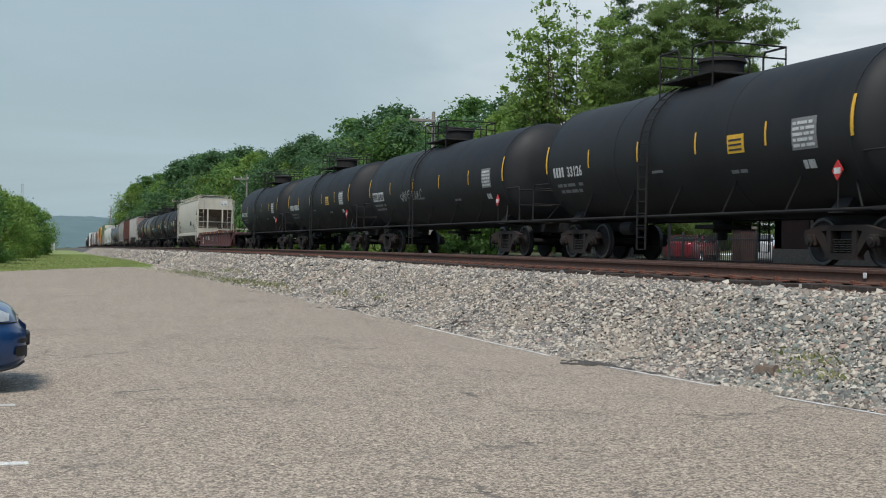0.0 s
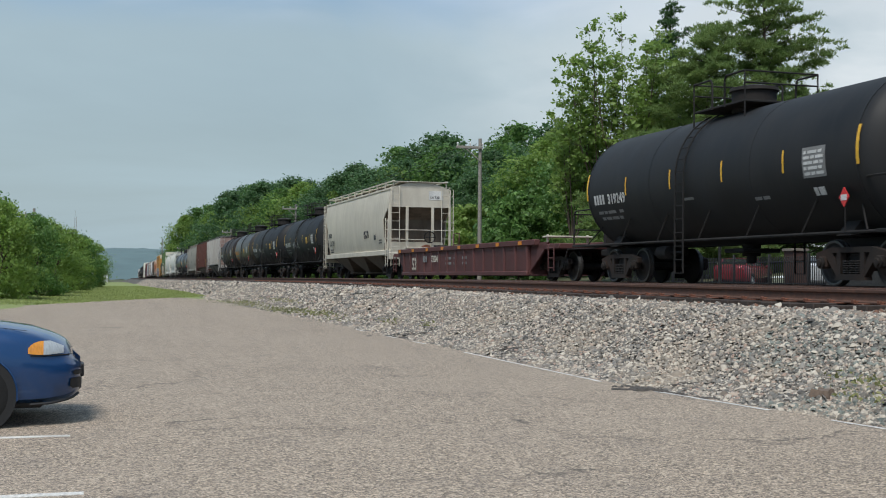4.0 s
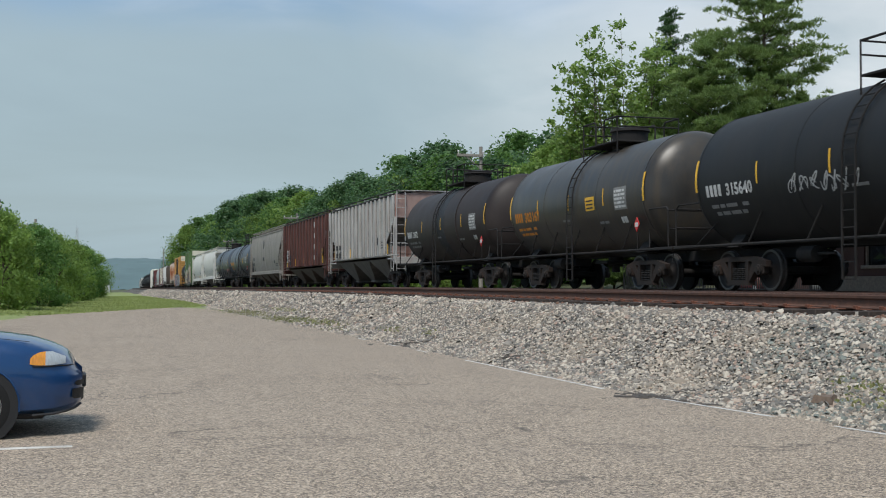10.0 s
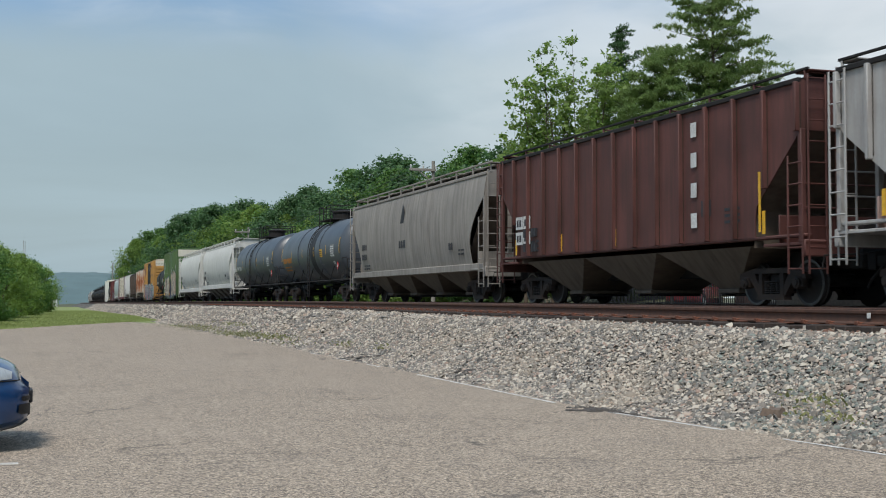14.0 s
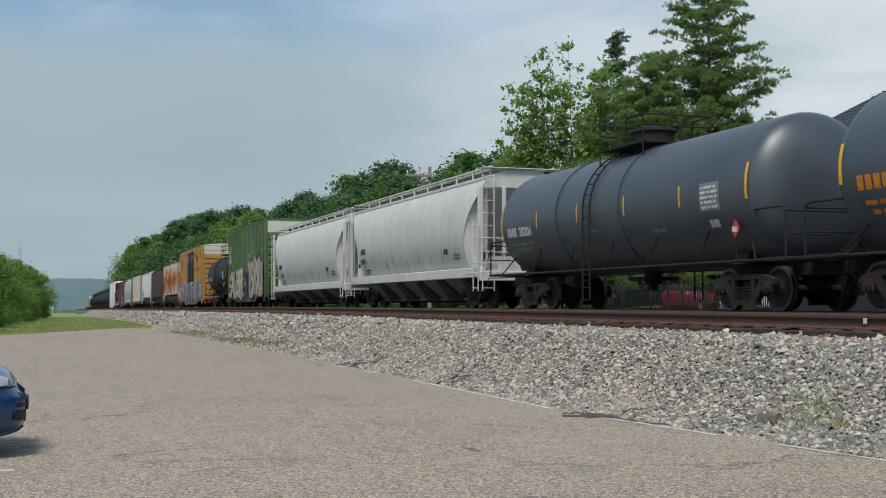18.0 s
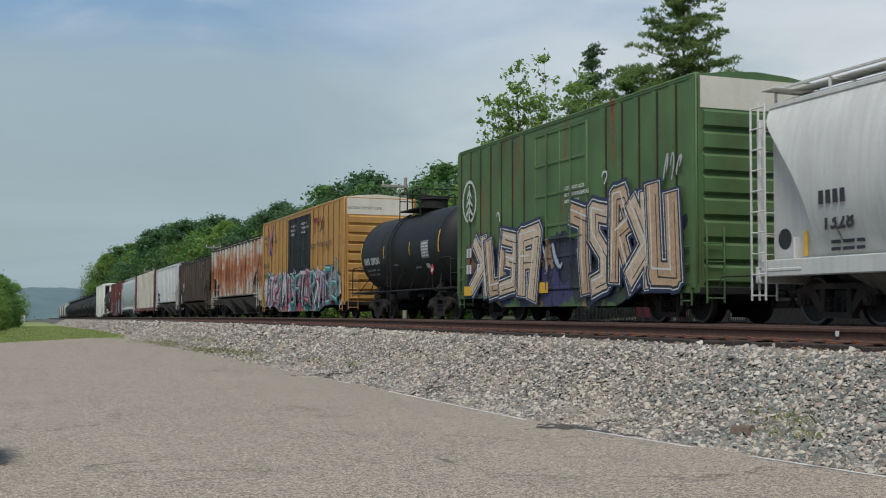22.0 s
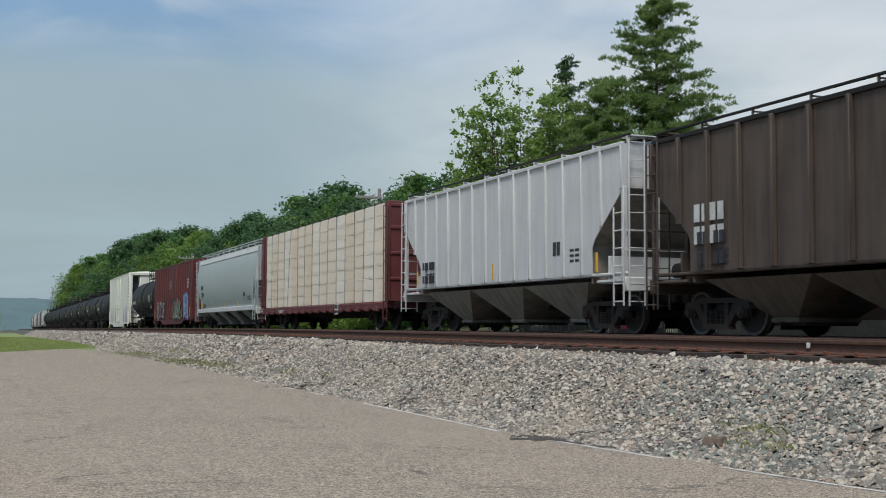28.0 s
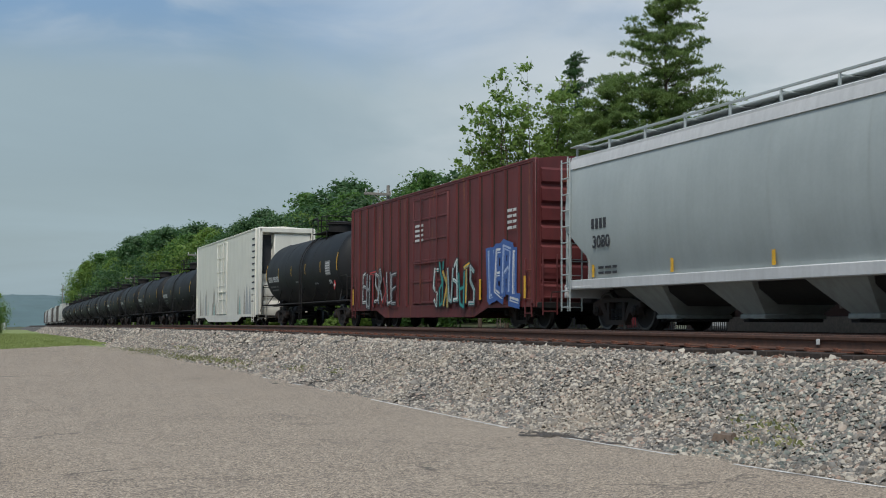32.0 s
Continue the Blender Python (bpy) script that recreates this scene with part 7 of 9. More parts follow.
def reefer_marks(car, half, W, sill, eave):
    for k in range(26):
        rng = random.Random(900 + k)
        y = -half + 1.2 + (2 * half - 2.6) * rng.random()
        w, h = rng.uniform(0.1, 0.35), rng.uniform(0.5, 1.9)
        pts = [(y - w, sill + 0.05), (y + w, sill + 0.05), (y + w * 0.7, sill + h * 0.6), (y + w * 0.2, sill + h), (y - w * 0.3, sill + h * 0.8)]
        x = -W - 0.032 - 0.0005 * k
        part("scuff", Shape().add([(x, a, b) for a, b in pts], [(0, 1, 2, 3, 4)]), (SCUFF, SCUFF, SPRAY_GREY, SCUFF_TEAL)[k % 4], car, "scraped grey patch", smooth=0)
    part("end_recess", Shape().cbox(-1.32, -0.72, -half - 0.12, -half - 0.05, eave - 2.4, eave - 0.3, 0.04), DARKMARK, car, "dark opening in the end wall")
    part("cooling_unit", Shape().cbox(-0.68, 1.3, -half - 0.5, -half - 0.05, eave - 2.6, eave - 0.25, 0.06), REEFER, car, "white cooling unit on the end wall")
    part("unit_window", Shape().cbox(0.15, 0.5, -half - 0.515, -half - 0.49, eave - 1.1, eave - 0.85, 0.01), DARKMARK, car)
    for k in range(11):
        part("side_louver", Shape().cbox(-W - 0.05, -W - 0.02, -half + 0.18, -half + 0.78, sill + 0.7 + 0.33 * k, sill + 0.78 + 0.33 * k, 0.008), DARKMARK, car)
    part("end_hood", Shape().cbox(-1.5, 1.5, -half - 0.6, -half, eave - 0.25, eave + 0.05, 0.05), REEFER, car)
    for x in (-1.42, 1.42):
        part("end_pillar", Shape().cbox(x - 0.1, x + 0.1, -half - 0.6, -half - 0.05, sill, eave, 0.03), REEFER, car)


def build_train():
    roll(tank_car(0.2, 14.6, "black tank car with a top platform", BLACK, hatch=0.35))
    roll(tank_car(16.6, 30.7, "long black tank car with yellow stripes and white stencils", BLACK, hatch=0.52, rad=1.61, zc=2.56, square=0.30, digits="33126"))
    roll(tank_car(32.8, 48.7, "black tank car with white number panels and a pale scrawl", BLACK, hatch=0.55, white_box=True, tagged_side=True, digits="2423"))
    roll(tank_car(51.0, 65.0, "black tank car with a yellow notice plate", BLACK, hatch=0.5, square=0.33))
    roll(tank_car(67.0, 80.3, "black tank car with a white row of marks", BLACK, hatch=0.5, digits="319249"))
    roll(well_car(82.0, 101.6, 84.4, 99.6))
    roll(hopper_car(102.2, 117.1, "beige covered hopper with curved sides and grimy bays", BEIGE, True, eave=4.2, bays=3, details=scrawl, digits="121720", reflect=None, bay_paint=BAYBROWN, cut=0.85, end_drop=0.85, bite=0.55, gear=RUST))
    roll(tank_car(119.0, 131.7, "black tank car with a white sprayed scrawl", BLACK, hatch=0.52, square=0.30, tagged_side=True, digits="315633"))
    roll(tank_car(133.9, 147.9, "black tank car streaked with pale paint", BLACK, hatch=0.5, square=0.28, tagged_side=True, digits="315640"))
    roll(tank_car(149.4, 160.3, "grimy dark grey tank car with orange marks", GREYTANK, hatch=0.42, marks=ORANGE, square=0.36, stripes=5, mark_size=0.3, digits="303167"))
    roll(tank_car(161.8, 173.7, "dull brownish black tank car", BROWNBLACK, hatch=0.5, stripes=5, rings=(-2.0,), digits="2682", spill=True))
    roll(hopper_car(175.1, 189.75, "light grey ribbed covered hopper with rust at its end", LIGHTGREY, False, eave=4.25, sill=1.50, bays=3, ribs=18, reflect=4, cap=UNDER, bay_paint=BLUEGREY, cut=1.5, end_drop=1.05, bite=1.1, end_paint=PINKRUST))
    roll(hopper_car(190.6, 205.8, "maroon ribbed covered hopper with white marks", MAROON, False, eave=4.28, sill=1.36, bays=3, ribs=15, reflect=5, cap=UNDER, bay_paint=BAYBROWN, details=hopper_marks_xl, cut=1.5, end_drop=0.95, bite=1.4))
    roll(hopper_car(207.0, 223.4, "dirty taupe covered hopper with a leaf emblem", TAUPE, True, eave=4.15, sill=1.25, bays=4, details=hopper_marks_logo, bay_paint=BAYBROWN))
    roll(tank_car(224.9, 239.2, "blue-black tank car with orange marks and banded shell", BLUEBLACK, hatch=0.42, marks=ORANGE, square=0.30, rings=(-2.6, 2.3), spill=True))
    roll(tank_car(240.9, 255.0, "dark blue-grey tank car with two shell bands", BLUEBLACK, hatch=0.5, rings=(-1.0, 2.6), stripes=6, digits="28206"))
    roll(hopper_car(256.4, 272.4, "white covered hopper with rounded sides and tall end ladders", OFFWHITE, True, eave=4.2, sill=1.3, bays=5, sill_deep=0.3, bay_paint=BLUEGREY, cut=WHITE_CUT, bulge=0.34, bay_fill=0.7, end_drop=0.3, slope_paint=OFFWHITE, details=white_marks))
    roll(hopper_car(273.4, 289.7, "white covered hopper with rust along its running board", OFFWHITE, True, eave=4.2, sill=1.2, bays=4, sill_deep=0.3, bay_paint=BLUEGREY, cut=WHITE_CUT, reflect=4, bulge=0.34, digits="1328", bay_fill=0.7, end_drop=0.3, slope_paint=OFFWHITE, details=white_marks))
    roll(box_car(291.7, 305.2, "green boxcar with a white roof end and tan sprayed murals", GREENBOX, eave=5.25, sill=0.72, posts=17, doors=(-0.4, 3.1), leaves=1, end_white=CREAM, details=green_marks, roof_paint=GREENBOX))
    roll(tank_car(306.7, 316.8, "short black tank car with sagging low ends", BLACK, hatch=0.5, rad=1.48, zc=2.5, stripes=4, belly=True, digits="209260"))
    roll(box_car(318.4, 334.4, "yellow boxcar with black double doors and a pink mural", YELLOWBOX, eave=5.1, sill=0.66, posts=18, doors=(-0.1, 4.35), door_paint=DOORBLACK, leaves=2, end_white=CREAM, end_ribs=9, details=yellow_marks, roof_paint=CREAM))
    roll(hopper_car(335.6, 350.9, "white ribbed covered hopper heavily streaked with orange rust", RUSTY, False, eave=4.40, sill=1.38, bays=3, ribs=16, cap=UNDER, bay_paint=BAYPALE, cut=1.75, end_drop=1.2, bite=1.05, end_paint=RUSTY))
    roll(hopper_car(352.8, 366.5, "dark brown ribbed covered hopper with a slanted emblem", BROWN, False, eave=4.12, sill=1.28, bays=3, ribs=14, cap=UNDER, bay_paint=BAYBROWN, details=hopper_marks_brown, cut=1.4, end_drop=1.0, bite=1.1))
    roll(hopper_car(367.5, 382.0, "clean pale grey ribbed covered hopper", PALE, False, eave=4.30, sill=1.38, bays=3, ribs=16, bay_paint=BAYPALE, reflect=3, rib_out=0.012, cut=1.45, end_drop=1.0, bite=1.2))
    roll(*bulkhead_flat(383.8, 402.1))
    roll(hopper_car(403.8, 420.3, "smooth blue-grey covered hopper with a white top edge", COOLGREY, True, eave=4.24, sill=1.2, bays=4, low_paint=PALE, bay_paint=BAYCOOL, cap=PALE, reflect=5, digits="3080", bulge=0.22, end_drop=1.75, cut=1.0, bite=0.75, end_paint=PALE, eave_tall=0.26, bay_fill=0.55))
    roll(box_car(421.9, 438.1, "dark red boxcar with sprayed marks along its foot", REDBOX, eave=4.5, sill=0.66, posts=18, doors=(-0.4, 3.2), leaves=1, end_ribs=7, details=red_marks))
    roll(tank_car(439.6, 453.3, "black tank car between the red and white cars", BLACK, hatch=0.4))
    roll(box_car(455.4, 473.0, "white refrigerator car with grimy lower walls", REEFER, eave=5.1, sill=0.55, posts=0, doors=(0.2, 3.0), leaves=1, end_ribs=5, name="refrigerator_car", category="refrigerator car", details=reefer_marks))
    first = tank_car(475.2, 489.3, "black tank car in a long row of tank cars", BLACK, hatch=0.5, placard=False, panel=False, stripes=4, plain_trucks=True)
    roll(first)
    y = first.location.y
    for k in range(1, 11):
        roll(copy_thing(first, Matrix.Translation((TRACK_X, y + 16.3 * k, RAIL_Z))))
    y += 16.3 * 11
    pale = hopper_car(y - 7.5, y + 7.5, "pale covered hopper near the far end of the train", OFFWHITE, True, eave=4.3, bays=3)
    dark = hopper_car(y + 9.0, y + 24.0, "brown covered hopper near the far end of the train", BROWN, False, eave=4.1, bays=3)
    roll(pale, dark)
    for k, src in ((2, pale), (3, dark), (4, pale), (5, pale), (6, dark), (7, pale), (8, dark)):
        roll(copy_thing(src, Matrix.Translation((TRACK_X, y + 16.6 * k, RAIL_Z))))


build_train()


# ---- vegetation ----
BARK = plain("bark", (0.10, 0.075, 0.055), 0.95, grain=20.0, vary=0.4, bump=0.6)
LEAF = make_leaf("broad_leaf", (0.062, 0.145, 0.028), (0.17, 0.31, 0.075))
LEAF_LIGHT = make_leaf("young_leaf", (0.13, 0.22, 0.035), (0.28, 0.40, 0.10), 0.45)
LEAF_DEEP = make_leaf("deep_leaf", (0.042, 0.105, 0.034), (0.115, 0.22, 0.078))
LEAF_MIX = make_leaf("mixed_leaf", (0.12, 0.215, 0.036), (0.29, 0.415, 0.095), 0.45)
NEEDLE = make_leaf("pine_needle", (0.115, 0.20, 0.055), (0.30, 0.40, 0.125), 0.45)
# distance haze is mixed into this leaf colour as a blue-grey tint
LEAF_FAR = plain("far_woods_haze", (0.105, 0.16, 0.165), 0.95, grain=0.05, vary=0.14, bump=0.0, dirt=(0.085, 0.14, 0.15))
BLOSSOM = make_leaf("blossom", (0.25, 0.30, 0.08), (0.62, 0.64, 0.36), 0.35)


def leaf_cloud(points, normals, size, seed, lean=0.7):
    """Bent leaf clumps, one at each point, as arrays of vertices and faces."""
    rng = np.random.default_rng(seed)
    n = len(points)
    d = normals + lean * rng.normal(0, 1, (n, 3))
    d /= np.linalg.norm(d, axis=1)[:, None] + 1e-9
    a = np.cross(d, rng.normal(0, 1, (n, 3)))
    a /= np.linalg.norm(a, axis=1)[:, None] + 1e-9
    b = np.cross(d, a)
    s = size * np.exp(rng.normal(0, 0.3, n))[:, None]
    p = points
    v = np.stack([p - a * s * 0.9, p - b * s * 0.5 + d * s * 0.15, p + a * s, p + b * s * 0.55 + d * s * 0.15, p + a * s * 0.1 + b * s * 1.0 - d * s * 0.1], 1)
    v = v.reshape(-1, 3)
    k = 5 * np.arange(n)[:, None]
    f = np.concatenate([k + np.array([0, 1, 2]), k + np.array([0, 2, 3]), k + np.array([0, 3, 4])], 0)
    return v, f


def mesh_from(name, v, f, material):
    me = bpy.data.meshes.new(name)
    me.vertices.add(len(v))
    me.vertices.foreach_set("co", np.ascontiguousarray(v, dtype=np.float64).ravel())
    me.loops.add(f.size)
    me.loops.foreach_set("vertex_index", np.ascontiguousarray(f, dtype=np.int32).ravel())
    me.polygons.add(len(f))
    me.polygons.foreach_set("loop_start", np.arange(0, f.size, 3, dtype=np.int32))
    me.update(calc_edges=True)
    me.materials.append(material)
    return me


def broad_tree(name, label, height, width, seed, leaf, count=5000, size=0.30, low=0.25, lumps=26, limbs=9, sparse=0.0, group="", category="tree", spiky=0.0):
    """A tree of its own: trunk with limbs, and a crown of leaf clumps in uneven lumps."""
    rng = np.random.default_rng(seed)
    tree = thing(name, label, category, group)
    tr = Shape()
    r0 = 0.016 * height + 0.02
    pts = [Vector((0.15 * math.sin(k * 1.3 + seed) * k / 6, 0.15 * math.cos(k * 1.7 + seed) * k / 6, height * 0.8 * k / 6 - (0.3 if k == 0 else 0))) for k in range(7)]
    for k in range(6):
        tr.cyl(pts[k], pts[k + 1], r0 * (1 - k / 6.5), 8, r0 * (1 - (k + 1) / 6.5), caps=False)
    centres = []
    for i in range(lumps):
        u = rng.uniform(0, 1)
        z = height * (low + (0.97 - low) * u)
        prof = math.sin(math.pi * min(1, 0.12 + 0.88 * u) ** 0.8) ** 0.7
        a = i * 2.4 + rng.uniform(-0.5, 0.5)
        r = width / 2 * prof * rng.uniform(0.35, 0.85)
        centres.append((r * math.cos(a), r * math.sin(a), z, width * rng.uniform(0.07, 0.20) * (0.6 + 0.4 * prof)))
    for i in range(limbs):
        c = centres[i * len(centres) // limbs]
        base = pts[min(5, max(1, int(c[2] / height * 6) - 1))]
        mid = (base + Vector(c[:3])) / 2 + Vector((0, 0, -0.05 * height))
        tr.cyl(base, mid, r0 * 0.35, 5, r0 * 0.22, caps=False)
        tr.cyl(mid, c[:3], r0 * 0.22, 5, r0 * 0.06, caps=False)
    part("trunk", tr, BARK, tree)
    per = count // lumps
    P, N = [], []
    for x, y, z, r in centres:
        d = rng.normal(0, 1, (per, 3))
        d /= np.linalg.norm(d, axis=1)[:, None]
        rr = r * (rng.uniform(0.3, 1, per) ** 0.4 * np.where(rng.uniform(0, 1, per) < 0.10, 1.3, 1.0))[:, None] * (1 + 0.35 * np.sin(7 * d[:, :1] + seed) * np.sin(5 * d[:, 1:2]))
        if spiky:
            rr = rr * np.where(rng.uniform(0, 1, (per, 1)) < spiky, rng.uniform(1.15, 1.65, (per, 1)), 1.0)
        q = d * rr * np.array([1, 1, 0.75])
        P.append(q + np.array([x, y, z]))
        N.append(d)
    v, f = leaf_cloud(np.concatenate(P), np.concatenate(N) * (1 - sparse), size, seed + 1)
    part("crown", mesh_from("crown", v, f, leaf), None, tree)
    return tree


def needle_cloud(points, normals, length, seed):
    """Tufts of slim needles, four at each point, fanned round the direction given."""
    rng = np.random.default_rng(seed)
    p = np.repeat(points, 4, 0)
    d = np.repeat(normals, 4, 0) + 0.75 * rng.normal(0, 1, (len(p), 3))
    d /= np.linalg.norm(d, axis=1)[:, None] + 1e-9
    a = np.cross(d, rng.normal(0, 1, (len(p), 3)))
    a /= np.linalg.norm(a, axis=1)[:, None] + 1e-9
    s = length * np.exp(rng.normal(0, 0.25, len(p)))[:, None]
    v = np.stack([p - a * s * 0.16 - d * s * 0.3, p + a * s * 0.16 - d * s * 0.3, p + d * s], 1).reshape(-1, 3)
    return v, np.arange(len(v)).reshape(-1, 3)


def pine_tree(label, height, width, seed, count=9000, size=0.22, bare=0.12, whorls=15, gap=0.0, name="pine_tree", slope=0.75, droop=0.0, needles=None):
    """A conifer: straight trunk, layered boughs, each ending in soft flat pads of needle tufts."""
    rng = np.random.default_rng(seed)
    tree = thing(name, label, "tree")
    tr = Shape().cyl((0, 0, -0.3), (0, 0, height * 0.97), 0.014 * height, 9, 0.02)
    pads = []
    n = whorls * 6
    for w in range(n):
        u = (w / (n - 1)) ** 0.9
        z = height * (bare + (0.97 - bare) * u) + rng.normal(0, 0.012 * height)
        a = w * 2.4 + rng.uniform(-0.4, 0.4)
        L = (width / 2 * (1 - u) ** slope + (0.12 if droop else 0.25)) * rng.uniform(0.6, 1.15)
        rise = rng.uniform(0.10, 0.62) - droop
        side = np.array([-math.sin(a), math.cos(a), 0.0])
        out = np.array([math.cos(a), math.sin(a), rise])
        root = np.array([0.0, 0.0, min(z, height * 0.97)])
        tr.cyl(tuple(root), tuple(root + out * L * 0.9), 0.02 + 0.006 * L, 4, 0.008, caps=False)
        for t in np.arange(0.2, 1.01, 0.16):
            for s in (-1, 0, 1):
                if rng.uniform() < gap:
                    continue
                c = root + out * L * t * rng.uniform(0.9, 1.08) + side * s * L * (0.10 + 0.20 * t) * rng.uniform(0.5, 1.2)
                r = (0.055 * width * (0.45 + 0.55 * (1 - u)) + 0.16 * (0.3 + 0.7 * (1 - u))) * rng.uniform(0.5, 1.15)
                pads.append((c + np.array([0, 0, 0.10 * r + rng.normal(0, 0.1)]), r))
    vol = np.array([r ** 2 for c, r in pads])
    per = np.maximum(4, (count * vol / vol.sum()).astype(int))
    P, N = [], []
    for (c, r), n in zip(pads, per):
        d = rng.normal(0, 1, (n, 3))
        d /= np.linalg.norm(d, axis=1)[:, None]
        d[:, 2] = np.where(d[:, 2] < -0.25, -0.4 * d[:, 2], d[:, 2])
        P.append(c + d * (r * rng.uniform(0.55, 1.0, n) ** 0.6)[:, None] * np.array([1.0, 1.0, 0.62]))
        N.append(d * np.array([0.8, 0.8, 1.0]) + np.array([0, 0, 0.35]))
    part("trunk", tr, BARK, tree)
    v, f = needle_cloud(np.concatenate(P), np.concatenate(N), size, seed + 2)
    part("crown", mesh_from("crown", v, f, needles or NEEDLE), None, tree)
    return tree


def slender_tree(label, height, width, seed, leaf, stems=7, group=""):
    """A young open tree: thin rising stems, short twigs, and loose bunches of leaves along them."""
    rng = np.random.default_rng(seed)
    tree = thing("young_tree", label, "tree", group)
    tr = Shape().cyl((0, 0, -0.3), (0, 0, height * 0.35), 0.13, 8, 0.08)
    P = []
    for k in range(stems):
        a = k * 2.4 + rng.uniform(-0.4, 0.4)
        base = np.array([0, 0, height * rng.uniform(0.12, 0.34)])
        reach = width / 2 * rng.uniform(0.35, 1.0)
        tip = np.array([reach * math.cos(a), reach * math.sin(a), height * rng.uniform(0.68, 1.0) * (1.0 - 0.18 * reach / width)])
        mid = base + (tip - base) * np.array([0.62, 0.62, 0.45])
        line = [base + (mid - base) * t / 4 for t in range(4)] + [mid + (tip - mid) * t / 6 for t in range(7)]
        for i in range(len(line) - 1):
            tr.cyl(tuple(line[i]), tuple(line[i + 1]), 0.055 * (1 - i / 11), 5, 0.055 * (1 - (i + 1) / 11), caps=False)
        for i in range(4, len(line)):
            for _ in range(4):
                d = rng.normal(0, 1, 3) * np.array([1, 1, 0.45]) + np.array([0, 0, 0.5])
                d /= np.linalg.norm(d)
                L = rng.uniform(0.35, 1.25) * (1.15 - 0.6 * i / len(line))
                end = line[i] + d * L
                tr.cyl(tuple(line[i]), tuple(end), 0.016, 3, 0.006, caps=False)
                n = rng.integers(6, 17)
                P.append(end + rng.normal(0, 0.17, (n, 3)) + np.array([0, 0, 0.05]))
                P.append(line[i] + d * L * rng.uniform(0.4, 0.9, (5, 1)) + rng.normal(0, 0.10, (5, 3)))
    part("trunk", tr, BARK, tree)
    P = np.concatenate(P)
    v, f = leaf_cloud(P, np.tile([0.0, -0.3, 0.7], (len(P), 1)), 0.115, seed + 1, 0.8)
    part("crown", mesh_from("crown", v, f, leaf), None, tree)
    return tree


def put_tree(ob, x, y, z, turn=0.0, size=1.0):
    ob.matrix_basis = pose(x, y, z, 0, 0, turn) @ Matrix.Scale(size, 4)
    return ob


def polar(az, dist):
    return dist * math.sin(radians(az)), dist * math.cos(radians(az))


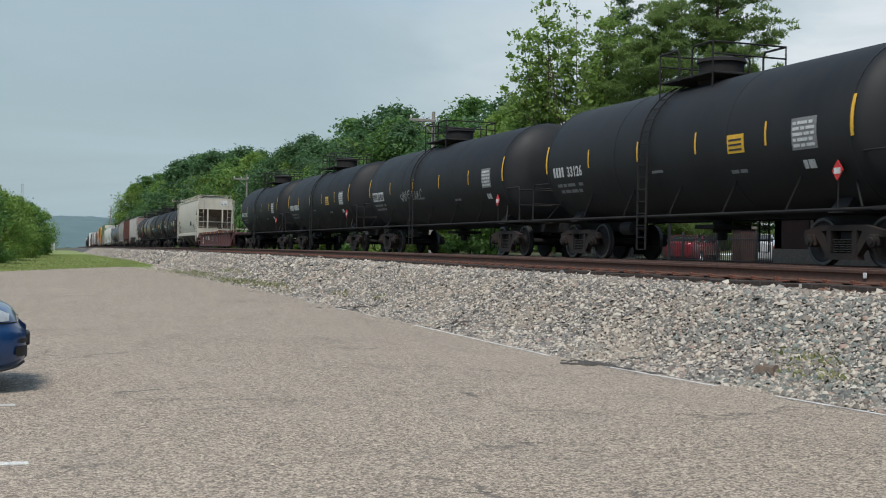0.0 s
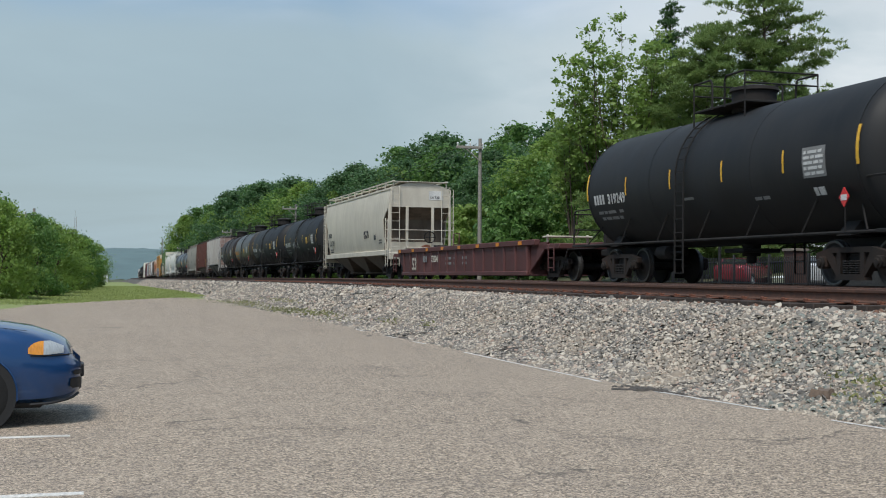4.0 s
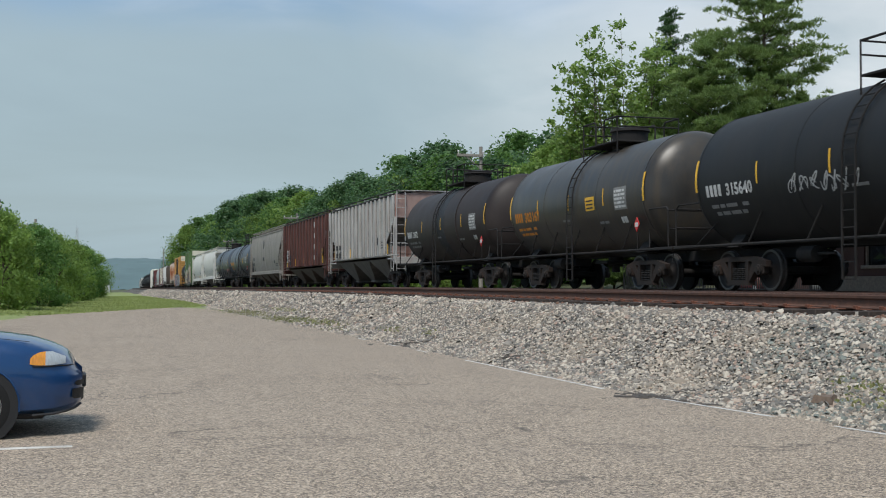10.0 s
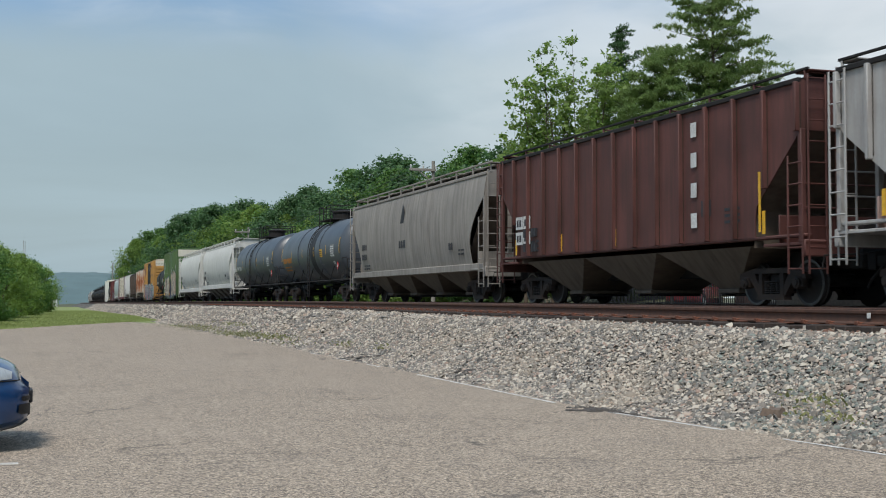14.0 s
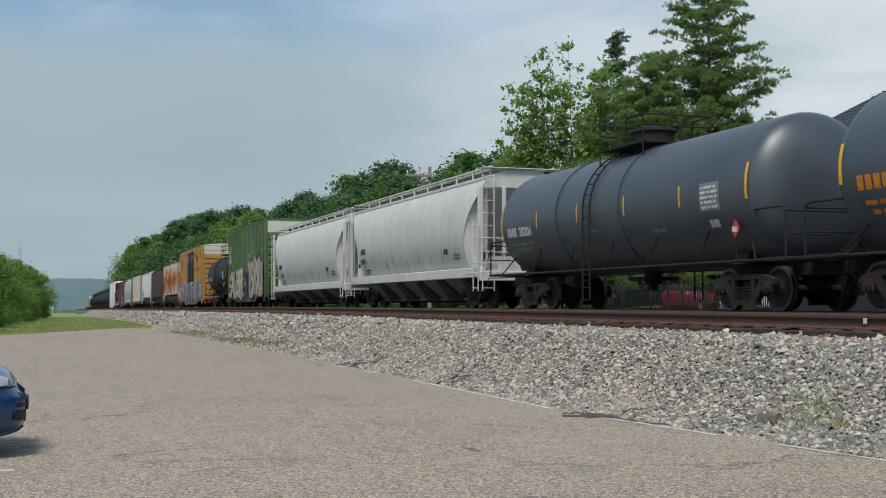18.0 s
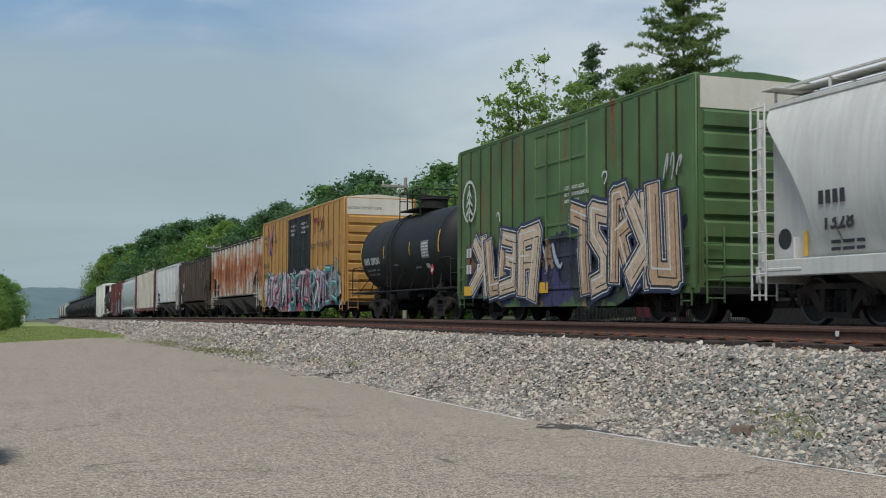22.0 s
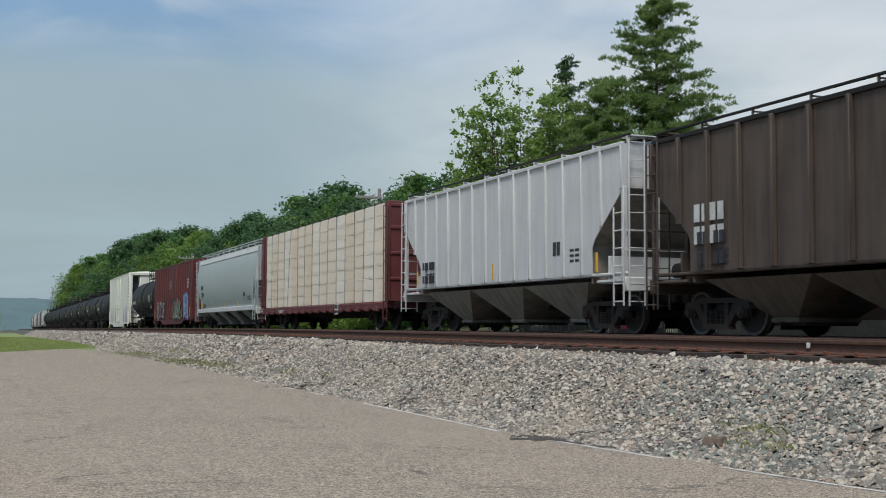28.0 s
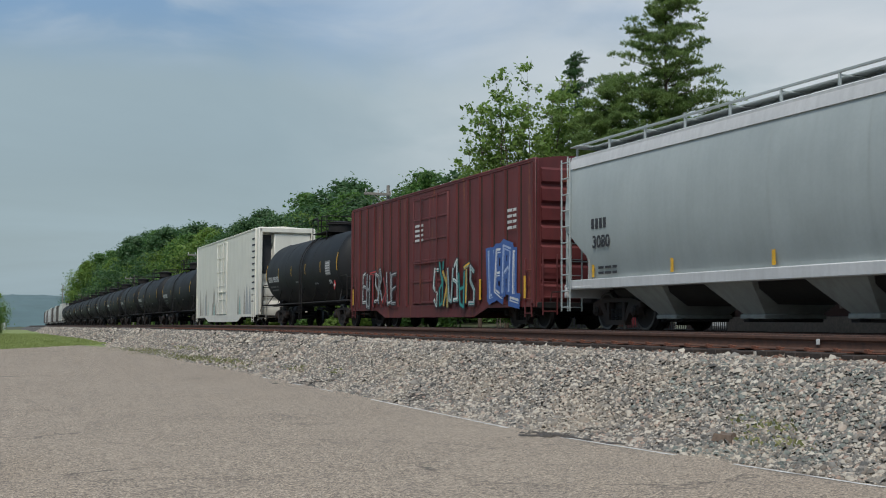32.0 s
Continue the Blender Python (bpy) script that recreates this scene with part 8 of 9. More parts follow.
def plant_all():
    rng = random.Random(21)
    kinds = [broad_tree("broadleaf_tree", "full green broadleaf tree in the wood behind the line", 14, 10.5, 100 + i, (LEAF, LEAF_DEEP, LEAF_MIX, LEAF_DEEP, LEAF_DEEP)[i % 5], 19000, 0.135, 0.04, 90, group="wood along the line", spiky=0.04) for i in range(5)]

    def skyline(az):
        """Height of the wood's edge over the horizon, in degrees, by heading."""
        return float(np.interp(az, [3.5, 3.9, 4.5, 5.7, 6.3, 7.8, 9.4, 11.4, 13.8, 16.7, 19, 21, 26], [0.5, 0.9, 2.5, 3.2, 3.9, 4.2, 4.2, 4.6, 5.1, 6.1, 6.3, 7.1, 7.3]))

    spots = []
    for i in range(58):
        az = 23.6 - 18.8 * (i / 57) ** 0.8
        x = rng.uniform(31, 37)
        spots.append((x, x / math.tan(radians(az)), rng.uniform(0.66, 1.0)))
    for i in range(34):
        az = 22.5 - 17.0 * (i / 33) ** 0.8
        x = rng.uniform(42, 50)
        spots.append((x, x / math.tan(radians(az)), rng.uniform(0.66, 1.1)))
    for k, (x, y, e) in enumerate(spots):
        src = kinds[k % 5]
        dist = math.hypot(x, y)
        h = dist * math.tan(radians(skyline(math.degrees(math.atan2(x, y))) * e)) + 0.3 + dip(y)
        m = pose(x, y, 1.1 - dip(y), 0, 0, rng.uniform(0, 360)) @ Matrix.Diagonal((*(rng.uniform(1.0, 1.45) * max(4.5, h) / 13.8,) * 2, max(4.5, h) / 13.8, 1))
        if k < 5:
            src.matrix_basis = m
        else:
            c = copy_thing(src, m)
            c.matrix_basis = m
    # low brush along the far side of the line
    brush = [broad_tree("bush", "leafy green bush beside the far track", 4.0, 5.0, 140 + i, (LEAF, LEAF_LIGHT)[i % 2], 11000, 0.095, 0.05, 26, 4, group="brush along the line", category="bush") for i in range(2)]
    for k in range(34):
        y = 68 + k * 7.2
        m = pose(rng.uniform(23, 28) + bend(y), y, 0.9 - dip(y), 0, 0, rng.uniform(0, 360)) @ Matrix.Scale(rng.uniform(0.8, 1.35), 4)
        if k < 2:
            brush[k].matrix_basis = m
        else:
            copy_thing(brush[k % 2], m).matrix_basis = m
    x, y = polar(12.9, 118)
    put_tree(broad_tree("flowering_bush", "bush with pale yellow-green blossom behind the train", 5.6, 4.2, 150, BLOSSOM, 2600, 0.26, 0.1, 16, 4, category="bush"), x, y, 1.2)
    # slender young tree, spruce and the two pines by the station
    for az, dist, h, w, seed in ((26.0, 64, 15.0, 5.6, 160), (24.6, 65, 13.4, 5.6, 161), (23.3, 66, 10.4, 3.6, 163), (27.1, 67, 15.2, 4.0, 164)):
        x, y = polar(az, dist)
        put_tree(slender_tree("slender young tree with sparse bright leaves", h, w, seed, LEAF_LIGHT, 8, "young trees by the station"), x, y, 0.9)
    x, y = polar(27.9, 74)
    put_tree(pine_tree("dark pointed spruce behind the station", 17.7, 8.6, 170, 26000, 0.11, 0.1, 13, name="spruce_tree", droop=0.10, gap=0.42, needles=LEAF_DEEP, slope=0.68), x, y, 0.9)
    for az, dist, h, w, seed, count, whorls, gap in ((32.2, 66, 19.3, 10.4, 171, 70000, 15, 0.22), (29.6, 63, 13.4, 10.0, 172, 64000, 12, 0.10), (33.8, 64, 10.2, 8.0, 174, 42000, 10, 0.2), (27.3, 60, 7.8, 8.0, 175, 34000, 9, 0.15), (25.2, 60, 5.0, 6.0, 176, 20000, 7, 0.15)):
        x, y = polar(az, dist)
        put_tree(pine_tree("tall pine with layered boughs beside the station" if h > 15 else "broad pine with soft spreading boughs beside the station", h, w, seed, count, 0.14, 0.03, whorls, gap, slope=0.6), x, y, 0.9)
    for az, dist, h in ((40.2, 130, 21.5), (43.5, 120, 22), (47, 115, 22)):
        x, y = polar(az, dist)
        c = copy_thing(kinds[1], pose(x, y, 0.9))
        c.matrix_basis = pose(x, y, 0.9, 0, 0, az * 20) @ Matrix.Scale(h / 14, 4)
    # shrubs and small trees on the grass bank beyond the car park
    left = [broad_tree("small_tree", "small leafy tree on the grass bank", 5.0, 4.6, 180 + i, (LEAF_MIX, LEAF_MIX, LEAF)[i % 3], 15000, 0.066, 0.04, 70, 14, group="trees on the grass bank", spiky=0.16) for i in range(3)]
    places = [(-3.6, 61, 5.0), (-5.2, 64, 5.4), (-2.2, 70, 4.6), (-4.0, 73, 5.6), (-1.4, 80, 4.7), (-3.0, 84, 5.6), (-0.6, 92, 4.9), (-2.6, 97, 6.0), (0.2, 106, 5.0), (-2.0, 112, 6.0), (1.0, 122, 5.2), (-7.5, 62, 6.0), (-7, 72, 6.4), (-10, 66, 6.5), (-6, 88, 7.0), (-12, 60, 6), (-15, 63, 7), (-20, 62, 7), (-26, 60, 7)]
    for k, (x, y, h) in enumerate(places):
        m = pose(x, y, dip(52) - dip(y), 0, 0, k * 77) @ Matrix.Scale(h / (5.3 if x > -4.5 else 5.0), 4)
        if k < 3:
            left[k].matrix_basis = m
        else:
            copy_thing(left[k % 3], m).matrix_basis = m
    shade = broad_tree("bush", "dark leafy undergrowth behind the small trees", 4.0, 5.0, 190, LEAF_DEEP, 9000, 0.11, 0.02, 26, 4, group="undergrowth on the bank", category="bush")
    for k in range(30):
        y = 63 + k * 2.3
        x = -3.6 + (y - 61) * 0.075 - 2.3 - 1.3 * (k % 3)
        m = pose(x, y, 0.05 + dip(52) - dip(y), 0, 0, k * 63) @ Matrix.Scale(0.52 + 0.09 * (k % 4), 4)
        if k == 0:
            shade.matrix_basis = m
        else:
            copy_thing(shade, m).matrix_basis = m
    for k in range(8):
        m = pose(-7.5 - 2.6 * k, 61.5 + 0.8 * (k % 3), 0.05, 0, 0, k * 63) @ Matrix.Scale(0.6 + 0.09 * (k % 4), 4)
        copy_thing(shade, m).matrix_basis = m
    # distant wooded ridge
    rng2 = np.random.default_rng(9)
    rows = []
    for i in range(16):
        u = i / 15
        rows.append([(x, 950 + 230 * u, -5 + (26 + 2.2 * math.sin(x / 70) + 1.5 * math.sin(x / 23)) * math.sin(u * math.pi / 2) ** 0.8 + 1.3 * noise.noise((x / 9, u * 14, 0)) + 0.8 * noise.noise((x / 4, u * 30, 5))) for x in range(-500, 420, 4)])
    tagged(part("far_hill", Shape().sheet(rows), LEAF_FAR), "wooded hill on the horizon, coloured bluish for haze", "hill", kind="structure")
    # grass blades on the bank and weeds at the foot of the ballast
    n = 120000
    py = 44 + rng2.uniform(0, 1, n) ** 1.6 * 104
    px = rng2.uniform(-16, 7.3, n)
    keep = py > 51.6 + np.where(px > -2, 2.12, 0.5) * (px + 2) + rng2.uniform(-0.3, 0.3, n)
    px, py = px[keep], py[keep]
    v, f = leaf_cloud(np.stack([px, py, 0.02 - np.maximum(0.0, dip(py) - dip(52.0)) + 0.16 * np.clip((py - 58) / 30, 0, 1) + 0.25 * np.clip((-1 - px) / 8, 0, 1)], 1), np.tile([0.0, -0.8, 0.3], (len(px), 1)), 0.045, 6, 0.5)
    tagged(new("grass_blades", mesh_from("grass_blades", v, f, make_leaf("grass_leaf", (0.20, 0.25, 0.065), (0.30, 0.35, 0.115), 0.3))), "short yellow-green grass on the bank", "grass", kind="stuff")
    spots = [(7.0, 42, 1.6, 500), (7.4, 36, 1.2, 260), (7.3, 39, 1.5, 300), (7.8, 46, 2.0, 300), (7.2, 52, 2.5, 420), (7.5, 29, 0.45, 60), (7.6, 26, 0.3, 40), (6.9, 50, 2.0, 200), (7.75, 10.4, 0.3, 60), (7.5, 9.8, 0.3, 50), (7.0, 33, 1.0, 70), (6.8, 57, 2.0, 220)]
    P = []
    for x, y, s, c in spots:
        P.append(np.stack([x + rng2.normal(0, 0.35, c) * min(1, s), y + rng2.normal(0, s, c), np.interp(x, [6.5, 7.4, 8.0], [0.0, 0.14, 0.42]) - dip(y) + rng2.uniform(0.02, 0.13, c)], 1))
    P = np.concatenate(P)
    v, f = leaf_cloud(P, np.tile([0.0, -0.6, 0.5], (len(P), 1)), 0.026, 8, 0.8)
    tagged(new("weeds", mesh_from("weeds", v, f, WEED)), "low weeds at the foot of the ballast", "weeds", kind="stuff")


plant_all()


# ---- marks and litter on the car park ----
def paint_lines():
    for i, (y, x1) in enumerate(((5.1, 0.1), (7.95, 0.05), (10.75, -0.05), (14.1, -0.02), (17.1, -0.05), (20.1, -0.05))):
        tagged(part("parking_line", Shape().box(-5.2, x1, y - 0.05, y + 0.05, 0.0, 0.004), LINE, smooth=0), "worn white painted parking line on the asphalt", "parking line", "parking lines")
    sh = Shape()
    random.seed(12)
    y = 6.0
    while y < 30:
        L = random.uniform(0.25, 0.9)
        if random.random() < (0.86 if y < 20 else 0.45) and not (12.7 < y < 13.7):
            n = 4
            rows = []
            for k in range(n + 1):
                yy = y + L * k / n
                xx = lot_edge(yy) - 0.10
                rows.append([(xx - 0.032 - random.uniform(-0.012, 0.012), yy, 0.005), (xx + 0.032 + random.uniform(-0.012, 0.012), yy, 0.005)])
            sh.sheet(rows)
        y += L
    tagged(part("edge_line", sh, LINE, smooth=0), "patchy white painted line along the car park's edge", "painted line", kind="structure")


def chunk_shape(seed, r=0.16, h=0.034):
    rng = random.Random(seed)
    sh = Shape()
    n = 9
    bot, top = [], []
    for i in range(n):
        a = 2 * math.pi * i / n
        q = r * rng.uniform(0.55, 1.1)
        bot.append((q * 1.05 * math.cos(a), q * 0.75 * math.sin(a), 0.0))
        top.append((q * 0.85 * math.cos(a), q * 0.6 * math.sin(a), h * rng.uniform(0.6, 1.2)))
    return sh.add(bot + top, [(i, (i + 1) % n, n + (i + 1) % n, n + i) for i in range(n)] + [tuple(range(n - 1, -1, -1)), tuple(range(n, 2 * n))])


def litter():
    meshes = [chunk_shape(i).mesh("chunk", CRUMB, 30) for i in range(5)]
    rng = random.Random(31)
    groups = [(7.1, 25.6, 0.35, 0.5, 14), (6.7, 26.2, 0.4, 0.2, 8), (7.35, 19.6, 0.2, 0.6, 16), (6.9, 13.4, 0.5, 0.10, 40), (7.2, 12.8, 0.2, 0.6, 14), (7.5, 11.6, 0.3, 0.5, 8)]
    for x, y, sx, sy, n in groups:
        for k in range(n):
            px, py = x + rng.gauss(0, sx * 0.6), y + rng.gauss(0, sy * 0.6)
            z = max(0.0, ballast_height(px, py)) + (0.02 if py > 16 and px > lot_edge(py) + 0.1 else -0.005)
            s = rng.uniform(0.22, 0.75)
            ob = new("asphalt_chunk", meshes[k % 5])
            ob.matrix_basis = pose(px, py, z, rng.uniform(-8, 8), rng.uniform(-8, 8), rng.uniform(0, 360)) @ Matrix.Scale(s, 4)
            tagged(ob, "broken dark lump of asphalt at the ballast's edge", "asphalt lump", "broken asphalt")
    for k in range(64):
        py = rng.uniform(12.2, 13.9)
        px = lot_edge(py) + rng.gauss(0.0, 0.08)
        ob = new("asphalt_chunk", meshes[k % 5])
        ob.matrix_basis = pose(px, py, max(0.0, ballast_height(px, py)) - 0.003, rng.uniform(-8, 8), rng.uniform(-8, 8), rng.uniform(0, 360)) @ Matrix.Scale(rng.uniform(0.14, 0.5), 4)
        tagged(ob, "broken dark lump of asphalt at the ballast's edge", "asphalt lump", "broken asphalt")
    ob = part("flat_stone", chunk_shape(40, 0.22, 0.09), plain("brown_stone", (0.16, 0.115, 0.085), 0.9, grain=20.0))
    ob.matrix_basis = pose(7.75, 11.1, ballast_height(7.75, 11.1) + 0.0, 0, 0, 80)
    tagged(ob, "flat brown stone lying on the ballast", "stone")
    ob = part("rail_tag", Shape().cbox(-0.004, 0.004, -0.035, 0.035, -0.035, 0.035, 0.003), WHITE)
    ob.location = (NEAR_X - GAUGE / 2 - 0.037 - 0.03, 12.3, NEAR_Z - 0.09)
    tagged(ob, "small white tag stuck on the rail's web", "tag")


# ---- road vehicles ----
def car_glass():
    m, nt, bsdf = nodes_of("car_glass")
    bsdf.inputs["Base Color"].default_value = (0.02, 0.025, 0.028, 1)
    bsdf.inputs["Roughness"].default_value = 0.05
    bsdf.inputs["Coat Weight"].default_value = 0.6
    return m


def lens_glass(name, color):
    m, nt, bsdf = nodes_of(name)
    n = noise_node(nt, 60.0, 2.0, stretch=(1, 1, 0.1)).outputs["Fac"]
    nt.links.new(mix_node(nt, ramp_node(nt, n, 0.3, 0.7), tuple(c * 0.75 for c in color), color), bsdf.inputs["Base Color"])
    bsdf.inputs["Roughness"].default_value = 0.12
    bsdf.inputs["Coat Weight"].default_value = 1.0
    return m


def car_paint(name, color):
    m, nt, bsdf = nodes_of(name)
    flake = noise_node(nt, 300.0, 2.0).outputs["Fac"]
    dust = noise_node(nt, 3.0, 4.0).outputs["Fac"]
    col = mix_node(nt, ramp_node(nt, flake, 0.3, 0.7), tuple(c * 0.85 for c in color), tuple(min(1, c * 1.15) for c in color))
    col = mix_node(nt, ramp_node(nt, dust, 0.5, 0.8, 0, 0.18), col, (0.16, 0.15, 0.13))
    nt.links.new(col, bsdf.inputs["Base Color"])
    bsdf.inputs["Roughness"].default_value = 0.32
    bsdf.inputs["Metallic"].default_value = 0.25
    bsdf.inputs["Coat Weight"].default_value = 0.8
    bsdf.inputs["Coat Roughness"].default_value = 0.08
    return m


RUBBER = plain("tyre_rubber", (0.009, 0.009, 0.009), 0.9, grain=40.0)
TRIMBLACK = plain("black_plastic", (0.012, 0.012, 0.013), 0.6, grain=40.0, vary=0.15)
ALLOY = plain("alloy_rim", (0.55, 0.55, 0.54), 0.35, 0.7, grain=30.0, vary=0.1, dirt=(0.2, 0.17, 0.14), dirt_amount=0.5)
LENS_CLEAR = lens_glass("headlight_glass", (0.50, 0.53, 0.54))
LENS_AMBER = lens_glass("amber_lens", (0.85, 0.33, 0.02))
LENS_RED = lens_glass("red_lens", (0.4, 0.02, 0.02))


def tyre_shape():
    return Shape().lathe([(-0.095, 0.205), (-0.10, 0.25), (-0.085, 0.285), (-0.05, 0.298), (0.05, 0.298), (0.085, 0.285), (0.10, 0.25), (0.095, 0.205), (0.0, 0.19), (-0.095, 0.205)], "y", 36, caps=False)


def rim_shape():
    sh = Shape().lathe([(-0.092, 0.21), (-0.098, 0.205), (-0.07, 0.19), (0.0, 0.185)], "y", 28, caps=False)
    for k in range(7):
        a = 2 * math.pi * k / 7
        c, s = math.cos(a), math.sin(a)
        pts = []
        for r, w in ((0.05, 0.045), (0.19, 0.038)):
            for e in (-1, 1):
                pts.append((r * c - e * w * s, r * s + e * w * c))
        (a0, a1, b0, b1) = pts
        v = [(p[0], y, p[1]) for y in (-0.088, -0.06) for p in (a0, a1, b1, b0)]
        sh.add(v, [(0, 1, 2, 3), (7, 6, 5, 4), (0, 4, 5, 1), (1, 5, 6, 2), (2, 6, 7, 3), (3, 7, 4, 0)])
    return sh.lathe([(-0.092, 0.01), (-0.094, 0.05), (-0.06, 0.06)], "y", 16)


def sedan(label, paint_mat, at, turn):
    """A compact four-door saloon; its nose at local x = 0, pointing to +x; its right side at -y."""
    car = thing("car", label, "car")
    W = 0.845
    # stations: x, low, waist, top, half width at the waist, half width at the top
    st = [(0.02, 0.34, 0.46, 0.585, 0.46, 0.42), (0.0, 0.27, 0.50, 0.63, 0.56, 0.50), (-0.05, 0.24, 0.53, 0.68, 0.645, 0.56), (-0.12, 0.22, 0.55, 0.715, 0.71, 0.61), (-0.24, 0.20, 0.57, 0.755, 0.775, 0.65), (-0.42, 0.19, 0.58, 0.80, 0.815, 0.68),
          (-0.66, 0.19, 0.59, 0.84, 0.838, 0.70), (-1.0, 0.19, 0.61, 0.875, 0.845, 0.71), (-1.32, 0.19, 0.63, 0.905, 0.845, 0.72), (-1.9, 0.18, 0.64, 0.92, 0.845, 0.73), (-2.8, 0.18, 0.65, 0.93, 0.845, 0.73),
          (-3.45, 0.20, 0.66, 0.945, 0.84, 0.72), (-3.9, 0.24, 0.67, 0.96, 0.81, 0.69), (-4.18, 0.30, 0.67, 0.94, 0.74, 0.64), (-4.27, 0.38, 0.63, 0.87, 0.62, 0.56)]

    st = [(x, lo, wa * 1.05, to * 1.075, hw, ht) for x, lo, wa, to, hw, ht in st]

    def nose_set(x, z):
        """How far the lamps and the bonnet's edge stand back behind the bumper."""
        return 0.075 * max(0.0, 1 + x / 0.45) * min(1.0, max(0.0, (z - 0.56) / 0.06))

    def ring(x, lo, wa, to, hw, ht):
        half = [(0.0, lo), (hw * 0.80, lo), (hw * 0.955, lo + 0.06), (hw * 0.995, (lo + wa) / 2), (hw, wa - 0.03), (hw * 0.992, wa + 0.02), (hw * 0.97, wa + (to - wa) * 0.5), (hw * 0.93, wa + (to - wa) * 0.80), (ht, to - 0.012), (ht * 0.55, to + 0.012), (0.0, to + 0.02)]
        back = lambda z: nose_set(x, z)
        return [(x - back(z), -y, z) for y, z in half] + [(x - back(z), y, z) for y, z in half[-2:0:-1]]
    rings = [ring(*s) for s in st]
    n = len(rings[0])
    sh = Shape()
    sh.v = [p for r in rings for p in r]
    sh.f = [(i * n + j, i * n + (j + 1) % n, (i + 1) * n + (j + 1) % n, (i + 1) * n + j) for i in range(len(rings) - 1) for j in range(n)]
    sh.f += [tuple(range(n)), tuple(range((len(rings) - 1) * n + n - 1, (len(rings) - 1) * n - 1, -1))]
    body = part("body", sh, paint_mat, car, smooth=45)
    # cabin
    cab = [(-1.22, 0.885, 0.70), (-1.95, 1.30, 0.575), (-2.25, 1.355, 0.56), (-2.95, 1.345, 0.56), (-3.25, 1.29, 0.57), (-3.75, 0.945, 0.68)]
    v = []
    for x, z, w in cab:
        v += [(x, -w, z), (x, w, z)]
    base = [(-1.22, 0.86, 0.71), (-3.75, 0.92, 0.69)]
    g = Shape()
    m = len(cab)
    g.v = [(x, -w, z) for x, z, w in cab] + [(x, w, z) for x, z, w in cab]
    g.f = [tuple(range(m)), tuple(range(2 * m - 1, m - 1, -1))] + [(i, i + 1, m + i + 1, m + i) for i in range(m - 1)] + [(m - 1, 0, m, 2 * m - 1)]
    part("cabin_glass", g, car_glass_mat, car, "dark glazed cabin", smooth=30)
    roof = Shape().add([(x, s * (w + 0.008), z + 0.01) for x, z, w in cab[1:5] for s in (-1, 1)], [(2 * i, 2 * i + 1, 2 * i + 3, 2 * i + 2) for i in range(3)])
    roof.add([(x, s * (w + 0.012), z - 0.05) for x, z, w in cab[1:5] for s in (-1, 1)], [])
    part("roof_panel", roof, paint_mat, car, smooth=45)
    for s in (-1, 1):
        for a, b, r in (((-1.25, 0.70, 0.90), (-1.96, 0.578, 1.305), 0.03), ((-2.55, 0.70, 0.91), (-2.58, 0.568, 1.35), 0.035), ((-3.30, 0.578, 1.28), (-3.78, 0.685, 0.95), 0.04)):
            part("pillar", Shape().cyl((a[0], s * a[1], a[2]), (b[0], s * b[1], b[2]), r, 8), paint_mat, car)
        part("mirror", Shape().cbox(-1.62, -1.47, s * 0.90 - 0.09, s * 0.90 + 0.06, 0.90, 1.02, 0.03), paint_mat, car)
        # lamps wrapped round the corner
        for nm, mat, x0, x1, lab in (("headlight", LENS_CLEAR, -0.08, -0.29, "clear headlight"), ("turn_lamp", LENS_AMBER, -0.29, -0.45, "amber turn lamp")):
            rows = []
            for k in range(7):
                x = x0 + (x1 - x0) * k / 6
                ss = np.array(st)[::-1]
                wa, to, hw = (float(np.interp(x, ss[:, 0], ss[:, c])) for c in (2, 3, 4))
                tap = min(1.0, 0.5 + 0.5 * k / 4) if nm == "headlight" else math.sqrt(max(0.05, 1.0 - 0.85 * (k / 6) ** 2))
                za = 0.655 + 0.02 * (1 - tap)
                zb = za + 0.125 * tap
                r = []
                for j in range(5):
                    z = za + (zb - za) * j / 4
                    u = (z - wa) / (to - wa)
                    y = hw * float(np.interp(u, [0, 0.5, 0.8, 1.0], [0.995, 0.97, 0.93, 0.84])) + 0.010
                    r.append((x + 0.012 - nose_set(x, z), s * y, z))
                rows.append(r)
            part(nm, Shape().sheet(rows), mat, car, lab, smooth=60)
        part("lamp_surround", Shape().tube([(x + 0.01 - nose_set(x, 0.647), s * (hw * 0.99 + 0.008), 0.647) for x, lo, wa, to, hw, ht in st[1:6]], 0.007, 4), TRIMBLACK, car)
        part("lower_lip", Shape().tube([(x + 0.004, s * (hw * 0.94), lo + 0.01) for x, lo, wa, to, hw, ht in st[1:6]], 0.013, 5), TRIMBLACK, car)
        for xw in (-0.88, -3.43):
            arch = Shape()
            pts = [(xw + 0.36 * math.cos(a), s * (W + 0.004), 0.30 + 0.36 * math.sin(a)) for a in np.linspace(-0.15, math.pi + 0.15, 17)]
            arch.tube(pts, 0.009, 5)
            part("arch_lip", arch, paint_mat, car)
            part("wheel_well", Shape().cyl((xw, s * (W - 0.30), 0.30), (xw, s * (W + 0.002), 0.30), 0.355, 28), TRIMBLACK, car, "dark wheel arch")
            wheel = part("wheel", shared("rim", rim_shape, ALLOY), None, car, "silver wheel with dark openings", at=Matrix.Translation((xw, s * (W - 0.085), 0.298)) @ pose(0, 0, 0, 0, 0, 0 if s < 0 else 180))
            part("tyre", shared("tyre", tyre_shape, RUBBER), None, wheel)
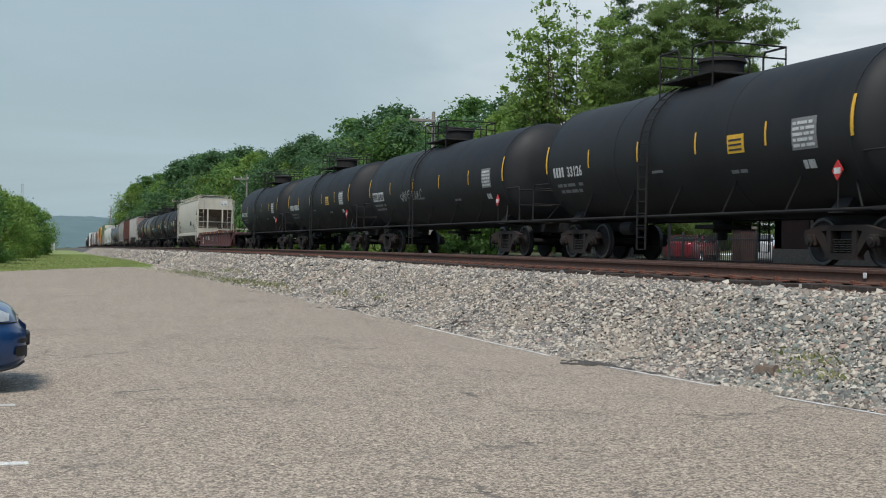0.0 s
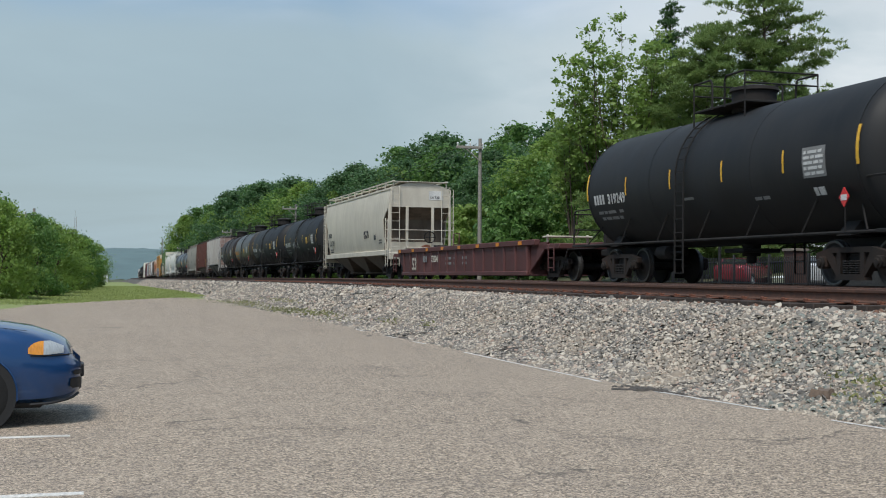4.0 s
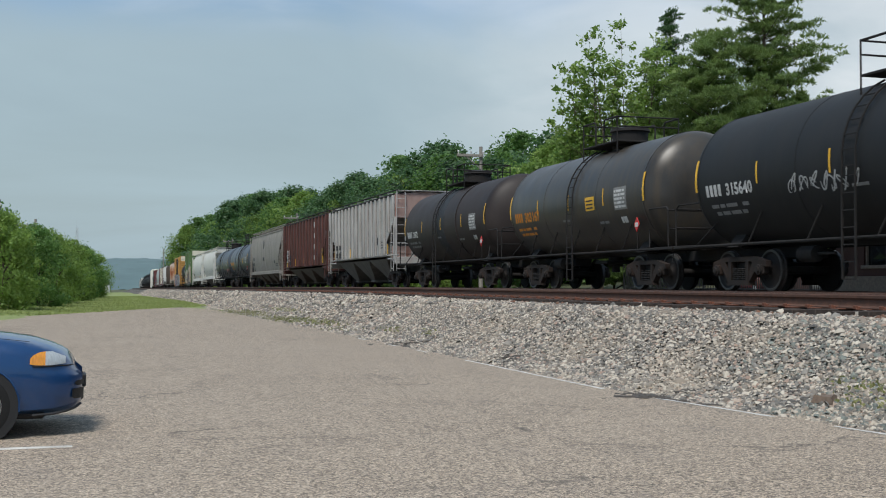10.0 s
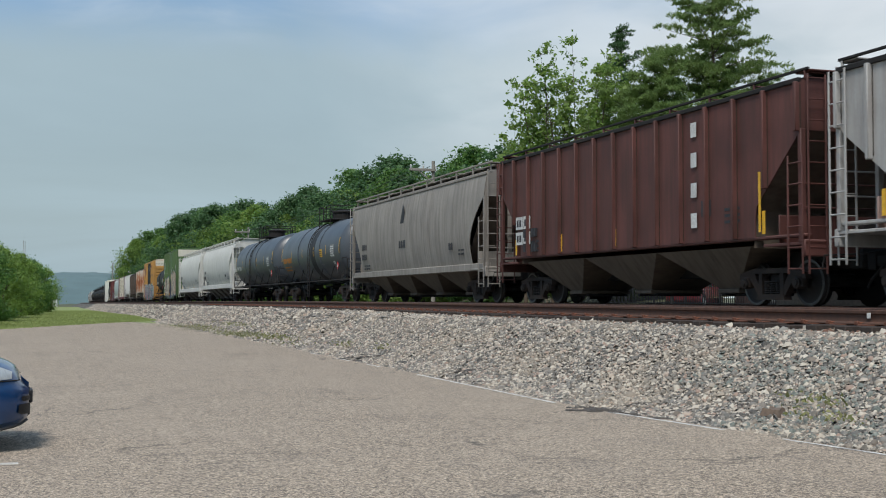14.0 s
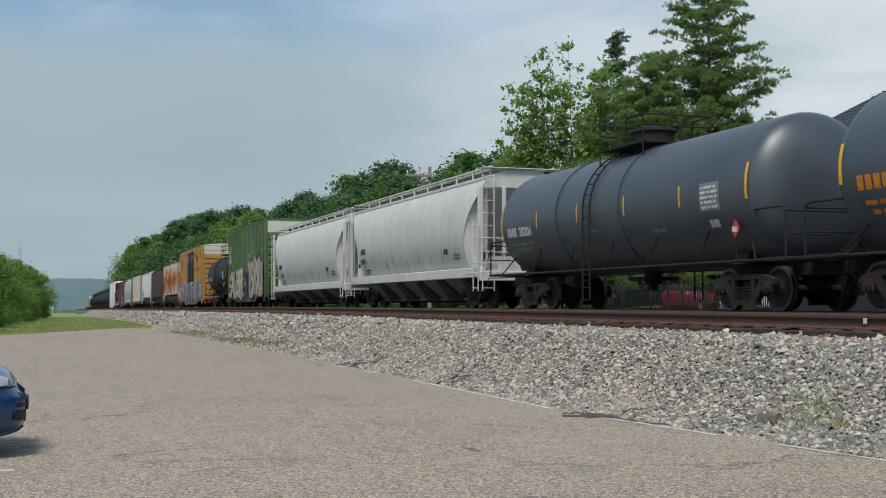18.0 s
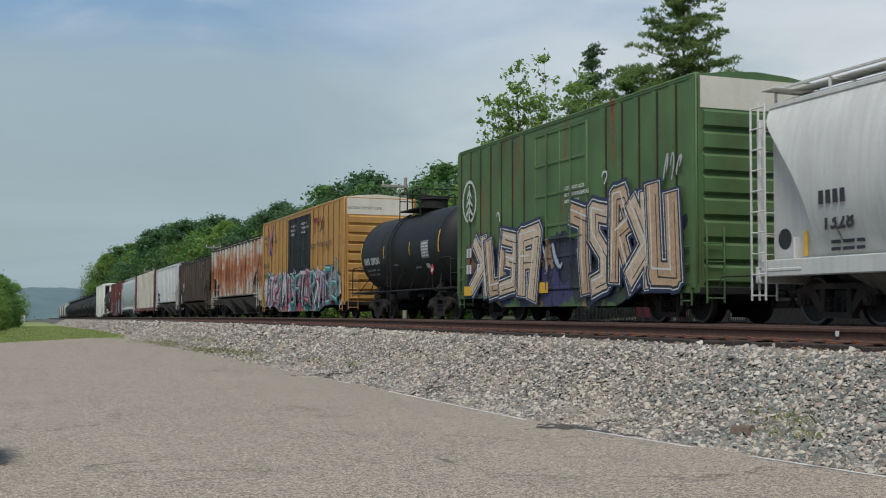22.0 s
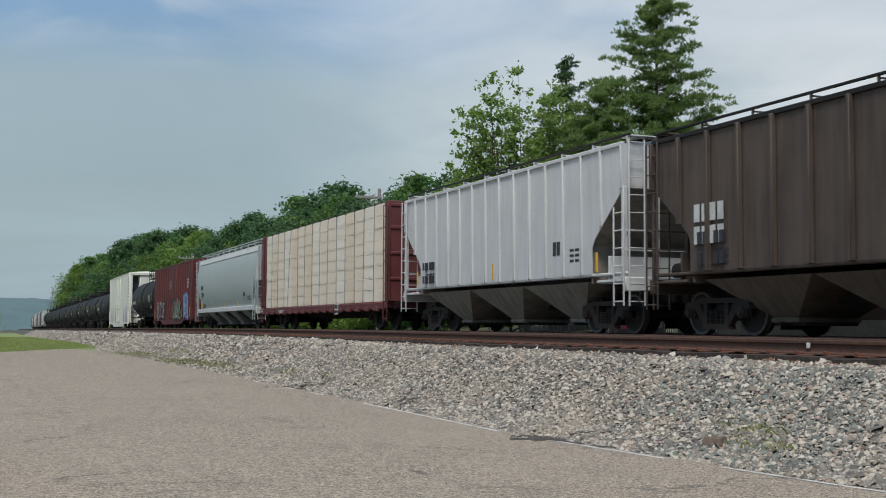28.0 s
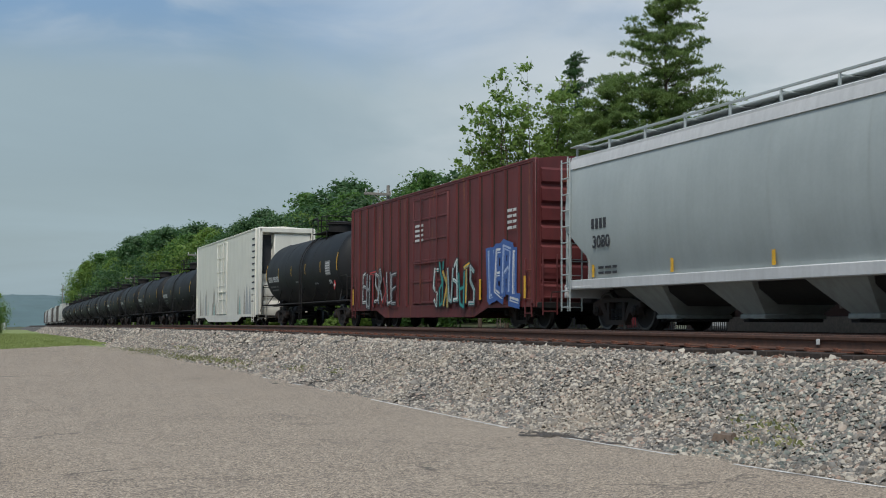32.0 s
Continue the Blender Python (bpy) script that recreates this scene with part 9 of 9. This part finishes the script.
        part("door_seam", Shape().cbox(-1.335, -1.325, s * W - 0.004, s * W + 0.004, 0.25, 0.88, 0.002).cbox(-2.505, -2.495, s * W - 0.004, s * W + 0.004, 0.25, 0.90, 0.002), TRIMBLACK, car)
        part("tail_lamp", Shape().cbox(-4.26, -4.12, s * 0.60 - 0.12, s * 0.60 + 0.12, 0.72, 0.86, 0.03), LENS_RED, car)
    part("air_intake", Shape().cbox(-0.06, 0.032, -0.38, 0.38, 0.285, 0.40, 0.03), TRIMBLACK, car)
    for s in (-1, 1):
        for z0, z1, tail in ((0.335, 0.43, -0.075), (0.455, 0.50, -0.05)):
            rows = []
            for k in range(6):
                x = 0.026 + (tail - 0.026) * k / 5
                hw = float(np.interp(x, [q[0] for q in st[::-1]], [q[4] for q in st[::-1]]))
                rows.append([(x + 0.006, s * (hw * 0.998 + 0.006), z0 + 0.02 * (k == 5)), (x + 0.006, s * (hw * 0.998 + 0.006), z1 - 0.01 * (k == 5))])
            part("corner_intake", Shape().sheet(rows), TRIMBLACK, car, "dark bumper opening")
    part("plate_bracket", Shape().cbox(0.02, 0.055, -0.16, 0.16, 0.40, 0.52, 0.01), TRIMBLACK, car, "dark empty plate holder")
    part("hood_seam", Shape().tube([(-0.45, -0.675, 0.868), (-1.2, -0.705, 0.958)], 0.003, 4).tube([(-0.45, 0.675, 0.868), (-1.2, 0.705, 0.958)], 0.003, 4), TRIMBLACK, car)
    part("floor_pan", Shape().cbox(-4.1, -0.3, -0.7, 0.7, 0.16, 0.24, 0.03), TRIMBLACK, car)
    car.matrix_basis = pose(*at, 0, 0, turn)
    return car


car_glass_mat = car_glass()
BLUE = car_paint("blue_car_paint", (0.005, 0.048, 0.155))


def vehicles():
    sedan("dark blue compact car with amber turn lamps, parked on the asphalt", BLUE, (0.01, 12.22, 0.0), 0)
    sedan("red car parked behind the station fence", car_paint("red_car_paint", (0.22, 0.012, 0.02)), (31.5, 50.5, 0.9), 40)
    sedan("white car parked behind the station fence", car_paint("white_car_paint", (0.6, 0.62, 0.63)), (30.0, 44.0, 0.9), 55)
    sedan("dark car parked behind the station fence", car_paint("dark_car_paint", (0.02, 0.035, 0.06)), (31.5, 41.5, 0.9), 55)
    sedan("silver car parked behind the station fence", car_paint("silver_car_paint", (0.4, 0.42, 0.43)), (33, 56.5, 0.9), 30)


# ---- station, fence, poles ----
SHINGLE = plain("dark_shingle", (0.033, 0.045, 0.053), 0.85, grain=14.0, vary=0.35, bump=0.5)
FASCIA = plain("green_fascia", (0.085, 0.12, 0.11), 0.6, grain=12.0, vary=0.15)
BRICK = plain("station_brick", (0.06, 0.03, 0.024), 0.85, grain=22.0, vary=0.35, bump=0.4)
TRIM = plain("station_trim", (0.20, 0.17, 0.14), 0.7, grain=14.0)
WOODPOLE = plain("weathered_pole", (0.27, 0.25, 0.22), 0.9, grain=16.0, vary=0.3)
STEELGREY = plain("galvanised_steel", (0.45, 0.46, 0.47), 0.5, 0.4, grain=20.0)
IRON = plain("black_iron", (0.015, 0.015, 0.016), 0.55, grain=20.0)
LAMPWHITE = plain("white_enamel", (0.7, 0.7, 0.68), 0.35, grain=20.0, vary=0.1)


def station():
    st = thing("station_building", "low brick station with a dark hipped roof and deep eaves", "building")
    x0, x1, y0, y1, ze, zr = 20.0, 32.0, -6.0, 33.4, 4.78, 8.7
    h = 6.0
    v = [(x0, y0, ze), (x1, y0, ze), (x1, y1, ze), (x0, y1, ze), ((x0 + x1) / 2, y0 + h, zr), ((x0 + x1) / 2, y1 - h, zr)]
    for q in ((0, 3, 5, 4), (2, 1, 4, 5), (3, 2, 5), (1, 0, 4)):
        p = [Vector(v[i]) for i in q]
        nrm = (p[1] - p[0]).cross(p[2] - p[0]).normalized()
        if nrm.z < 0:
            nrm = -nrm
        sh = Shape()
        k = len(p)
        sh.add([a for a in p] + [a + nrm * 0.12 for a in p], [tuple(range(k)), tuple(range(2 * k - 1, k - 1, -1))] + [(i, (i + 1) % k, k + (i + 1) % k, k + i) for i in range(k)])
        roof = part("roof_slope", sh, SHINGLE, st, smooth=0)
        if q[:2] == (0, 3) or q[0] == 3:
            e0, e1 = (Vector(v[0]), Vector(v[3])) if q[0] == 0 else (Vector(v[3]), Vector(v[2]))
            t0, t1 = (Vector(v[4]), Vector(v[5])) if q[0] == 0 else (Vector(v[5]), Vector(v[5]))
            for c in range(1, 26):
                u = c / 26
                a, b = e0.lerp(t0, u) + nrm * 0.125, e1.lerp(t1, u) + nrm * 0.125
                part("shingle_course", Shape().cyl(a, b, 0.007, 4), SHINGLE, roof)
    for a, b in (((x0, y0), (x0, y1)), ((x0, y1), (x1, y1)), ((x0, y0), (x1, y0)), ((x1, y0), (x1, y1))):
        part("fascia", Shape().cbox(min(a[0], b[0]) - 0.06, max(a[0], b[0]) + 0.06, min(a[1], b[1]) - 0.06, max(a[1], b[1]) + 0.06, ze - 0.32, ze + 0.06, 0.02), FASCIA, st, "grey-green eaves board")
    part("soffit", Shape().box(x0 + 0.06, x1 - 0.06, y0 + 0.06, y1 - 0.06, ze - 0.40, ze - 0.34), FASCIA, st, smooth=0)
    wx0, wx1, wy0, wy1 = 22.0, 30.0, -4.0, 31.4
    openings = [(29.2, 1.0), (25.6, 1.0), (22.0, 1.4), (18.0, 1.0), (14.0, 1.0)]
    wall = Shape()
    ys = [wy0] + sorted(sum([[c - w / 2, c + w / 2] for c, w in openings], [])) + [wy1]
    for i in range(0, len(ys), 2):
        wall.box(wx0, wx0 + 0.35, ys[i], ys[i + 1], 1.06, ze - 0.35)
    for c, w in openings:
        wall.box(wx0, wx0 + 0.35, c - w / 2, c + w / 2, 1.06, 1.9).box(wx0, wx0 + 0.35, c - w / 2, c + w / 2, 3.8, ze - 0.35)
    part("brick_wall", wall, BRICK, st, smooth=0)
    part("brick_wall", Shape().box(wx0, wx1, wy1 - 0.35, wy1, 1.06, ze - 0.35).box(wx1 - 0.35, wx1, wy0, wy1 - 0.35, 1.06, ze - 0.35).box(wx0, wx1, wy0 - 0.35, wy0, 1.06, ze - 0.35), BRICK, st, smooth=0)
    part("plinth", Shape().cbox(wx0 - 0.05, wx0 + 0.0, wy0, wy1, 1.06, 1.6, 0.01), TRIM, st)
    for c, w in openings:
        win = part("window", Shape().cbox(wx0 - 0.05, wx0 + 0.02, c - w / 2 - 0.1, c + w / 2 + 0.1, 1.82, 1.92, 0.01).cbox(wx0 - 0.05, wx0 + 0.02, c - w / 2 - 0.1, c + w / 2 + 0.1, 3.78, 3.92, 0.01), TRIM, st, "tall sash window with a pale frame")
        part("window_frame", Shape().cbox(wx0 + 0.05, wx0 + 0.12, c - w / 2, c - w / 2 + 0.08, 1.9, 3.8, 0.01).cbox(wx0 + 0.05, wx0 + 0.12, c + w / 2 - 0.08, c + w / 2, 1.9, 3.8, 0.01).cbox(wx0 + 0.05, wx0 + 0.12, c - w / 2 + 0.08, c + w / 2 - 0.08, 2.8, 2.9, 0.01), TRIM, win)
        part("pane", Shape().box(wx0 + 0.14, wx0 + 0.15, c - w / 2, c + w / 2, 1.9, 3.8), car_glass_mat, win, smooth=0)
    for k in range(7):
        y = 30.6 - k * 5
        part("eave_bracket", Shape().tube([(wx0, y, 3.1), (wx0 - 0.9, y, 3.9), (x0 + 0.3, y, ze - 0.42)], 0.06, 6).cbox(x0 + 0.1, wx0, y - 0.05, y + 0.05, ze - 0.52, ze - 0.42, 0.01), FASCIA, st)
    part("vent_pipe", Shape().cyl((24.4, 27.5, 7.2), (24.4, 27.5, 8.2), 0.10, 10), LAMPWHITE, st, "white vent pipe")
    # gooseneck lamp on the platform
    lp = thing("platform_lamp", "gooseneck lamp with a white bell shade on a dark post", "lamp post", at=(20.6, 35.4, 1.06))
    part("post", Shape().cyl((0, 0, 0), (0, 0, 3.0), 0.05, 10, 0.04), IRON, lp)
    part("gooseneck", Shape().tube([(0, 0, 3.0), (0.03, -0.05, 3.33), (0.15, -0.15, 3.54), (0.35, -0.3, 3.58), (0.55, -0.48, 3.46), (0.62, -0.55, 3.16)], 0.025, 8), IRON, lp)
    part("shade", Shape().lathe([(2.90, 0.25), (2.93, 0.235), (3.02, 0.13), (3.10, 0.07), (3.18, 0.05)], "z", 20, (0.62, -0.55, 0)), LAMPWHITE, lp, "white bell-shaped shade")


def fence():
    fx, y0, y1 = 25.0, 14.0, 52.0
    fe = thing("iron_fence", "black iron picket fence behind the platform", "fence")
    for z in (1.15, 1.95):
        part("rail", Shape().cbox(fx - 0.02, fx + 0.02, y0, y1, z - 0.02, z + 0.02, 0.005), IRON, fe)
    n = int((y1 - y0) / 2.4)
    for k in range(n + 1):
        y = y0 + (y1 - y0) * k / n
        part("post", Shape().cbox(fx - 0.04, fx + 0.04, y - 0.04, y + 0.04, 0.88, 2.25, 0.01), IRON, fe)
    pk = Shape().cbox(fx - 0.014, fx + 0.014, -0.014, 0.014, 1.0, 2.15, 0.003).mesh("picket", IRON)
    m = int((y1 - y0) / 0.13)
    for k in range(m):
        part("picket", pk, None, fe, at=(0, y0 + 0.07 + k * 0.13, 0))
    # brick pillars of the yard
    for y in (38.5, 35.0, 31.5):
        p = thing("brick_pillar", "square brick pillar with a stone cap beside the fence", "pillar", "pillars by the fence", (25.6, y, 0.9))
        part("shaft", Shape().cbox(-0.3, 0.3, -0.3, 0.3, 0, 1.45, 0.01), BRICK, p)
        part("cap", Shape().cbox(-0.36, 0.36, -0.36, 0.36, 1.45, 1.55, 0.02), TRIM, p)


def line_pole(x, y, z, h, arm=1.5, r=0.13):
    p = thing("line_pole", "weathered pole with one crossarm and brace", "pole", "poles along the line", (x, y, z))
    part("shaft", Shape().cyl((0, 0, 0), (0, 0, h), r, 10, r * 0.75), WOODPOLE, p)
    part("crossarm", Shape().cbox(-arm, 0.1, -0.20, -0.10, h - 0.62, h - 0.46, 0.02), WOODPOLE, p)
    part("arm_brace", Shape().cyl((-arm * 0.62, -0.15, h - 0.6), (0, -0.12, h - 1.35), 0.035, 6), WOODPOLE, p)
    for k in range(3):
        part("insulator", Shape().lathe([(h - 0.46, 0.03), (h - 0.38, 0.05), (h - 0.30, 0.06), (h - 0.26, 0.02)], "z", 10, (-arm + 0.1 + k * 0.5 * arm, -0.15, 0)), LAMPWHITE, p)
    return p


def lattice_mast(x, y, z, h, w=0.5, colour=None, thick=0.035):
    p = thing("lattice_mast", "thin steel lattice mast", "mast", at=(x, y, z))
    for a in (0, 120, 240):
        c, s = w / 2 * math.cos(radians(a)), w / 2 * math.sin(radians(a))
        part("leg", Shape().cyl((c, s, 0), (c * 0.5, s * 0.5, h), thick, 6), colour or STEELGREY, p)
    br = Shape()
    n = int(h / 0.7)
    for k in range(n):
        for a in (0, 120, 240):
            f0, f1 = 1 - 0.5 * k / n, 1 - 0.5 * (k + 1) / n
            p0 = (w / 2 * f0 * math.cos(radians(a)), w / 2 * f0 * math.sin(radians(a)), h * k / n)
            p1 = (w / 2 * f1 * math.cos(radians(a + 120)), w / 2 * f1 * math.sin(radians(a + 120)), h * (k + 1) / n)
            br.cyl(p0, p1, thick * 0.5, 4, caps=False)
    part("lacing", br, colour or STEELGREY, p)
    part("whip", Shape().cyl((0, 0, h), (0, 0, h + 1.5), 0.015, 5), STEELGREY, p)
    return p


def masts():
    for x, y, h in ((22.0, 64.6, 8.4), (22.0, 128, 8.4), (22.0, 196, 8.4), (22, 330, 9)):
        line_pole(x + bend(y), y, 0.95 - dip(y), h)
    xx, yy = polar(24.3, 68)
    lattice_mast(xx, yy, 0.9, 11.0, 0.5, plain("mast_paint", (0.35, 0.27, 0.22), 0.7, grain=10.0))
    lattice_mast(-0.75, 260, -1.2, 14.0, 0.9, STEELGREY, 0.05)
    xx, yy = polar(3.75, 380)
    far = thing("line_pole", "tall bare pole beside the far end of the line", "pole", "poles along the line", (xx, yy, -1.5))
    part("shaft", Shape().cyl((0, 0, -0.5), (0, 0, 13.0), 0.18, 8, 0.13), WOODPOLE, far)
    part("cap", Shape().cyl((0, 0, 13.0), (0, 0, 13.2), 0.2, 8, 0.1), WOODPOLE, far)
    line_pole(-5.2, 84, 0, 6.9)
    line_pole(-3.3, 96, 0, 6.2)
    wires = Shape()
    for k in (0.0, 0.6, 1.2):
        for (ya, yb) in ((64.6, 128), (128, 196), (196, 330)):
            pts = [(22.0 - 1.4 + k + bend(ya + (yb - ya) * i / 10), ya + (yb - ya) * i / 10, 0.95 + 8.1 - dip(ya + (yb - ya) * i / 10) - 0.9 * 4 * (i / 10) * (1 - i / 10)) for i in range(11)]
            wires.tube(pts, 0.012, 4)
    tagged(part("line_wire", wires, IRON), "thin wires strung between the poles", "wires", kind="stuff")
    hs = thing("house", "small white house far beyond the grass bank", "house", at=(3.6, 290, -1.4))
    part("wall", Shape().box(-3, 3, -3, 3, 0, 2.6), LAMPWHITE, hs, smooth=0)
    part("roof", Shape().prism([(-3.4, 2.55), (3.4, 2.55), (0, 4.3)], "y", -3.3, 3.3), SHINGLE, hs, smooth=0)
    for x in (-1.5, 1.5):
        w = part("window", Shape().cbox(x - 0.55, x + 0.55, -3.06, -3.0, 1.0, 2.1, 0.02), TRIM, hs)
        part("pane", Shape().box(x - 0.45, x + 0.45, -3.075, -3.062, 1.1, 2.0), car_glass_mat, w, smooth=0)


paint_lines()
litter()
vehicles()
station()
fence()
masts()


# ---- what moves ----
def travelled(t):
    return 12.262 * t + 0.0014 * t * t


def motions():
    for car in CARS:
        x, y, z = car.location
        rows = []
        for k in range(17):
            at = y - travelled(2.0 * k)
            rows.append((2.0 * k, pose(x + bend(at), at, z - dip(at), dip_tilt(at), 0, bend_turn(at))))
        walk(car, rows)
    # wheels and axles roll; all of one kind share the same turning
    for e, wheels in SPINNING.items():
        steps = 680
        first = wheels[0]
        place = first.location.copy()
        walk(first, [(SECONDS * k / steps, Matrix.Translation(place) @ Matrix.Rotation(travelled(SECONDS * k / steps) / 0.457, 4, "X")) for k in range(steps + 1)])
        for w in wheels[1:]:
            w.rotation_mode = "QUATERNION"
            keys = w.animation_data_create()
            keys.action = first.animation_data.action
            keys.action_slot = first.animation_data.action_slot


motions()
